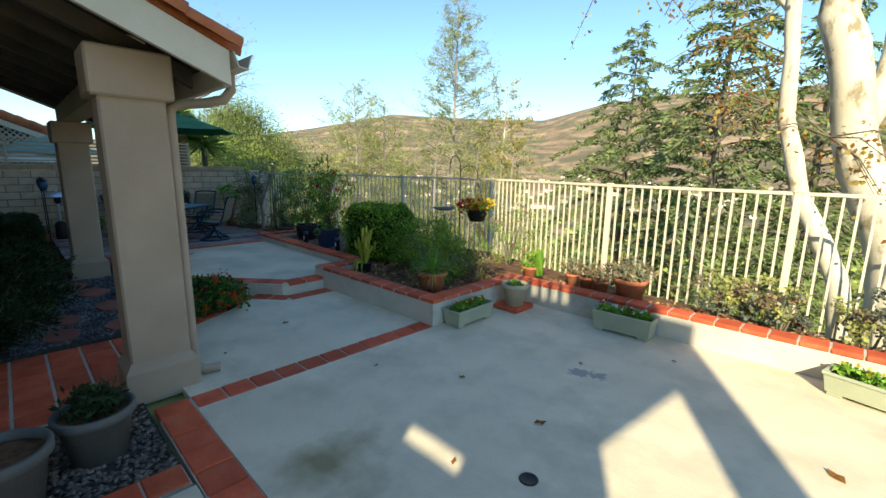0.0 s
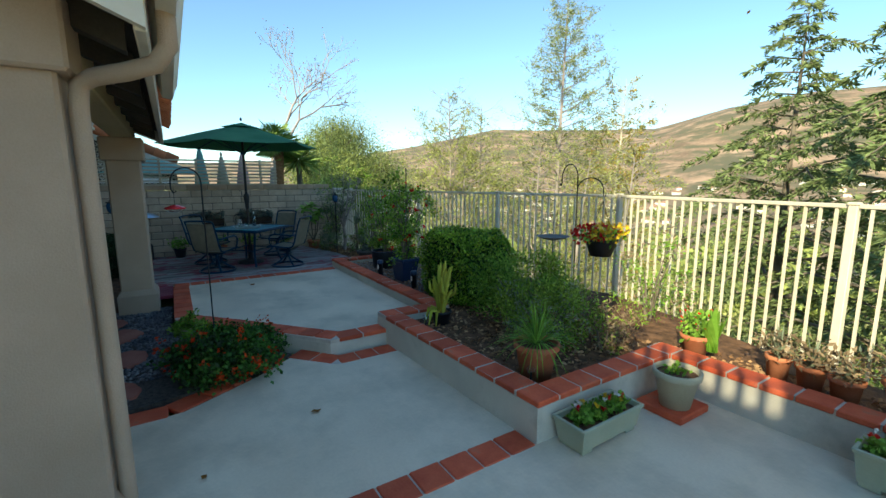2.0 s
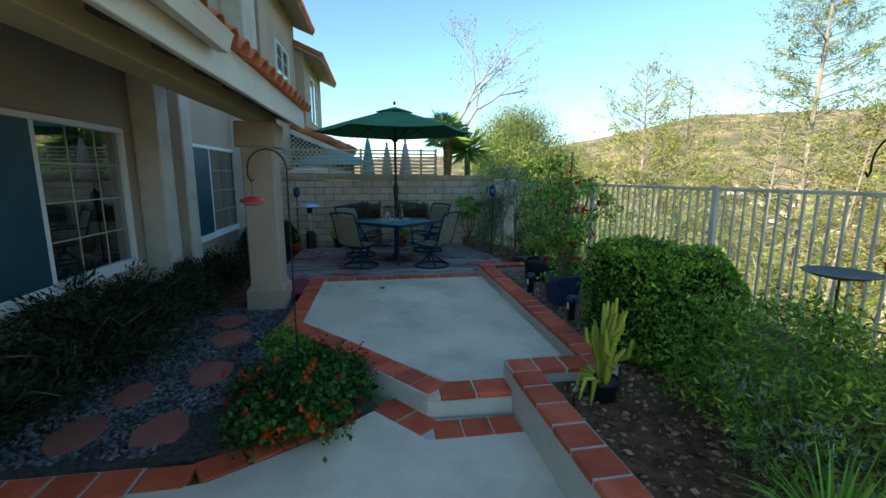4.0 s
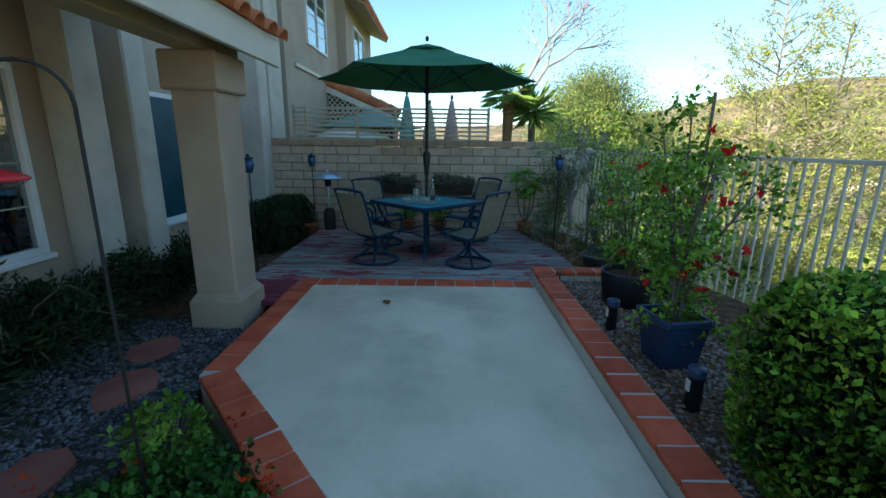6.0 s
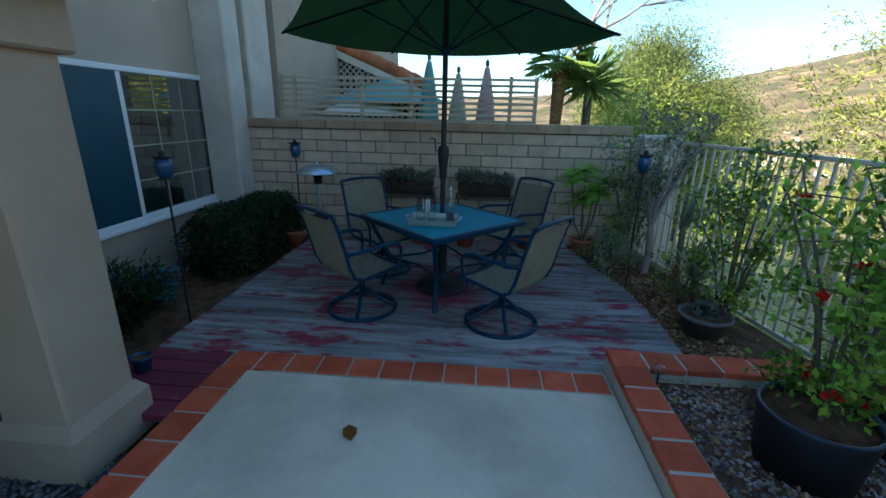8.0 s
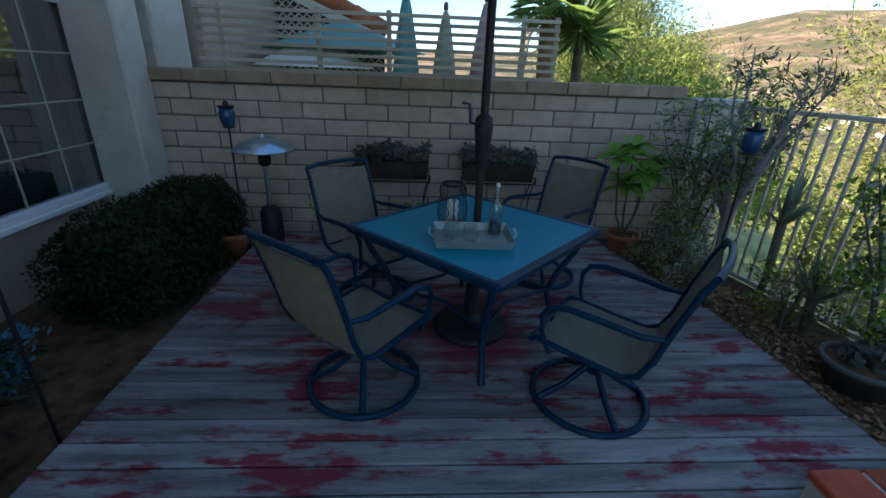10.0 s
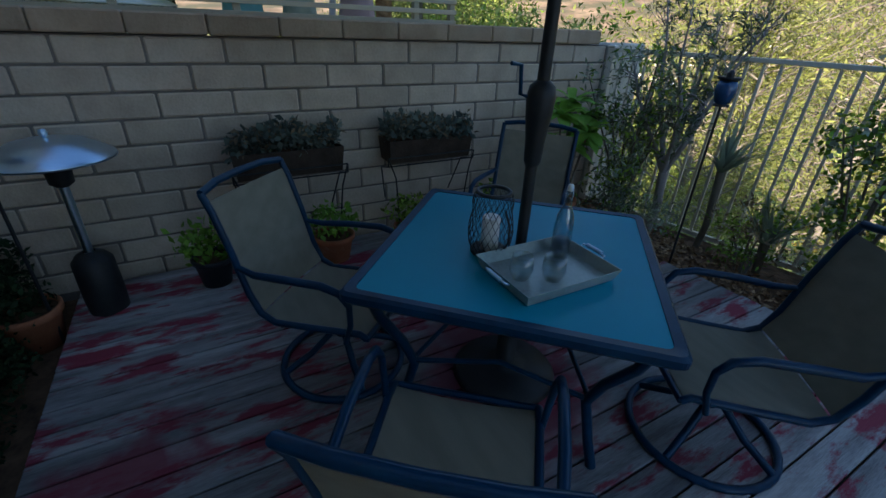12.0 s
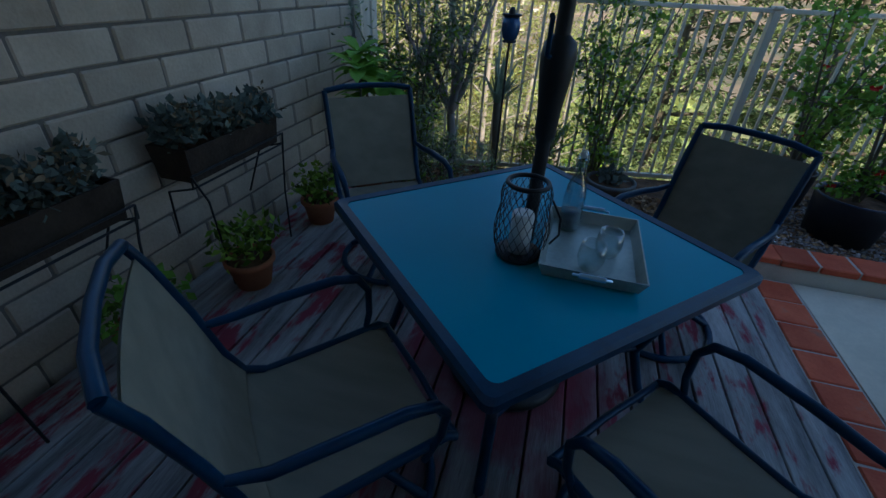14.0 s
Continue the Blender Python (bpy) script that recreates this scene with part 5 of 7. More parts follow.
# hibiscus tubs by the raised patio
def tree_shrub(name, x, y, z, h, spread, n, size, mats, label, stake=False, flowers=None, seed=1, aspect=0.65, low=0.25):
    rr = random.Random(seed)
    root = thing(name, pose(x, y, z), label, "shrub")
    g = Geo()
    tips = []
    for k in range(7):
        a = k * math.tau / 7 + rr.uniform(-0.3, 0.3)
        hh = h * rr.uniform(0.6, 1.0)
        o = spread * rr.uniform(0.3, 1.0)
        e = Vector((math.cos(a) * o, math.sin(a) * o, hh))
        mid = Vector((e.x * 0.35, e.y * 0.35, hh * 0.5))
        g.tube([(0, 0, -0.05), mid, e], [0.013, 0.010, 0.004], 5)
        for j in range(7):
            t = rr.uniform(low, 1.0)
            b = mid.lerp(e, (t - 0.5) * 2) if t > 0.5 else Vector((0, 0, 0)).lerp(mid, t * 2)
            tw = b + Vector((rr.uniform(-1, 1), rr.uniform(-1, 1), rr.uniform(-0.35, 0.6))) * spread * 0.45
            g.tube([b, tw], [0.005, 0.0025], 4)
            tips += [b.lerp(tw, 0.6), tw]
        tips.append(e)
    part("branchwork", g, BARK, root)
    tips = np.array([tuple(t) for t in tips])
    for mat, share in mats:
        idx = RNG.integers(0, len(tips), int(n * share))
        part("leaves", leaf_mesh("leaves", mat, tips[idx] + RNG.normal(size=(len(idx), 3)) * spread * 0.10, size, aspect, -0.1), None, root)
    if flowers:
        for k in range(flowers[1]):
            t = tips[rr.randrange(len(tips))] + RNG.normal(size=3) * spread * 0.12
            part("flower", leaf_mesh("flower", flowers[0], np.repeat([t], 7, 0), 0.046, 0.8), None, root)
    if stake:
        part("stake", Geo().rod((0.05, 0.03, -0.1), (0.03, 0.05, h * 1.08), 0.011, None, 6), BARK, root)
    return root


p = thing("navy_pot", pose(-7.56, 4.42, 0.2, 0, 0, 8), "large square navy blue glazed pot with hibiscus", "plant pot")
part("pot", box_of(Geo(), -0.12, 0.12, -0.12, 0.12, 0.0, 0.33, 0.018, 0.04), BLUEPOT, p)
part("lip", Geo().cbox(-0.178, 0.178, -0.178, -0.145, 0.325, 0.375, 0.008).cbox(-0.178, 0.178, 0.145, 0.178, 0.325, 0.375, 0.008)
     .cbox(-0.178, -0.145, -0.145, 0.145, 0.325, 0.375, 0.008).cbox(0.145, 0.178, -0.145, 0.145, 0.325, 0.375, 0.008), BLUEPOT, p)
part("soil", Geo().box(-0.142, 0.142, -0.142, 0.142, 0.29, 0.315), SOIL, p)
tree_shrub("hibiscus", -7.56, 4.40, 0.5, 1.40, 0.50, 3100, 0.044, [(SHRUB, 0.45), (HEDGE, 0.35), (LIGHTLEAF, 0.2)], "leggy hibiscus with red flowers in a navy pot", True, (REDPETAL, 18), 3, 0.6, 0.0)
p = round_pot("black_pot", -8.74, 4.60, 0.2, 0.25, 0.32, BLACKPOT, "black tub with a young hibiscus", 0.88, 0.85, False)
part("inner_lining", Geo().lathe([(0.249, 0.318), (0.252, 0.326), (0.236, 0.326), (0.232, 0.285)], 32), BLUEPOT, p, "blue inner rim")
tree_shrub("hibiscus", -8.74, 4.60, 0.48, 1.25, 0.46, 1700, 0.046, [(LIGHTLEAF, 0.45), (SHRUB, 0.55)], "young hibiscus with red flowers in a black tub", False, (REDPETAL, 8), 4, 0.6, 0.0)
p = round_pot("black_pot", -8.95, 5.15, 0.2, 0.18, 0.30, BLACKPOT, "black nursery tub against the fence", 0.9, 0.85, False)
tree_shrub("rose_shrub", -8.95, 5.2, 0.42, 1.3, 0.45, 1000, 0.06, [(SHRUB, 0.6), (LIGHTLEAF, 0.4)], "leafy rose shrub beside the fence", False, (REDPETAL, 4), 5)
tree_shrub("rose_shrub", -7.0, 5.35, 0.2, 0.75, 0.45, 700, 0.06, [(SHRUB, 0.6), (LIGHTLEAF, 0.4)], "leafy rose shrub beside the fence", False, (REDPETAL, 3), 8)
p = round_pot("grey_bowl", -10.35, 4.88, 0.09, 0.20, 0.19, GREYPOT, "low grey bowl with succulents beside the deck", 0.92, 0.75)
pot_foliage(p, SUCCULENT, 90, (0, 0, 0.22), (0.11, 0.11, 0.08), 0.08, 0.6)

# plants along the far fence
def olive_tree(x, y, z):
    """A small olive: a grey trunk forked low, bare crooked limbs and thin sprays of narrow leaves."""
    rr = random.Random(52)
    root = thing("olive_tree", pose(x, y, z), "small olive tree with crooked grey limbs by the fence", "tree")
    g, pos, dirs = Geo(), [], []
    fork = Vector((0.03, 0.0, 0.62))
    g.tube([(0, 0, -0.1), (0.05, 0.02, 0.3), fork], [0.05, 0.042, 0.036], 9)
    for k, (dx, dy) in enumerate(((-0.55, 0.25), (-0.15, 0.5), (0.25, 0.4), (0.5, 0.05), (0.1, -0.3), (-0.4, -0.15))):
        top = rr.uniform(1.45, 2.05)
        mid = fork + Vector((dx * 0.45 + rr.uniform(-0.08, 0.08), dy * 0.45, (top - 0.62) * 0.45))
        tip = Vector((dx, dy, top))
        g.tube([fork, fork.lerp(mid, 0.5) + Vector((0.03, -0.03, 0)), mid, mid.lerp(tip, 0.5) + Vector((rr.uniform(-0.06, 0.06), 0, 0)), tip], [0.026, 0.022, 0.017, 0.011, 0.005], 7)
        for j in range(16):
            u = rr.uniform(0.25, 1.0)
            b = fork.lerp(mid, u * 2) if u < 0.5 else mid.lerp(tip, u * 2 - 1)
            tw = Vector((rr.uniform(-1, 1), rr.uniform(-1, 1), rr.uniform(-0.2, 1.0))) * rr.uniform(0.12, 0.30)
            g.tube([b, b + tw * 0.5 + Vector((0, 0, 0.03)), b + tw], [0.006, 0.004, 0.002], 4)
            for m in range(17):
                pos.append(tuple(b + tw * rr.uniform(0.25, 1.1) + Vector((rr.gauss(0, 1), rr.gauss(0, 1), rr.gauss(0, 1))) * 0.022))
                dirs.append(tuple(tw.normalized()))
    part("trunk", g, GREYBRANCH, root)
    part("leaves", leaf_mesh("leaves", OLIVELEAF, np.array(pos), 0.062, 0.24, 0, np.array(dirs), 0.75), None, root)


tree_shrub("oleander_shrub", -12.1, 4.75, 0.05, 1.6, 0.55, 2900, 0.07, [(GREYLEAF, 0.6), (SHRUB, 0.4)], "grey-green narrow-leaved shrub at the wall corner", False, None, 21, 0.28, 0.1)
olive_tree(-11.86, 4.90, 0.05)
tree_shrub("fence_bush", -10.50, 5.12, 0.05, 1.65, 0.42, 1900, 0.05, [(SHRUB, 0.7), (GREYLEAF, 0.3)], "small-leaved upright bush by the fence", False, None, 23, 0.6, 0.15)
shrub("low_shrub", (-11.75, 4.45, 0.34), (0.40, 0.30, 0.30), 1500, 0.05, [(GREYLEAF, 0.8), (SHRUB, 0.2)], "low grey-green shrub beside the deck", aspect=0.3, shell=0.3)
shrub("low_shrub", (-11.0, 4.95, 0.36), (0.35, 0.30, 0.28), 1100, 0.05, [(SHRUB, 0.6), (DRYLEAF, 0.4)], "low twiggy shrub beside the deck", aspect=0.3, shell=0.3)
for x, y, z in ((-10.95, 5.05, 0.08), (-11.45, 5.08, 0.50)):
    q = thing("agave", pose(x, y, z), "spiky grey-green agave by the fence", "agave")
    part("stalk", Geo().tube([(0, 0, -z), (0.02, 0.01, -z * 0.4), (0, 0, 0.28)], [0.03, 0.028, 0.035], 8), BARK, q)
    strap_leaves(q, GREYLEAF, 26, (0, 0, 0.25), 0.40, 0.05, 0.9, 0.35, int(-x * 10))

# lily-like plant in terracotta against the wall
p = round_pot("terracotta_pot", -12.38, 4.28, 0.10, 0.15, 0.24, TERRA, "terracotta pot with a broad-leaved green plant by the wall")
g = Geo()
for e in ((0.08, -0.22, 1.0), (-0.05, 0.18, 0.95), (0.14, 0.05, 0.85), (0.0, -0.05, 1.08)):
    g.tube([(0, 0, 0.2), (e[0] * 0.6, e[1] * 0.6, 0.45), e], [0.014, 0.012, 0.008], 6)
part("stem", g, BARK, p)
for i, e in enumerate(((0.08, -0.22, 1.0), (-0.05, 0.18, 0.95), (0.14, 0.05, 0.85), (0.0, -0.05, 1.08), (0.05, -0.1, 0.72), (-0.02, 0.1, 0.78))):
    rr = random.Random(30 + i)
    for k in range(15):
        a, up_ = k * 2.4 + rr.uniform(-0.3, 0.3), rr.uniform(-0.15, 0.75)
        L, W = rr.uniform(0.20, 0.31), rr.uniform(0.042, 0.06)
        ca, sa = math.cos(a), math.sin(a)
        v = []
        for t, w in ((0, 0.15), (0.25, 0.75), (0.55, 1.0), (0.8, 0.7), (1.0, 0.05)):
            d = L * t
            x, y, z = e[0] + ca * d * (1 - up_ * 0.4), e[1] + sa * d * (1 - up_ * 0.4), e[2] + d * up_ - 0.35 * d * t + 0.02
            v += [(x - sa * W * w, y + ca * W * w, z + 0.012 * w), (x, y, z), (x + sa * W * w, y - ca * W * w, z + 0.012 * w)]
        part("leaf", Geo().add(v, [q for m in range(4) for q in ((m * 3, m * 3 + 1, m * 3 + 4, m * 3 + 3), (m * 3 + 1, m * 3 + 2, m * 3 + 5, m * 3 + 4))], True), LIGHTLEAF, p)


# wall-hung troughs on wire racks
def wall_trough(y):
    root = thing("wall_trough_planter", pose(-12.62, y, 0.80), "brown trough of dusty succulents on a wire rack", "planter", "wall troughs")
    part("trough", box_of(Geo(), -0.10, 0.10, -0.34, 0.34, 0.0, 0.17, 0.01, 0.015), material("dark_brown_coco", (0.035, 0.022, 0.015), (0.07, 0.045, 0.03), 8, 0.95, bump=0.5), root)
    part("soil", Geo().box(-0.095, 0.095, -0.335, 0.335, 0.12, 0.14), SOIL, root)
    g = Geo()
    for sy in (-1, 1):
        g.tube([(-0.14, sy * 0.30, -0.35), (-0.05, sy * 0.36, -0.06), (0.12, sy * 0.37, -0.012), (0.125, sy * 0.37, 0.05)], 0.006, 5)
        g.tube([(0.125, sy * 0.37, 0.05), (0.14, sy * 0.32, -0.10), (0.13, sy * 0.30, -0.30), (0.13, sy * 0.28, -0.70)], 0.006, 5)
    g.tube([(0.125, -0.37, 0.05), (0.125, 0.37, 0.05)], 0.006, 5).tube([(0.12, -0.37, -0.012), (0.12, 0.37, -0.012)], 0.006, 5)
    part("wire_rack", g, BLACK_IRON, root)
    pts = np.concatenate([ball_points(190, (random.uniform(-0.03, 0.05), -0.30 + k * 0.1, 0.21 + random.uniform(-0.03, 0.05)), (0.11, 0.08, 0.09), 0.2) for k in range(7)])
    part("planting", leaf_mesh("planting", SUCCULENT, pts, 0.056, 0.6), None, root)
    part("dry_growth", leaf_mesh("dry_growth", DRYLEAF, pts[::4] + 0.02, 0.045, 0.4), None, root)


wall_trough(1.93)
wall_trough(2.98)
for x, y, r, h, s in ((-12.45, 2.15, 0.14, 0.2, 1), (-12.4, 2.75, 0.13, 0.18, 2), (-12.45, 1.35, 0.12, 0.2, 3), (-12.42, 3.55, 0.12, 0.18, 4)):
    p = round_pot("terracotta_pot", x, y, 0.158, r, h, TERRA if s != 3 else BLACKPOT, "low pot of greenery under the wall planters")
    pot_foliage(p, LIGHTLEAF if s in (1, 3) else SHRUB, 260, (0, 0, h + 0.10), (0.17, 0.2, 0.14), 0.055, 0.6)
p = round_pot("terracotta_pot", -12.35, 0.42, 0.05, 0.15, 0.24, TERRA, "terracotta pot beside the patio heater")
pot_foliage(p, DARKSHRUB, 150, (0, 0, 0.28), (0.15, 0.15, 0.1), 0.05)

# beds along the house
hedge("house_hedge", -12.75, -11.0, -0.35, 0.42, 0.02, 0.74, 12000, 0.035, DARKSHRUB, "dark clipped hedge under the window")
for x, y in ((-10.36, -0.08), (-10.12, -0.20)):
    shrub("blue_succulent", (x, y, 0.26), (0.20, 0.20, 0.17), 600, 0.05, [(BLUESUCC, 1.0)], "pale blue-grey succulent in the dark bed", "succulent", 0.5, 0.3)
def juniper(x, y, s, h, seed):
    """Arching sprays from one base, clothed in short needles."""
    rr = random.Random(seed)
    root = thing("juniper", pose(x, y, 0.0), "dark spreading juniper under the porch", "shrub")
    g, pos, dirs = Geo(), [], []
    for k in range(26):
        a = rr.uniform(0, math.tau)
        L, top = s * rr.uniform(0.45, 1.1), h * rr.uniform(0.35, 1.0)
        d = Vector((math.cos(a), math.sin(a) * 0.8, 0))
        pts = [Vector((0, 0, 0)), d * L * 0.35 + Vector((0, 0, top * 0.75)), d * L * 0.75 + Vector((0, 0, top)), d * L * 1.05 + Vector((0, 0, top * 0.85))]
        g.tube(pts, [0.012, 0.009, 0.006, 0.003], 5)
        for j in range(150):
            u = rr.uniform(0.15, 1.0) * 2.99
            q = pts[int(u)].lerp(pts[int(u) + 1], u - int(u))
            sp = Vector((rr.gauss(0, 1), rr.gauss(0, 1), rr.gauss(0.2, 0.8))) * 0.055
            pos.append(tuple(q + sp))
            dirs.append(tuple(d * 0.8 + sp * 9 + Vector((0, 0, 0.2))))
    part("branchwork", g, BARK, root)
    part("leaves", leaf_mesh("leaves", DARKSHRUB, np.array(pos), 0.075, 0.25, 0, np.array(dirs), 0.4), None, root)


for x, y, s, h, k in ((-7.55, -0.25, 0.85, 0.72, 1), (-6.5, -0.2, 0.80, 0.60, 2), (-9.15, -0.2, 0.65, 0.62, 3), (-5.6, -0.3, 0.6, 0.55, 4), (-9.95, -0.15, 0.5, 0.5, 5), (-7.0, -0.45, 0.7, 0.8, 6), (-8.3, -0.4, 0.7, 0.55, 7)):
    juniper(x, y, s, h, k)
q = shrub("kalanchoe_bush", (-5.98, 1.60, 0.13), (0.64, 0.47, 0.16), 12000, 0.042, [(KALLEAF, 0.8), (DARKSHRUB, 0.2)], "low green bush dotted with orange-red flowers", "flower bush", 0.7, 0.5)
heads = ball_points(70, (0, 0, 0.16), (0.72, 0.54, 0.23), 0.97)
heads = np.repeat(heads[heads[:, 2] > 0.08], 9, 0)
part("bloom", leaf_mesh("bloom", ORANGEPETAL, heads + RNG.normal(size=heads.shape) * 0.018, 0.030, 0.9), None, q)
shrub("green_shrub", (-6.72, 1.40, 0.20), (0.20, 0.20, 0.18), 900, 0.045, [(LIGHTLEAF, 0.6), (SHRUB, 0.4)], "small fresh green shrub by the raised patio", aspect=0.6)


# flat stepping stones in the gravel
for x, y, r in ((-7.95, 0.50, 0.28), (-7.38, 0.66, 0.27), (-6.55, 0.78, 0.26), (-5.70, 0.75, 0.25), (-5.72, 0.22, 0.24), (-6.25, 0.30, 0.20)):
    rr = random.Random(int(x * -100))
    poly = [(x + math.cos(a) * r * rr.uniform(0.75, 1.05), y + math.sin(a) * r * 0.75 * rr.uniform(0.75, 1.05)) for a in [k * math.tau / 8 for k in range(8)]]
    solid("stepping_stone", Geo().prism(poly, 0.0, 0.055), STEPSTONE, "flat red flagstone set in gravel", "stone", "stepping stones")


def pebbles(name, polys, n, size, z, mat, label, flat=0.6):
    """Loose stones over the given rectangles."""
    v0 = np.array([(1, 0, 0), (-1, 0, 0), (0, 1, 0), (0, -1, 0), (0, 0, 1), (0, 0, -1)], float)
    f0 = np.array([(0, 2, 4), (2, 1, 4), (1, 3, 4), (3, 0, 4), (2, 0, 5), (1, 2, 5), (3, 1, 5), (0, 3, 5)])
    area = np.array([(b - a) * (d - c) for a, b, c, d in polys])
    pick = RNG.choice(len(polys), n, p=area / area.sum())
    P = np.array(polys)[pick]
    pos = np.stack([RNG.uniform(P[:, 0], P[:, 1]), RNG.uniform(P[:, 2], P[:, 3]), np.full(n, z)], 1)
    s = size * RNG.uniform(0.5, 1.3, (n, 3))
    s[:, 2] *= flat
    a = RNG.uniform(0, math.tau, n)
    vv = v0[None] * s[:, None, :]
    ca, sa = np.cos(a)[:, None], np.sin(a)[:, None]
    V = np.stack([vv[..., 0] * ca - vv[..., 1] * sa, vv[..., 0] * sa + vv[..., 1] * ca, vv[..., 2]], 2) + pos[:, None]
    me = bpy.data.meshes.new(name)
    me.from_pydata(V.reshape(-1, 3).tolist(), [], (f0[None] + (np.arange(n) * 6)[:, None, None]).reshape(-1, 3).tolist())
    me.polygons.foreach_set("use_smooth", [True] * len(me.polygons))
    me.materials.append(mat)
    return tagged(new(name, me), label, "gravel", kind="stuff")


pebbles("gravel", [(-8.55, -5.42, -0.2, 0.85), (-8.55, -7.3, 0.85, 1.15), (-7.3, -5.9, 0.85, 1.2)], 5200, 0.022, 0.036, PEBBLE, "grey river pebbles by the porch")
pebbles("gravel", [(-3.84, -2.78, -1.2, 0.53)], 2200, 0.024, -0.012, BROWNPEBBLE, "brown river pebbles around pots")
pebbles("gravel", [(-9.36, -6.3, 4.07, 5.3)], 5200, 0.018, 0.204, PALEPEBBLE, "mixed grey pebbles in the planter strip")


def litter(name, rects, n, size, z, mat, label):
    P = np.array(rects)[RNG.integers(0, len(rects), n)]
    pos = np.stack([RNG.uniform(P[:, 0], P[:, 1]), RNG.uniform(P[:, 2], P[:, 3]), np.full(n, z) + RNG.uniform(0, 0.012, n)], 1)
    d = RNG.normal(size=(n, 3))
    d[:, 2] *= 0.18
    return tagged(new(name, leaf_mesh(name, mat, pos, size, 0.55, 0, d, 0.05)), label, "leaf litter", kind="stuff")


litter("leaf_litter", [(-5.6, -3.65, 3.45, 5.2), (-3.6, 2.0, 5.15, 5.5), (-6.3, -5.6, 4.1, 5.6)], 4200, 0.05, 0.203, MULCH, "brown leaf litter and bark on planter soil")
litter("leaf_litter", [(-12.6, -9.72, 4.45, 5.05)], 2200, 0.05, 0.093, MULCH, "brown fallen leaves beside the deck")


litter("leaf_litter", [(-9.46, -6.3, 4.07, 5.3)], 1800, 0.04, 0.215, MULCH, "brown fallen leaves on the planter gravel")


# a few fallen leaves on the paving
def fallen_leaf(x, y, z, s, a):
    g = Geo()
    g.add([(-s, 0, 0.004), (-s * 0.3, s * 0.55, 0.014), (s * 0.2, s * 0.45, 0.006), (s, 0, 0.018), (s * 0.2, -s * 0.5, 0.006), (-s * 0.35, -s * 0.5, 0.02), (0, 0, 0.006)],
          [(6, 0, 5), (6, 5, 4), (6, 4, 3), (6, 3, 2), (6, 2, 1), (6, 1, 0)])
    ob = tagged(new("fallen_leaf", mesh_of("fallen_leaf", g, RUSTLEAF)), "curled dry brown leaf on the paving", "leaf", "fallen leaves")
    ob.matrix_basis = pose(x, y, z, 0, 0, a)


for x, y, z, s, a in ((-8.74, 2.27, 0.163, 0.075, 20), (-1.45, 2.5, 0.002, 0.05, 50), (-4.6, 2.1, 0.004, 0.045, 80), (-4.2, 1.3, 0.004, 0.03, 10), (0.1, 3.3, 0.002, 0.06, 140), (-2.3, 0.3, 0.003, 0.035, 30),
                      (-2.3, 2.6, 0.002, 0.03, 200), (-3.0, 2.2, 0.002, 0.025, 100), (-1.1, 4.3, 0.002, 0.03, 10), (-1.7, 3.6, 0.002, 0.03, 300), (-1.6, 1.75, 0.002, 0.03, 120)):
    fallen_leaf(x, y, z, s, a)
drain = thing("patio_drain", pose(-1.19, 1.96, 0.0), "round black floor drain in the concrete", "drain")
part("ring", Geo().lathe([(0.0, 0.003), (0.045, 0.003), (0.047, 0.005), (0.056, 0.005), (0.058, 0.001)], 24), BLACK_IRON, drain)

round_pot("blue_pot", -9.19, 0.70, 0.15, 0.062, 0.11, BLUEGLAZE, "small blue glazed pot on the deck beside the column", 0.85, 0.8)
# pots by the porch column
p = round_pot("grey_pot", -3.22, 0.22, -0.015, 0.20, 0.33, GREYPOT, "round grey pot with dark green foliage on gravel", 0.88, 0.7)
pot_foliage(p, DARKSHRUB, 500, (0, 0, 0.37), (0.17, 0.17, 0.10), 0.06, 0.3)
p = round_pot("grey_pot", -2.98, -0.20, -0.015, 0.21, 0.36, GREYPOT, "round dark grey pot with bare soil on gravel", 0.85, 0.7)


# crooks, feeders and lights
def crook(x, y, z, h, a, label):
    root = thing("shepherd_crook", pose(x, y, z, 0, 0, a), label, "garden hook")
    part("stem", Geo().tube([(0, 0, -0.1), (0, 0, h - 0.16)] + [(0.14 - 0.14 * math.cos(t), 0, h - 0.14 + 0.14 * math.sin(t)) for t in [k * math.pi / 10 for k in range(11)]]
                            + [(0.28, 0, h - 0.2), (0.26, 0, h - 0.24), (0.235, 0, h - 0.22)], 0.007, 6), BLACK_IRON, root)
    return root


crook(-6.33, 1.54, 0.0, 1.94, -68, "black shepherd crook pole in the flower bed")
fd = thing("hummingbird_feeder", pose(-6.233, 1.300, 1.515), "red saucer hummingbird feeder hanging from a crook", "bird feeder")
part("lid", Geo().lathe([(0.0, 0.075), (0.03, 0.07), (0.085, 0.05), (0.095, 0.038), (0.09, 0.034), (0.0, 0.034)], 24), REDPLASTIC, fd, "red plastic lid")
part("dish", Geo().lathe([(0.0, 0.0), (0.05, 0.004), (0.085, 0.03), (0.082, 0.033), (0.0, 0.033)], 24), CLEAR, fd, "clear dish")
part("hanger", Geo().rod((0, 0, 0.07), (0, 0, 0.24), 0.0025, None, 5), BLACK_IRON, fd)
dc = thing("shepherd_crook", pose(-4.87, 5.34, 0.15), "black double shepherd crook holding a flower basket", "garden hook")
part("stem", Geo().rod((0, 0, -0.1), (0, 0, 1.70), 0.008, 0.007, 8), BLACK_IRON, dc)
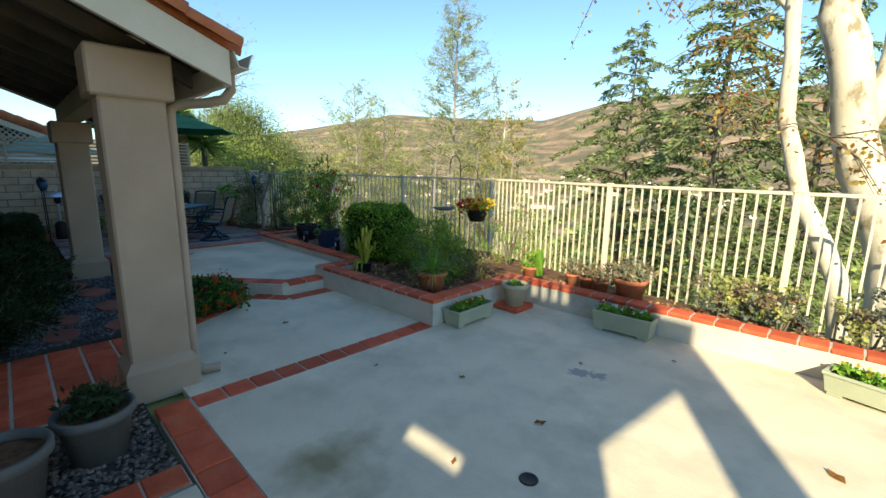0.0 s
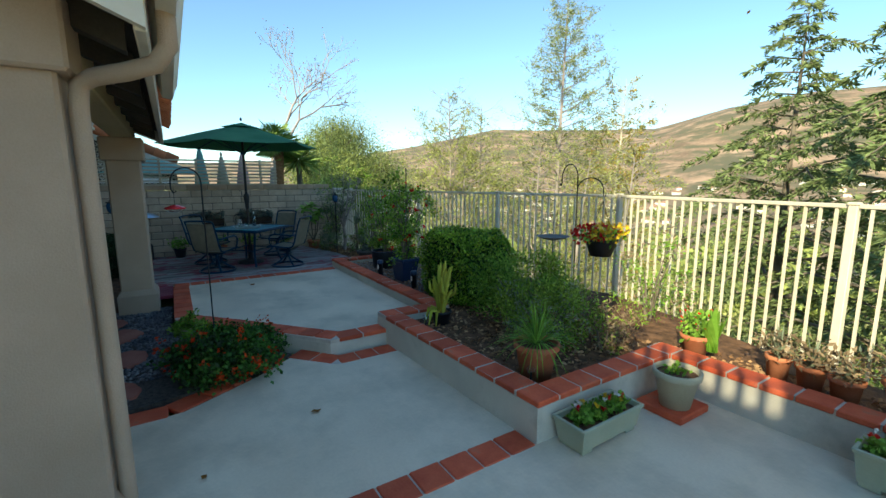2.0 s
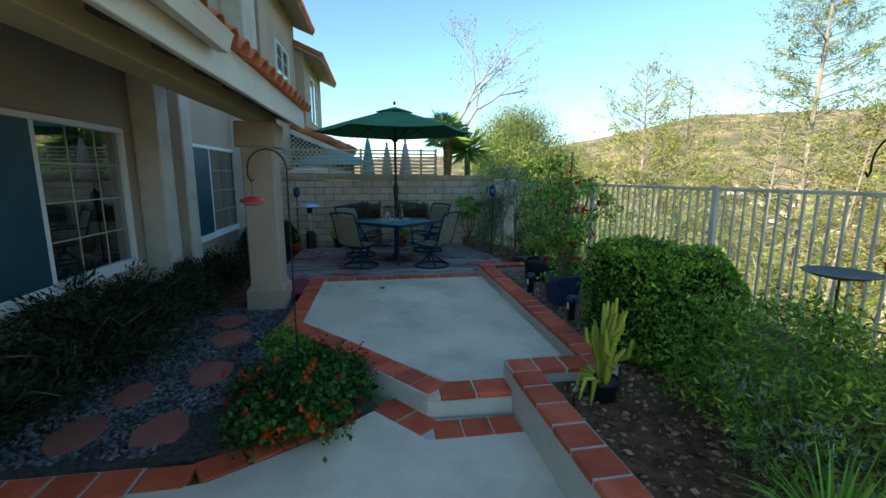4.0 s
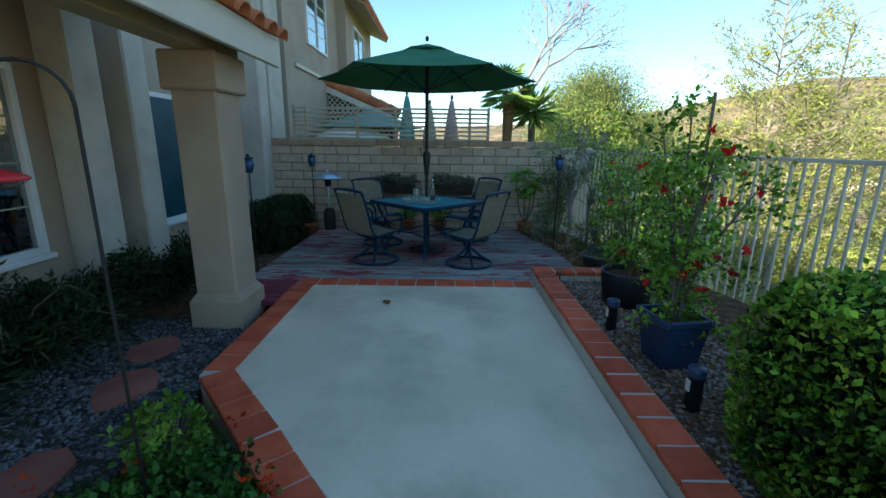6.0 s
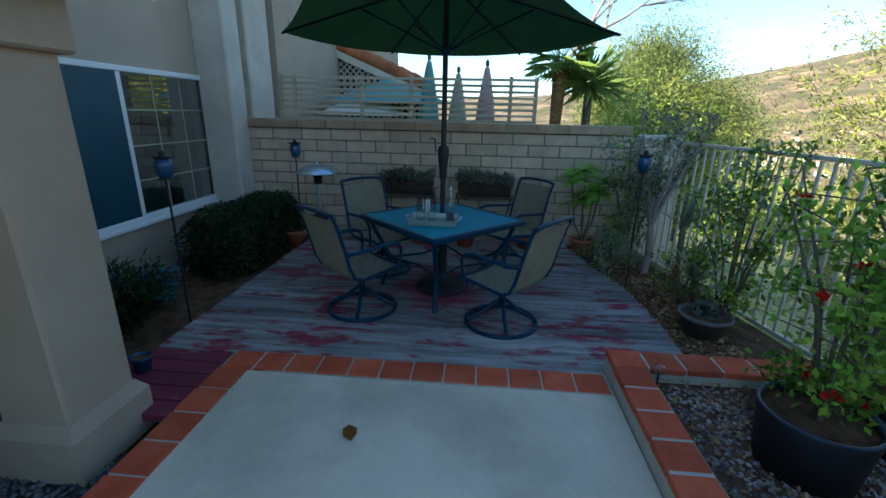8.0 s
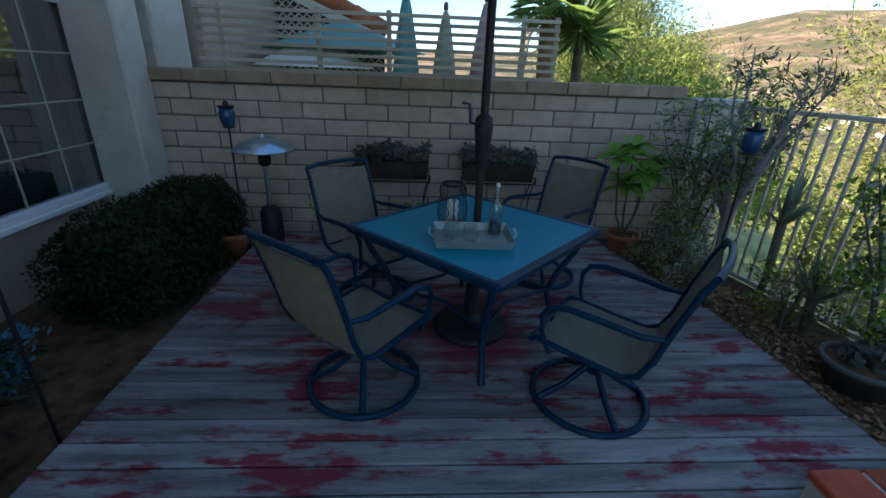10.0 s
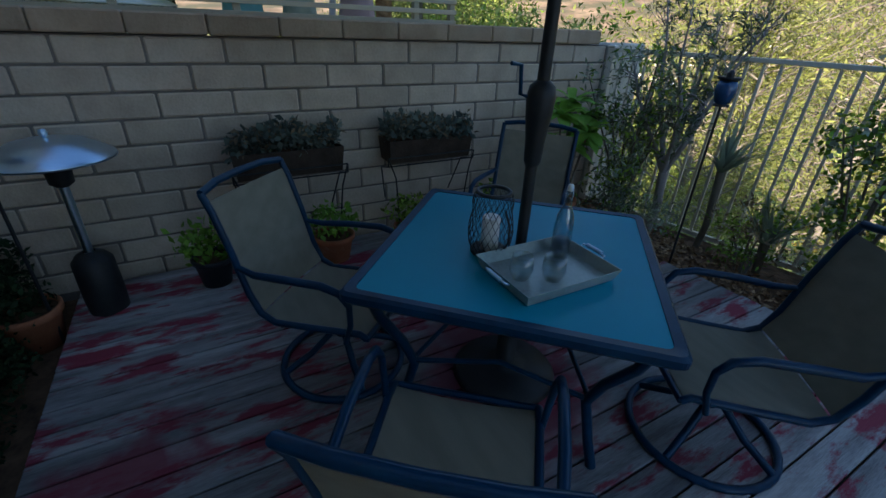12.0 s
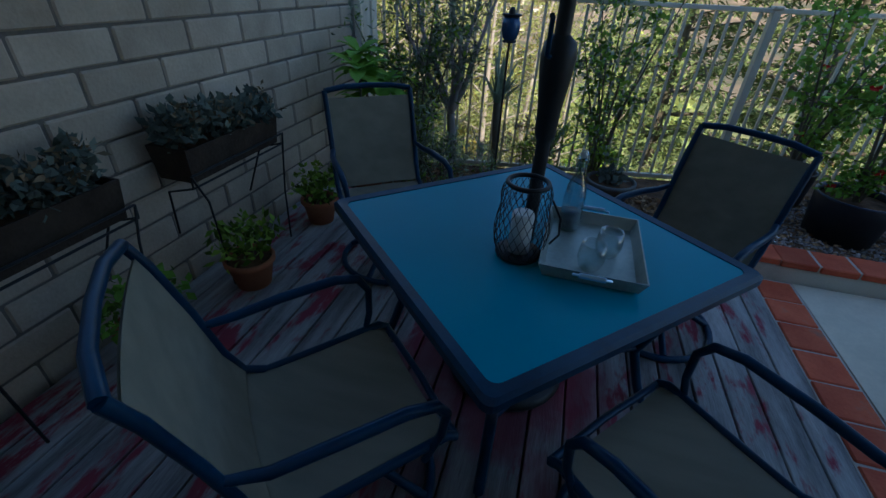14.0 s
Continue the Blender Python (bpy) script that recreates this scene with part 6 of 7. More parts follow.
for a, rad, z0, z1 in ((164, 0.17, 1.68, 1.62), (43, 0.145, 1.54, 1.49)):
    ca, sa = math.cos(radians(a)), math.sin(radians(a))
    arc = [(ca * rad * (1 - math.cos(t)), sa * rad * (1 - math.cos(t)), z0 + rad * math.sin(t)) for t in [k * math.pi / 12 for k in range(13)]]
    end = [(ca * rad * 2.0, sa * rad * 2.0, z1), (ca * rad * 2.1, sa * rad * 2.1, z1 - 0.03), (ca * rad * 2.22, sa * rad * 2.22, z1 + 0.0)]
    part("arm", Geo().tube([(0, 0, z0 - 0.25)] + arc + end, 0.007, 7), BLACK_IRON, dc)
bk = thing("hanging_basket", pose(-4.655, 5.542, 0.92) @ Matrix.Scale(1.35, 4), "black hanging basket of red and yellow flowers", "flower basket")
part("bowl", Geo().lathe([(0.0, 0.0), (0.09, 0.0), (0.14, 0.14), (0.145, 0.15), (0.13, 0.15), (0.0, 0.13)], 20), BLACKPOT, bk)
part("hanger", Geo().tube([(0.12, 0, 0.15), (0, 0, 0.48)], 0.003, 4).tube([(-0.07, 0.1, 0.15), (0, 0, 0.48)], 0.003, 4).tube([(-0.07, -0.1, 0.15), (0, 0, 0.48)], 0.003, 4), BLACK_IRON, bk)
part("foliage", leaf_mesh("foliage", LIGHTLEAF, ball_points(260, (0, 0, 0.17), (0.2, 0.2, 0.08), 0.3), 0.045, 0.7), None, bk)
part("red_bloom", leaf_mesh("red_bloom", REDPETAL, ball_points(230, (-0.05, -0.02, 0.19), (0.19, 0.2, 0.09), 0.8), 0.036, 0.9), None, bk)
part("yellow_bloom", leaf_mesh("yellow_bloom", YELLOWPETAL, ball_points(170, (0.08, 0.0, 0.21), (0.15, 0.18, 0.08), 0.8), 0.036, 0.9), None, bk)
bb = thing("bird_bath", pose(-5.08, 5.18, 0.12), "shallow grey dish bird bath on a thin stake", "bird bath")
part("stake", Geo().rod((0, 0, -0.1), (0, 0, 0.98), 0.008, None, 6), BLACK_IRON, bb)
part("dish", Geo().lathe([(0.0, 0.965), (0.06, 0.97), (0.15, 0.99), (0.20, 1.01), (0.205, 1.016), (0.19, 1.012), (0.14, 0.998), (0.0, 0.985)], 28), GREYPOT, bb)


def path_light(x, y, z):
    root = thing("path_light", pose(x, y, z), "small solar path light on a black stake", "garden light", "path lights")
    part("stake", Geo().rod((0, 0, -0.05), (0, 0, 0.10), 0.008, None, 6), BLACK_IRON, root)
    part("globe", Geo().lathe([(0.012, 0.09), (0.03, 0.10), (0.038, 0.125), (0.03, 0.15), (0.0, 0.162)], 16), CLEAR, root, "clear glass globe")


path_light(-3.74, 3.57, 0.2)
path_light(-9.35, 4.12, 0.2)
path_light(-5.32, 3.52, 0.2)
for x, y in ((-7.0, 4.28), (-8.10, 4.22)):
    root = thing("bollard_light", pose(x, y, 0.2), "squat black and blue garden bollard light", "garden light", "bollard lights")
    part("post", Geo().lathe([(0.0, 0.0), (0.045, 0.0), (0.042, 0.20), (0.05, 0.205), (0.05, 0.22), (0.0, 0.22)], 14), BLACKPOT, root)
    part("lens", Geo().cbox(-0.02, 0.02, -0.047, -0.038, 0.12, 0.19, 0.003), WAX, root, "pale lens")
    part("cap", Geo().lathe([(0.05, 0.22), (0.052, 0.25), (0.047, 0.268), (0.0, 0.272)], 18), BLUEPOT, root)

# ---- next door, beyond the block wall ----
sf = thing("slat_fence", pose(-13.5, 0, 0), "pale horizontal slat fence behind the block wall", "fence")
for y in (-0.12, 0.10, 1.10, 1.85, 3.30, 3.66):
    part("post", Geo().cbox(-0.03, 0.03, y - 0.025, y + 0.025, -0.1, 2.37, 0.004), SLATWOOD, sf)
for k in range(8):
    z = 2.325 - k * 0.082
    part("slat", Geo().cbox(0.032, 0.05, -0.16, 3.69, z - 0.018, z + 0.018, 0.003), SLATWOOD, sf)


def closed_umbrella(x, y, h, mat, label):
    root = thing("closed_umbrella", pose(x, y, 0), label, "umbrella")
    part("pole", Geo().rod((0, 0, -0.1), (0, 0, h + 0.08), 0.02, None, 8), TRIM, root)
    g = Geo()
    n = 16
    v, q = [], []
    prof = [(0.03, h), (0.06, h - 0.15), (0.11, h - 0.5), (0.15, h - 0.9), (0.13, h - 1.1)]
    for r, z in prof:
        v += [(r * (1 + 0.22 * (k % 2)) * math.cos(k * math.tau / n), r * (1 + 0.22 * (k % 2)) * math.sin(k * math.tau / n), z) for k in range(n)]
    q = [(i * n + k, i * n + (k + 1) % n, (i + 1) * n + (k + 1) % n, (i + 1) * n + k)[::-1] for i in range(len(prof) - 1) for k in range(n)]
    part("canopy", g.add(v, q, True), mat, root)
    part("finial", Geo().lathe([(0.0, h + 0.12), (0.03, h + 0.09), (0.03, h + 0.03), (0.0, h)], 10), BARK, root)


closed_umbrella(-14.40, 2.00, 2.66, TEALCLOTH, "closed teal patio umbrella next door")
closed_umbrella(-14.33, 2.49, 2.47, SAGEPLASTIC, "closed sage-green patio umbrella next door")
closed_umbrella(-14.03, 2.95, 2.54, PINKCLOTH, "closed faded pink patio umbrella next door")


def open_umbrella(x, y, z, r, mat, label):
    root = thing("neighbour_umbrella", pose(x, y, 0), label, "umbrella")
    part("pole", Geo().rod((0, 0, -0.1), (0, 0, z + 0.4), 0.02, None, 8), TRIM, root)
    v = [(0, 0, z + 0.45)] + [(r * math.cos(k * math.tau / 8), r * math.sin(k * math.tau / 8), z) for k in range(8)] + [(0, 0, z + 0.43)] + [(r * math.cos(k * math.tau / 8), r * math.sin(k * math.tau / 8), z - 0.012) for k in range(8)]
    part("canopy", Geo().add(v, [(0, 1 + k, 1 + (k + 1) % 8) for k in range(8)] + [(9, 10 + (k + 1) % 8, 10 + k) for k in range(8)] + [(1 + k, 10 + k, 10 + (k + 1) % 8, 1 + (k + 1) % 8) for k in range(8)]), mat, root)


open_umbrella(-16.0, 0.95, 2.05, 1.3, TEALCLOTH, "open pale teal umbrella next door")
open_umbrella(-15.4, 0.6, 1.80, 0.9, HOUSEWHITE, "open white umbrella next door")


def neighbour_house():
    root = thing("neighbour_house", pose(0, 0, 0), "two-storey tan stucco house next door with tile roofs", "house")
    w1 = part("wall", Geo().box(-18.6, -14.05, -6.0, -0.42, -0.1, 6.6), SIDING, root)
    w2 = part("wall", Geo().box(-23.0, -18.6, -6.0, -0.15, -0.1, 5.8), SIDING, root)
    part("string_course", Geo().cbox(-18.3, -14.6, -0.42, -0.36, 3.25, 3.33, 0.01), TRIM, w1)
    def upper_window(x0, x1, y, z0, z1):
        wn_ = part("window", Geo().box(x0, x1, y, y + 0.02, z0, z1), PANE, root)
        part("window_back", Geo().box(x0, x1, y - 0.002 + 0.004, y + 0.006, z0, z1), CURTAIN, wn_)
        g = Geo()
        for a, b, c, d in ((x0 - 0.05, x1 + 0.05, z0 - 0.05, z0), (x0 - 0.05, x1 + 0.05, z1, z1 + 0.05), (x0 - 0.05, x0, z0, z1), (x1, x1 + 0.05, z0, z1), ((x0 + x1) / 2 - 0.02, (x0 + x1) / 2 + 0.02, z0, z1)):
            g.box(a, b, y, y + 0.05, c, d)
        for k in range(1, 4):
            zz = z0 + (z1 - z0) * k / 4
            g.box(x0, x1, y + 0.021, y + 0.03, zz - 0.012, zz + 0.012)
        part("window_frame", g, VINYL, wn_)
    upper_window(-17.2, -15.6, -0.42, 3.95, 5.3)
    upper_window(-21.2, -19.6, -0.15, 3.7, 5.2)
    g = Geo()
    def slab(x0, x1, ya, yb, za, zb):
        g.add([(x0, ya, za), (x1, ya, za), (x1, yb, zb), (x0, yb, zb), (x0, ya, za + 0.14), (x1, ya, za + 0.14), (x1, yb, zb + 0.14), (x0, yb, zb + 0.14)],
              [(0, 3, 2, 1), (4, 5, 6, 7), (0, 1, 5, 4), (2, 3, 7, 6), (1, 2, 6, 5), (0, 4, 7, 3)])
    slab(-23.4, -18.4, 0.45, -3.0, 5.55, 7.0)
    slab(-18.7, -13.8, 0.2, -3.0, 6.35, 7.6)
    roof = part("roof", g, SIDING, root, "tan eaves under an orange clay tile roof")
    g = Geo()
    for i in range(20):
        x = -23.2 + i * 0.25
        g.tube([(x, 0.50, 5.66), (x, -2.9, 7.1)], 0.10, 7)
    for i in range(20):
        x = -18.6 + i * 0.25
        g.tube([(x, 0.25, 6.46), (x, -2.9, 7.7)], 0.10, 7)
    part("roof_tiles", g, TILE, roof)
    # low tile-capped stair wall with lattice
    g = Geo()
    for k in range(7):
        a, b = k / 7, (k + 1.12) / 7
        g.tube([(-17.2, -0.42 + 1.95 * a, 3.30 - 0.82 * a), (-17.2, -0.42 + 1.95 * b, 3.30 - 0.82 * b)], [0.15, 0.125], 12)
    part("ridge_tiles", g, TILE, root, "sloping row of orange ridge tiles")
    part("ridge_fascia", Geo().add([(x, y, z) for x in (-17.16, -17.06) for y, z in ((-0.42, 3.00), (-0.42, 3.16), (1.5, 2.36), (1.5, 2.20))],
                                   [(0, 1, 2, 3), (7, 6, 5, 4), (0, 4, 5, 1), (1, 5, 6, 2), (2, 6, 7, 3), (3, 7, 4, 0)]), TRIM, root, "cream sloping fascia board")
    # solid sheet in the dark soffit colour, in place of the opening's shade
    part("lattice_shade_sheet", Geo().add([(x, y, z) for x in (-17.22, -17.16) for y, z in ((-0.42, 1.6), (-0.42, 3.06), (1.5, 2.26), (1.5, 1.6))],
                                      [(0, 1, 2, 3), (7, 6, 5, 4), (0, 4, 5, 1), (1, 5, 6, 2), (2, 6, 7, 3), (3, 7, 4, 0)]), SOFFIT, root, "dark sheet painting the shade of the opening behind the lattice")
    g = Geo()
    for k in range(26):
        c = -1.9 + k * 0.14
        for sgn in (1, -1):
            ys = [y for y in [-0.40 + i * 0.02 for i in range(94)] if 1.62 < (2.1 + sgn * (y - 0.5 - c)) < 3.03 - 0.42 * (y + 0.42)]
            if len(ys) > 3:
                g.rod((-17.13 + sgn * 0.012, ys[0], 2.1 + sgn * (ys[0] - 0.5 - c)), (-17.13 + sgn * 0.012, ys[-1], 2.1 + sgn * (ys[-1] - 0.5 - c)), 0.016, None, 4)
    part("lattice", g, TRIM, root, "cream diamond lattice")


neighbour_house()


# ---- trees ----
def conifer(name, x, y, z0, h, r, seed, label, mat=CONIFER, droop=0.25, bare=0.12, dens=1.0):
    """Tapered trunk with whorls of drooping limbs clothed in needle sprays."""
    rr = random.Random(seed)
    root = thing(name, pose(x, y, z0), label, "tree")
    g = Geo()
    bend = (rr.uniform(-0.2, 0.2), rr.uniform(-0.2, 0.2))
    g.tube([(bend[0] * t * t, bend[1] * t * t, h * t - 0.4) for t in (0, 0.25, 0.5, 0.75, 1.0)], [h * 0.016, h * 0.013, h * 0.009, h * 0.005, 0.01], 8)
    pos, dirs = [], []
    n = int(h * 6)
    for i in range(n):
        t = bare + (1 - bare) * (i / n) ** 0.9
        L = r * (1 - t) ** 0.75 * rr.uniform(0.45, 1.15) + 0.15
        a = i * 2.399 + rr.uniform(-0.4, 0.4)
        d = Vector((math.cos(a), math.sin(a), 0))
        base = Vector((bend[0] * t * t, bend[1] * t * t, h * t))
        mid = base + d * L * 0.5 + Vector((0, 0, L * 0.12))
        tip = base + d * L + Vector((0, 0, -L * droop))
        g.tube([base, mid, tip], [0.012 + L * 0.012, 0.008 + L * 0.006, 0.004], 5)
        m = int((14 + L * 46) * dens)
        for k in range(m):
            u = rr.uniform(0.15, 1.0)
            c = base.lerp(mid, u * 2) if u < 0.5 else mid.lerp(tip, u * 2 - 1)
            side = Vector((-d.y, d.x, 0)) * rr.uniform(-1, 1) * L * 0.24 * (1.1 - u)
            pos.append(c + side + Vector((0, 0, rr.uniform(-0.10, 0.03))))
            dirs.append(d * 0.6 + side.normalized() * 0.5 + Vector((0, 0, -0.35)) if side.length > 0 else d)
    part("trunk", g, BARK, root)
    part("crown", leaf_mesh("crown", mat, np.array([tuple(p) for p in pos]), 0.24, 0.24, 0, np.array([tuple(q) for q in dirs]), 0.35), None, root)
    return root


def broadleaf(name, x, y, z0, h, spread, seed, label, mats, leaves, size, bark=BARK, levels=4, fork=0.35, thick=0.02, lean=(0, 0), leaf_aspect=0.5, scatter=0.35, up=0.55):
    """A branching tree: limbs split several times, leaves gather on the last twigs."""
    rr = random.Random(seed)
    root = thing(name, pose(x, y, z0), label, "tree")
    g = Geo()
    tips = []

    def grow(p, d, L, r, lev):
        e = p + d * L
        mid = p + d * L * 0.5 + Vector((rr.uniform(-1, 1), rr.uniform(-1, 1), 0)) * L * 0.06
        g.tube([p, mid, e], [r, r * 0.85, r * 0.68], 8 if lev > 2 else 5, False)
        if lev <= 2:
            tips.append(mid)
        if lev == 0:
            tips.append(e)
            return
        for k in range(3 if rr.random() < 0.55 else 2):
            nd = (d + Vector((rr.uniform(-1, 1), rr.uniform(-1, 1), rr.uniform(-0.35, up))) * spread).normalized()
            grow(e, nd, L * rr.uniform(0.58, 0.85), r * 0.64, lev - 1)
    d0 = Vector((lean[0], lean[1], 1)).normalized()
    grow(Vector((0, 0, -0.4)), d0, h * fork + 0.4, h * thick, levels)
    part("trunk", g, bark, root)
    tips = np.array([tuple(t) for t in tips])
    for mat, share in mats:
        n = int(leaves * share)
        if n:
            part("crown", leaf_mesh("crown", mat, tips[RNG.integers(0, len(tips), n)] + RNG.normal(size=(n, 3)) * scatter, size, leaf_aspect, -0.2), None, root)
    return root


def at_az(az, r, ox=0.0, oy=0.0):
    x, y = ox - r * math.cos(radians(az)), oy + r * math.sin(radians(az))
    return x, y, ground_z(x, y)


def tree_at(az, r, top_el):
    x, y, z = at_az(az, r)
    return x, y, z, 1.8 + r * math.tan(radians(top_el)) - z


def airy_tree(name, az, r, top_el, spread, seed, label, mats, limbs, leaves, size, rise=0.5, start=0.15, bare_top=0.8, bark=GREYBRANCH, aspect=0.3, taper=0.6, thick=0.010):
    """A slender leader with rising limbs, each split into fine twigs; the leaves thin out towards the top."""
    rr = random.Random(seed)
    x, y, z, h = tree_at(az, r, top_el)
    root = thing(name, pose(x, y, z), label, "tree")
    g, pos, dirs = Geo(), [], []
    bx, by = rr.uniform(-0.3, 0.3), rr.uniform(-0.3, 0.3)
    spine = [Vector((bx * math.sin(t * 4), by * math.sin(t * 3), h * t)) for t in [k / 8 for k in range(9)]]
    g.tube([spine[0] - Vector((0, 0, 0.4))] + spine[1:], [h * thick * (1 - t / 8.3) + 0.006 for t in range(9)], 7)
    for i in range(limbs):
        t = start + (0.99 - start) * (i / limbs) ** 0.9
        base = spine[int(t * 8)].lerp(spine[min(8, int(t * 8) + 1)], t * 8 - int(t * 8))
        L = spread * (1 - t) ** taper * rr.uniform(0.45, 1.15) + 0.25
        a = i * 2.399 + rr.uniform(-0.6, 0.6)
        d = Vector((math.cos(a), math.sin(a), 0))
        lift = rise * rr.uniform(0.5, 1.4)
        pts = [base, base + d * L * 0.5 + Vector((0, 0, L * lift * 0.35)), base + d * L + Vector((0, 0, L * lift))]
        g.tube(pts, [0.008 + L * 0.008, 0.006 + L * 0.004, 0.003], 5, False)
        keep = 1.0 if t < bare_top else max(0.12, 1 - (t - bare_top) / (1 - bare_top))
        for j in range(int(6 + L * 5)):
            u = rr.uniform(0.15, 1.0)
            c = pts[0].lerp(pts[1], u * 2) if u < 0.5 else pts[1].lerp(pts[2], u * 2 - 1)
            tw = (d * rr.uniform(0.1, 1.0) + Vector((-d.y, d.x, 0)) * rr.uniform(-1, 1) + Vector((0, 0, rr.uniform(-0.3, 0.8)))) * (0.22 + L * 0.16)
            g.tube([c, c + tw], [0.005, 0.002], 3, False)
            if rr.random() < keep:
                for k in range(4):
                    pos.append(tuple(c + tw * rr.uniform(0.1, 1.05)))
                    dirs.append(tuple(tw.normalized()))
    part("trunk", g, bark, root)
    pos, dirs = np.array(pos), np.array(dirs)
    for mat, share in mats:
        k = RNG.integers(0, len(pos), int(leaves * share))
        part("crown", leaf_mesh("crown", mat, pos[k] + RNG.normal(size=(len(k), 3)) * 0.07, size, aspect, 0, dirs[k], 0.7), None, root)


airy_tree("pine_tree", 46.8, 21, 19.6, 4.6, 3, "slender sunlit yellow-green pine on the slope", [(STRAWLEAF, 0.35), (WILLOW, 0.25), (CONIFER, 0.4)], 150, 38000, 0.12, 0.35, 0.12, 0.9, GREYBRANCH, 0.22, 0.75)
airy_tree("feathery_tree", 34.0, 17.5, 9.6, 2.3, 12, "feathery yellow-green tree with bare top twigs", [(STRAWLEAF, 0.7), (WILLOW, 0.3)], 80, 17000, 0.11, 0.9, 0.1, 0.6, GREYBRANCH, 0.25, 0.5)
airy_tree("feathery_tree", 37.5, 18.5, 8.6, 1.8, 13, "feathery yellow-green tree with bare top twigs", [(STRAWLEAF, 0.7), (WILLOW, 0.3)], 60, 10000, 0.11, 0.9, 0.1, 0.6, GREYBRANCH, 0.25, 0.5)
airy_tree("young_tree", 53.0, 21, 10.6, 2.2, 14, "thin pale tree with sparse yellow autumn leaves", [(YELLOWLEAF, 0.5), (STRAWLEAF, 0.5)], 80, 15000, 0.11, 0.7, 0.1, 0.7, SYCBARK, 0.5, 0.5)
for az, r, el, s, seed in ((36, 17, 3.0, 1.9, 63), (44.5, 18, 3.8, 2.2, 65), (49.5, 18, 2.4, 2.0, 66), (54, 18, 3.6, 2.0, 67)):
    airy_tree("slope_willow", az, r, el, s, seed, "soft yellow-green willowy tree beyond the fence", [(STRAWLEAF, 0.8), (WILLOW, 0.2)], 40, 4200, 0.11, 0.6, 0.08, 0.95, GREYBRANCH, 0.25, 0.35, 0.014)
x, y, z, h = tree_at(68.0, 20, 16.2)
conifer("cedar_tree", x, y, z, h, 6.2, 5, "deodar cedar with drooping limbs on the slope", droop=0.12, dens=1.5)
x, y, z, h = tree_at(77, 17, 22)
conifer("cedar_tree", x, y, z, h, 6.2, 6, "tall deodar cedar with drooping limbs on the slope", droop=0.12, dens=1.6)
x, y, z, h = tree_at(86, 19, 19)
conifer("cedar_tree", x, y, z, h, 5.0, 7, "deodar cedar behind the sycamore", droop=0.15, dens=1.4)
x, y, z = -23.6, 5.6, 0.0
broadleaf("bare_tree", x, y, z, 10.0, 0.66, 15, "pale bare-branched tree with a few leaves", [(RUSTLEAF, 1.0)], 500, 0.10, GREYBRANCH, 7, 0.30, 0.013, scatter=0.2)
for x, y, h, s, rr_ in ((-33, 12.6, 8.0, 16, 0.5), (-30, 10.3, 7.2, 17, 0.5), (-36, 15.6, 6.8, 18, 0.5), (-28, 12.3, 6.0, 19, 0.5), (-26, 9.2, 5.0, 44, 0.5)):
    broadleaf("pepper_tree", x, y, min(0.0, ground_z(x, y)), h * 1.55, 0.6, s, "full feathery green tree beyond the wall", [(WILLOW, 0.3), (CONIFER, 0.7)], 22000, 0.16, levels=4, fork=0.26, scatter=0.7, leaf_aspect=0.25, up=0.3)
# sycamores by the fence
def sycamore(limbs, twigs, n, seed, label):
    """Pale limbs given as paths with radii, thin drooping twigs from given points, loose leaves along the twigs."""
    rr = random.Random(seed)
    x, y, z = limbs[0][0][0]
    root = thing("sycamore_tree", pose(x, y, z), label, "tree")
    o = Vector((x, y, z))
    for pts, r0, r1 in limbs:
        m = len(pts) - 1
        fine_pts, rad = [], []
        for k in range(m * 4 + 1):
            t = k / 4
            a, b = pts[min(int(t), m)], pts[min(int(t) + 1, m)]
            q = Vector(a).lerp(Vector(b), t - int(t)) - o
            fine_pts.append(q + Vector((rr.uniform(-1, 1), rr.uniform(-1, 1), 0)) * r0 * 0.15)
            rad.append(r0 + (r1 - r0) * t / m + rr.uniform(-0.04, 0.04) * r0)
        part("limb", Geo().tube(fine_pts, rad, 12), SYCBARK, root)
    g, pos = Geo(), []
    for c, s in twigs:
        for k in range(9):
            a = Vector(c) - o
            d = Vector((rr.uniform(-1, 1), rr.uniform(-1, 1), rr.uniform(-1.1, 0.5))) * s
            e = a + d
            mid = a.lerp(e, 0.5) + Vector((0, 0, 0.15 * s))
            g.tube([a, mid, e], [0.012, 0.007, 0.003], 5)
            for j in range(7):
                u = rr.uniform(0.2, 1.0)
                pos.append(tuple((a.lerp(mid, u * 2) if u < 0.5 else mid.lerp(e, u * 2 - 1)) + Vector((rr.uniform(-1, 1), rr.uniform(-1, 1), rr.uniform(-1, 0.3))) * 0.1))
    part("twigwork", g, BARK, root)
    pos = np.array(pos)
    pick = RNG.integers(0, len(pos), n)
    part("crown", leaf_mesh("crown", RUSTLEAF, pos[pick[: n // 2]] + RNG.normal(size=(n // 2, 3)) * 0.12, 0.058, 0.8, -0.5), None, root)
    part("crown", leaf_mesh("crown", YELLOWLEAF, pos[pick[n // 2:]] + RNG.normal(size=(n - n // 2, 3)) * 0.12, 0.058, 0.8, -0.5), None, root)


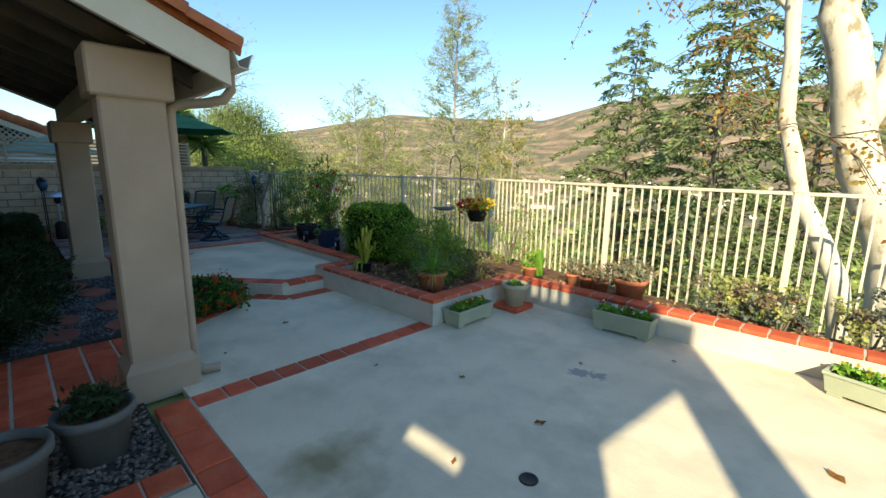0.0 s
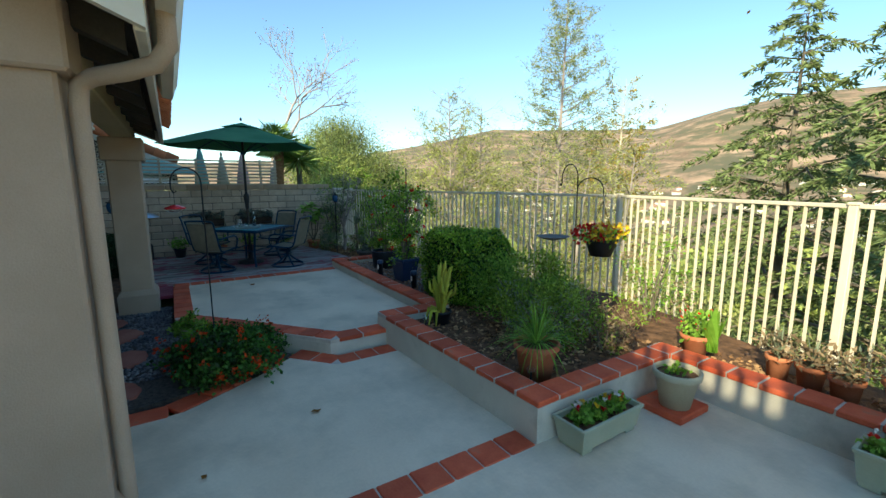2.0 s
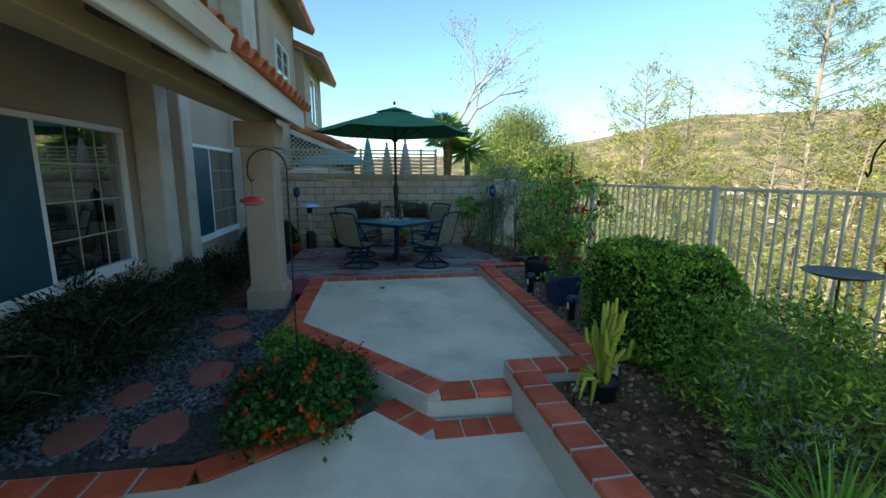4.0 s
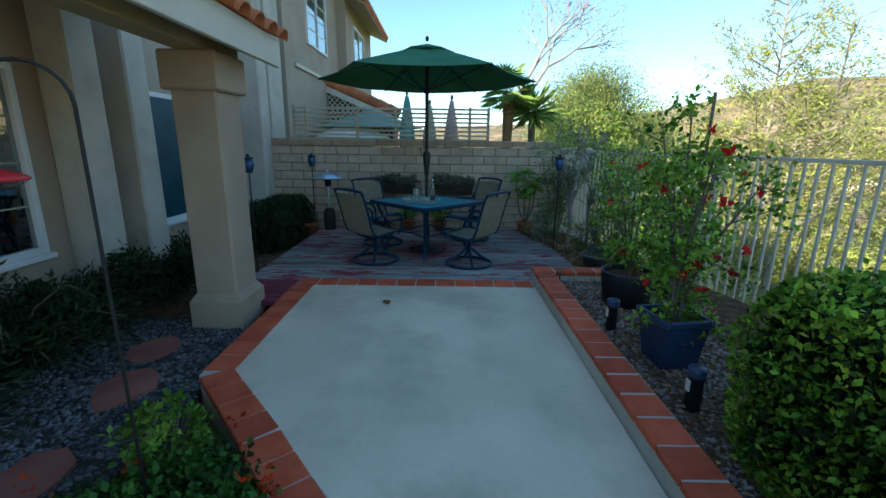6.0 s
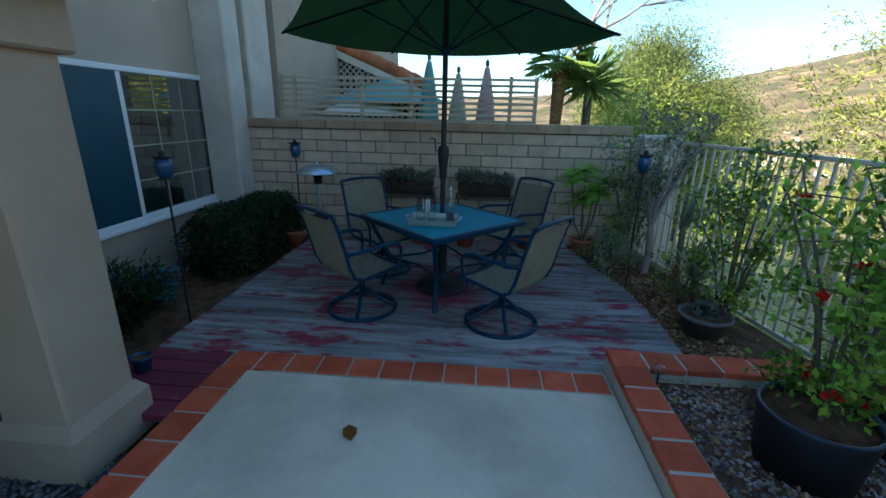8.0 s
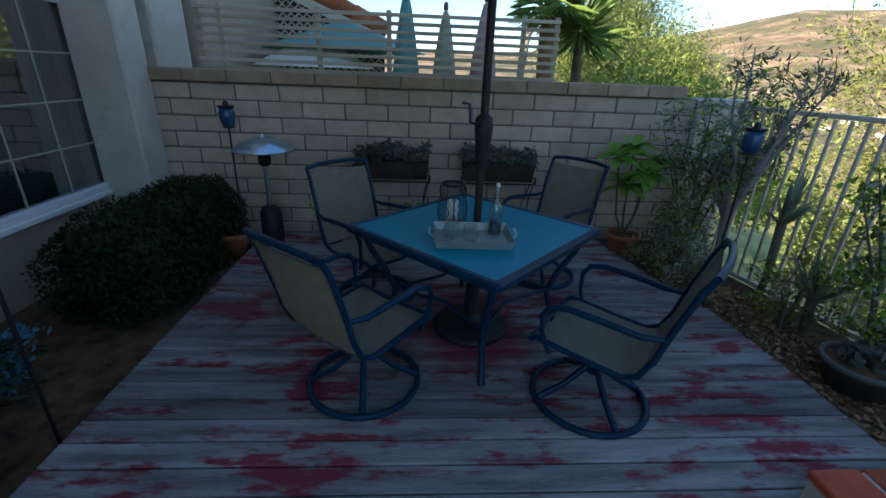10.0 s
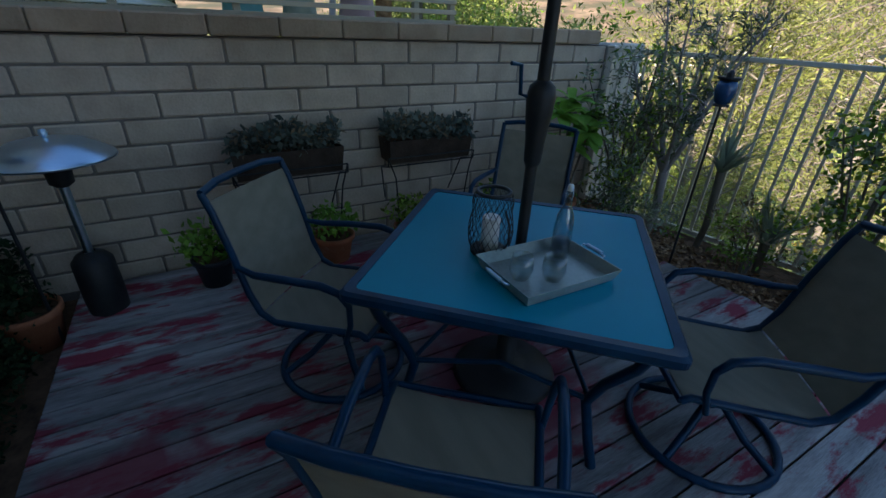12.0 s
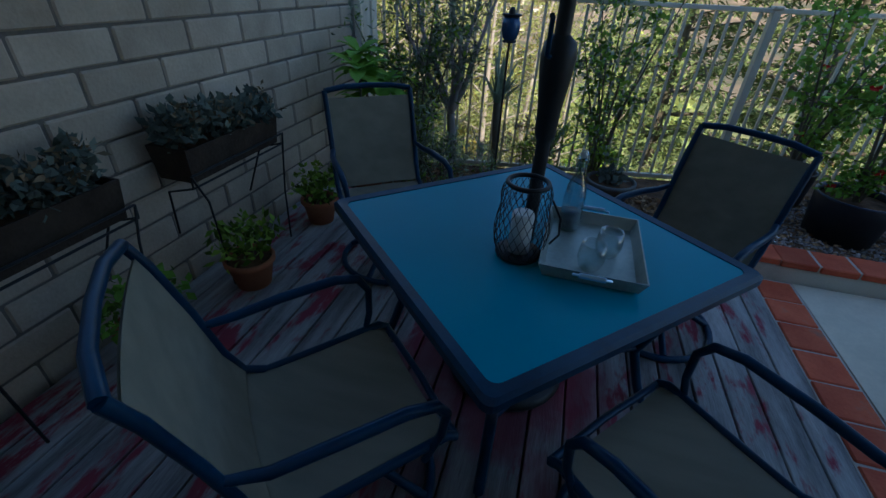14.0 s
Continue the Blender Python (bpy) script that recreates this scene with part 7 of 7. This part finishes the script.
gz = ground_z(0.45, 7.0)
sycamore([([(0.55, 7.0, gz - 0.3), (0.30, 7.0, 0.9), (-0.22, 7.0, 2.2), (-0.52, 7.0, 3.6), (-0.70, 7.1, 6.0), (-0.9, 7.2, 8.5)], 0.27, 0.13),
          ([(-0.22, 7.05, 2.0), (0.02, 7.2, 3.2), (0.0, 7.3, 5.0), (0.2, 7.4, 8.0)], 0.15, 0.08),
          ([(0.35, 7.0, 1.0), (0.42, 7.15, 2.6), (0.36, 7.3, 4.5), (0.5, 7.4, 8.0)], 0.17, 0.10)],
         [((-0.8, 7.0, 5.0), 1.6), ((0.2, 7.2, 5.5), 1.5), ((-1.6, 7.2, 5.6), 1.5), ((0.4, 7.3, 4.2), 0.8), ((-0.9, 7.4, 3.2), 0.9)], 900, 5, "pale-barked sycamore with mottled trunks by the fence")
sycamore([([(0.10, 6.5, ground_z(0.1, 6.5) - 0.3), (-0.12, 6.5, 0.6), (-0.55, 6.48, 1.5), (-0.80, 6.45, 2.4), (-0.90, 6.42, 3.8), (-1.3, 6.4, 6.0)], 0.12, 0.06),
          ([(-0.9, 6.45, 3.6), (-1.6, 6.4, 4.5), (-2.7, 6.4, 4.9), (-3.4, 6.5, 4.9)], 0.05, 0.02)],
         [((-2.9, 6.4, 4.7), 1.0), ((-1.3, 6.5, 3.4), 0.9), ((-2.0, 6.6, 4.4), 0.8), ((-1.0, 6.5, 2.6), 0.7), ((-0.4, 6.6, 2.2), 0.7)], 900, 6, "slim pale sycamore with hanging autumn leaves by the fence")
# low growth on the slope outside the fence
rr = random.Random(77)
for k in range(46):
    x = -16 + 20 * (k + rr.uniform(0, 1)) / 46
    d = rr.uniform(0.9, 9.0)
    y = float(np.interp(x, FX, FY)) + d
    s = rr.uniform(0.5, 1.0) * (0.7 + d * 0.09)
    if x < -6.5 and d < 6:
        continue
    if x < -5:
        s *= 0.55
    mats = rr.choice([[(SHRUB, 0.3), (STRAWLEAF, 0.7)], [(STRAWLEAF, 0.8), (DRYLEAF, 0.2)], [(LIGHTLEAF, 0.4), (STRAWLEAF, 0.6)], [(STRAWLEAF, 0.7), (YELLOWLEAF, 0.3)]])
    shrub("slope_bush", (x, y, ground_z(x, y) + s * 0.55), (s, s, s * 0.75), 900, 0.09, mats, "scrubby bush on the slope outside the fence", aspect=0.35, shell=0.25)
for k in range(36):
    az, r = rr.uniform(12, 95), rr.uniform(24, 75)
    x, y, z = at_az(az, r, -4, 2)
    h = rr.uniform(2.5, 5.5)
    shrub("valley_tree", (x, y, z + h * 0.55), (h * 0.5, h * 0.5, h * 0.55), 1500, 0.34, [(rr.choice([SHRUB, WILLOW, CONIFER, WILLOW]), 1.0)], "rounded tree on the lower slope", "tree", 0.5, 0.3, 4)


# palm and yucca beyond the wall
def palm(x, y, z, label):
    root = thing("palm_tree", pose(x, y, z), label, "palm")
    part("trunk", Geo().tube([(0, 0, -0.2), (0.03, 0, 1.6), (0.0, 0.02, 2.9)], [0.11, 0.13, 0.17], 12), PALMBARK, root)
    rr = random.Random(4)
    for k in range(34):
        a, el = rr.uniform(0, math.tau), rr.uniform(-0.5, 1.25)
        L = rr.uniform(0.6, 0.95)
        d = Vector((math.cos(a) * math.cos(el), math.sin(a) * math.cos(el), math.sin(el)))
        sdir = Vector((-math.sin(a), math.cos(a), 0))
        up_ = d.cross(sdir)
        g = Geo()
        c = Vector((0, 0, 2.9)) + d * L * 0.55
        for j in range(13):
            f = -1.2 + 2.4 * j / 12
            t = (d * math.cos(f) + sdir * math.sin(f)).normalized()
            e = c + t * L * 0.7 + Vector((0, 0, -0.10))
            w = sdir.cross(t).normalized() * 0.0 + (sdir * math.cos(f) - d * math.sin(f)) * 0.022
            g.add([c - w * 0.3, c + w * 0.3, c + t * L * 0.4 + w, e, c + t * L * 0.4 - w], [(0, 1, 2, 3, 4)])
        g.tube([(0, 0, 2.85), c], 0.01, 4)
        part("frond", g, YUCCALEAF, root)


palm(-17.42, 4.58, 0.12, "short fan palm with a shaggy trunk beyond the wall")
yu = thing("yucca", pose(-17.6, 5.30, 0.0), "spiky green yucca rosette beyond the wall", "yucca")
part("trunk", Geo().tube([(0, 0, -0.2), (0.02, 0.02, 1.2), (0, 0, 2.6)], [0.13, 0.11, 0.09], 10), BARK, yu)
dirs = RNG.normal(size=(260, 3))
dirs /= np.linalg.norm(dirs, axis=1)[:, None]
dirs = dirs[dirs[:, 2] > -0.75]
part("foliage", leaf_mesh("foliage", YUCCALEAF, np.array([0, 0, 2.62]) + dirs * 0.05, 0.86, 0.085, 0, dirs, 0.03), None, yu)
for c, r in (((-15.5, 5.6, 1.1), (1.2, 0.8, 1.0)), ((-14.2, 6.2, 0.9), (1.0, 0.8, 0.9)), ((-18.5, 7.0, 1.5), (1.8, 1.4, 1.4))):
    shrub("garden_bush", c, r, 4200, 0.10, [(WILLOW, 0.6), (SHRUB, 0.4)], "soft green bush beyond the wall", aspect=0.35, shell=0.4)

# ---- houses down in the valley ----
def valley_house():
    root = thing("valley_house", pose(0, 0, 0), "small pale house with a brown roof in the valley", "house", "valley houses")
    part("wall", Geo().box(-8, 8, -5, 5, -4, 5.5), HOUSEWHITE, root)
    part("roof", Geo().add([(-9, -6, 5.4), (9, -6, 5.4), (9, 6, 5.4), (-9, 6, 5.4), (-6, 0, 8.2), (6, 0, 8.2)], [(0, 1, 5, 4), (2, 3, 4, 5), (0, 4, 3), (1, 2, 5), (3, 2, 1, 0)]), HOUSEROOF, root)
    for k in range(4):
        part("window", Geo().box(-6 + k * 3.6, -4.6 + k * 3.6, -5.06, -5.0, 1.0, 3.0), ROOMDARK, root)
    return root


vh = valley_house()
first = True
for k in range(120):
    az, r = rr.uniform(22, 84), rr.uniform(270, 540)
    x, y, z = at_az(az, r, -5, 3)
    m = pose(x, y, z, 0, 0, rr.uniform(0, 360)) @ Matrix.Scale(rr.uniform(0.5, 0.85), 4)
    if first:
        vh.matrix_basis, first = m, False
    else:
        copy_thing(vh, m)


# ---- woods across the valley ----
pts = []
for k in range(520):
    az, r = rr.uniform(8, 100), 70 * (9.0 ** rr.uniform(0, 1))
    x, y, z = at_az(az, r, -5, 3)
    s = rr.uniform(1.6, 3.6) * (1 + r / 500)
    pts.append(ball_points(60, (x, y, z + s * 0.7), (s, s, s * 0.85), 0.4))
pts = np.concatenate(pts)
far_mask = RNG.uniform(size=len(pts)) < 0.5
tagged(new("far_woods", leaf_mesh("far_woods", CONIFER, pts[far_mask], 1.6, 0.7)), "scattered dark green trees across the valley", "woods", kind="stuff")
tagged(new("far_scrub", leaf_mesh("far_scrub", WILLOW, pts[~far_mask] + 2.0, 1.6, 0.7)), "scattered yellow-green trees across the valley", "woods", kind="stuff")


# ---- paver pieces: last of the large work ----
PAVER_L, PAVER_W = 0.209, 0.214


def paver_mesh(l, w, h=0.045):
    return mesh_of("paver", Geo().cbox(-l / 2, l / 2, -w / 2, w / 2, -h, 0, 0.007), BRICK)


PAVER = paver_mesh(PAVER_L, PAVER_W)


def paver_run(parent, p0, p1, z, mesh=None, pitch=0.222):
    """A row of pavers from p0 to p1, centred on that line."""
    L = math.hypot(p1[0] - p0[0], p1[1] - p0[1])
    n = max(1, round(L / pitch))
    ang = math.atan2(p1[1] - p0[1], p1[0] - p0[0])
    for i in range(n):
        k = (i + 0.5) / n
        o = new("paver", mesh or PAVER)
        o.parent = parent
        o.matrix_basis = Matrix.Translation((p0[0] + (p1[0] - p0[0]) * k, p0[1] + (p1[1] - p0[1]) * k, z + random.uniform(-0.002, 0.003))) \
            @ Matrix.Rotation(ang + random.uniform(-0.012, 0.012), 4, 'Z') @ Matrix.Diagonal((L / n / pitch, 1, 1, 1))


PT = PLANTER_Z + 0.047
bedm = structure("border_planter_mortar", Geo().prism(PLANTER, PLANTER_Z + 0.002, PT - 0.004), MORTAR, "pale mortar between red pavers", "border")
for a, b in (((-3.345, 3.37), (-5.67, 3.303)), ((-5.775, 3.20), (-5.775, 3.84)), ((-5.67, 3.945), (-9.38, 3.945)), ((-9.48, 3.84), (-9.48, 5.24)), ((-3.458, 3.475), (-3.458, 4.83)), ((-3.56, 4.94), (5.0, 5.02))):
    paver_run(planter_wall, a, b, PT)
structure("border_step_mortar", Geo().prism([(-5.66, 3.2), (-5.66, 2.56), (-6.68, 1.80), (-7.36, 1.19), (-9.5, 1.19), (-9.5, 1.39), (-7.445, 1.39), (-6.825, 1.91), (-5.875, 2.76), (-5.875, 3.2)], 0.12, 0.158),
          MORTAR, "pale mortar between red pavers", "border")
for a, b in (((-5.755, 3.2), (-5.755, 2.65)), ((-5.76, 2.66), (-6.75, 1.855)), ((-6.76, 1.85), (-7.40, 1.29)), ((-7.42, 1.29), (-9.28, 1.29))):
    paver_run(step_wall, a, b, 0.167)
low = structure("border_lower_mortar", Geo().prism([(-3.56, 0.58), (-3.36, 0.58), (-3.36, 3.262), (-3.56, 3.262)], -0.1, -0.004).prism([(-3.36, 0.57), (5, 0.57), (5, 0.808), (-3.36, 0.808)], -0.1, -0.005)
                .prism([(-2.76, -3), (-2.54, -3), (-2.54, 0.55), (-2.76, 0.55)], -0.1, -0.006)
                .prism([(-5.38, 2.54), (-5.38, 3.2), (-5.6, 3.2), (-5.64, 2.56), (-5.95, 2.35), (-5.80, 2.17)], -0.1, -0.003), MORTAR, "pale mortar between red pavers", "border")
paver_run(low, (-3.46, 0.82), (-3.46, 3.262), 0.006)
paver_run(low, (-3.56, 0.69), (4.9, 0.69), 0.006, paver_mesh(0.236, 0.225), 0.243)
paver_run(low, (-2.65, 0.55), (-2.65, -2.5), 0.006)
paver_run(low, (-5.49, 3.2), (-5.49, 2.58), 0.006)
paver_run(low, (-5.50, 2.57), (-5.90, 2.24), 0.006)
for a, b in (((-5.62, 1.72), (-5.40, 1.38)), ((-5.40, 1.38), (-5.26, 1.13)), ((-5.245, 1.12), (-5.245, 0.82))):
    paver_run(low, a, b, 0.006)
db = structure("border_deck_mortar", Geo().prism([(-9.28, 1.20), (-9.5, 1.20), (-9.5, 3.84), (-9.262, 3.84)], 0.0, 0.158), MORTAR, "pale mortar between red pavers", "border")
paver_run(db, (-9.385, 1.20), (-9.385, 3.83), 0.167)
# tiled walk under the porch
tw = structure("pavement_tiled_walk", Geo().box(-5.37, -3.87, -1.0 + 0.26, 0.815, -0.1, -0.004), MORTAR, "red paver walk with pale joints under the porch", "walk")
TW = paver_mesh(0.232, 0.225)
for i in range(-1, 5):
    for j in range(6):
        o = new("paver", TW)
        o.parent = tw
        o.matrix_basis = Matrix.Translation((-4.99 + i * 0.25, 0.69 - j * 0.245, 0.006)) @ Matrix.Rotation(random.uniform(-0.015, 0.015), 4, 'Z')
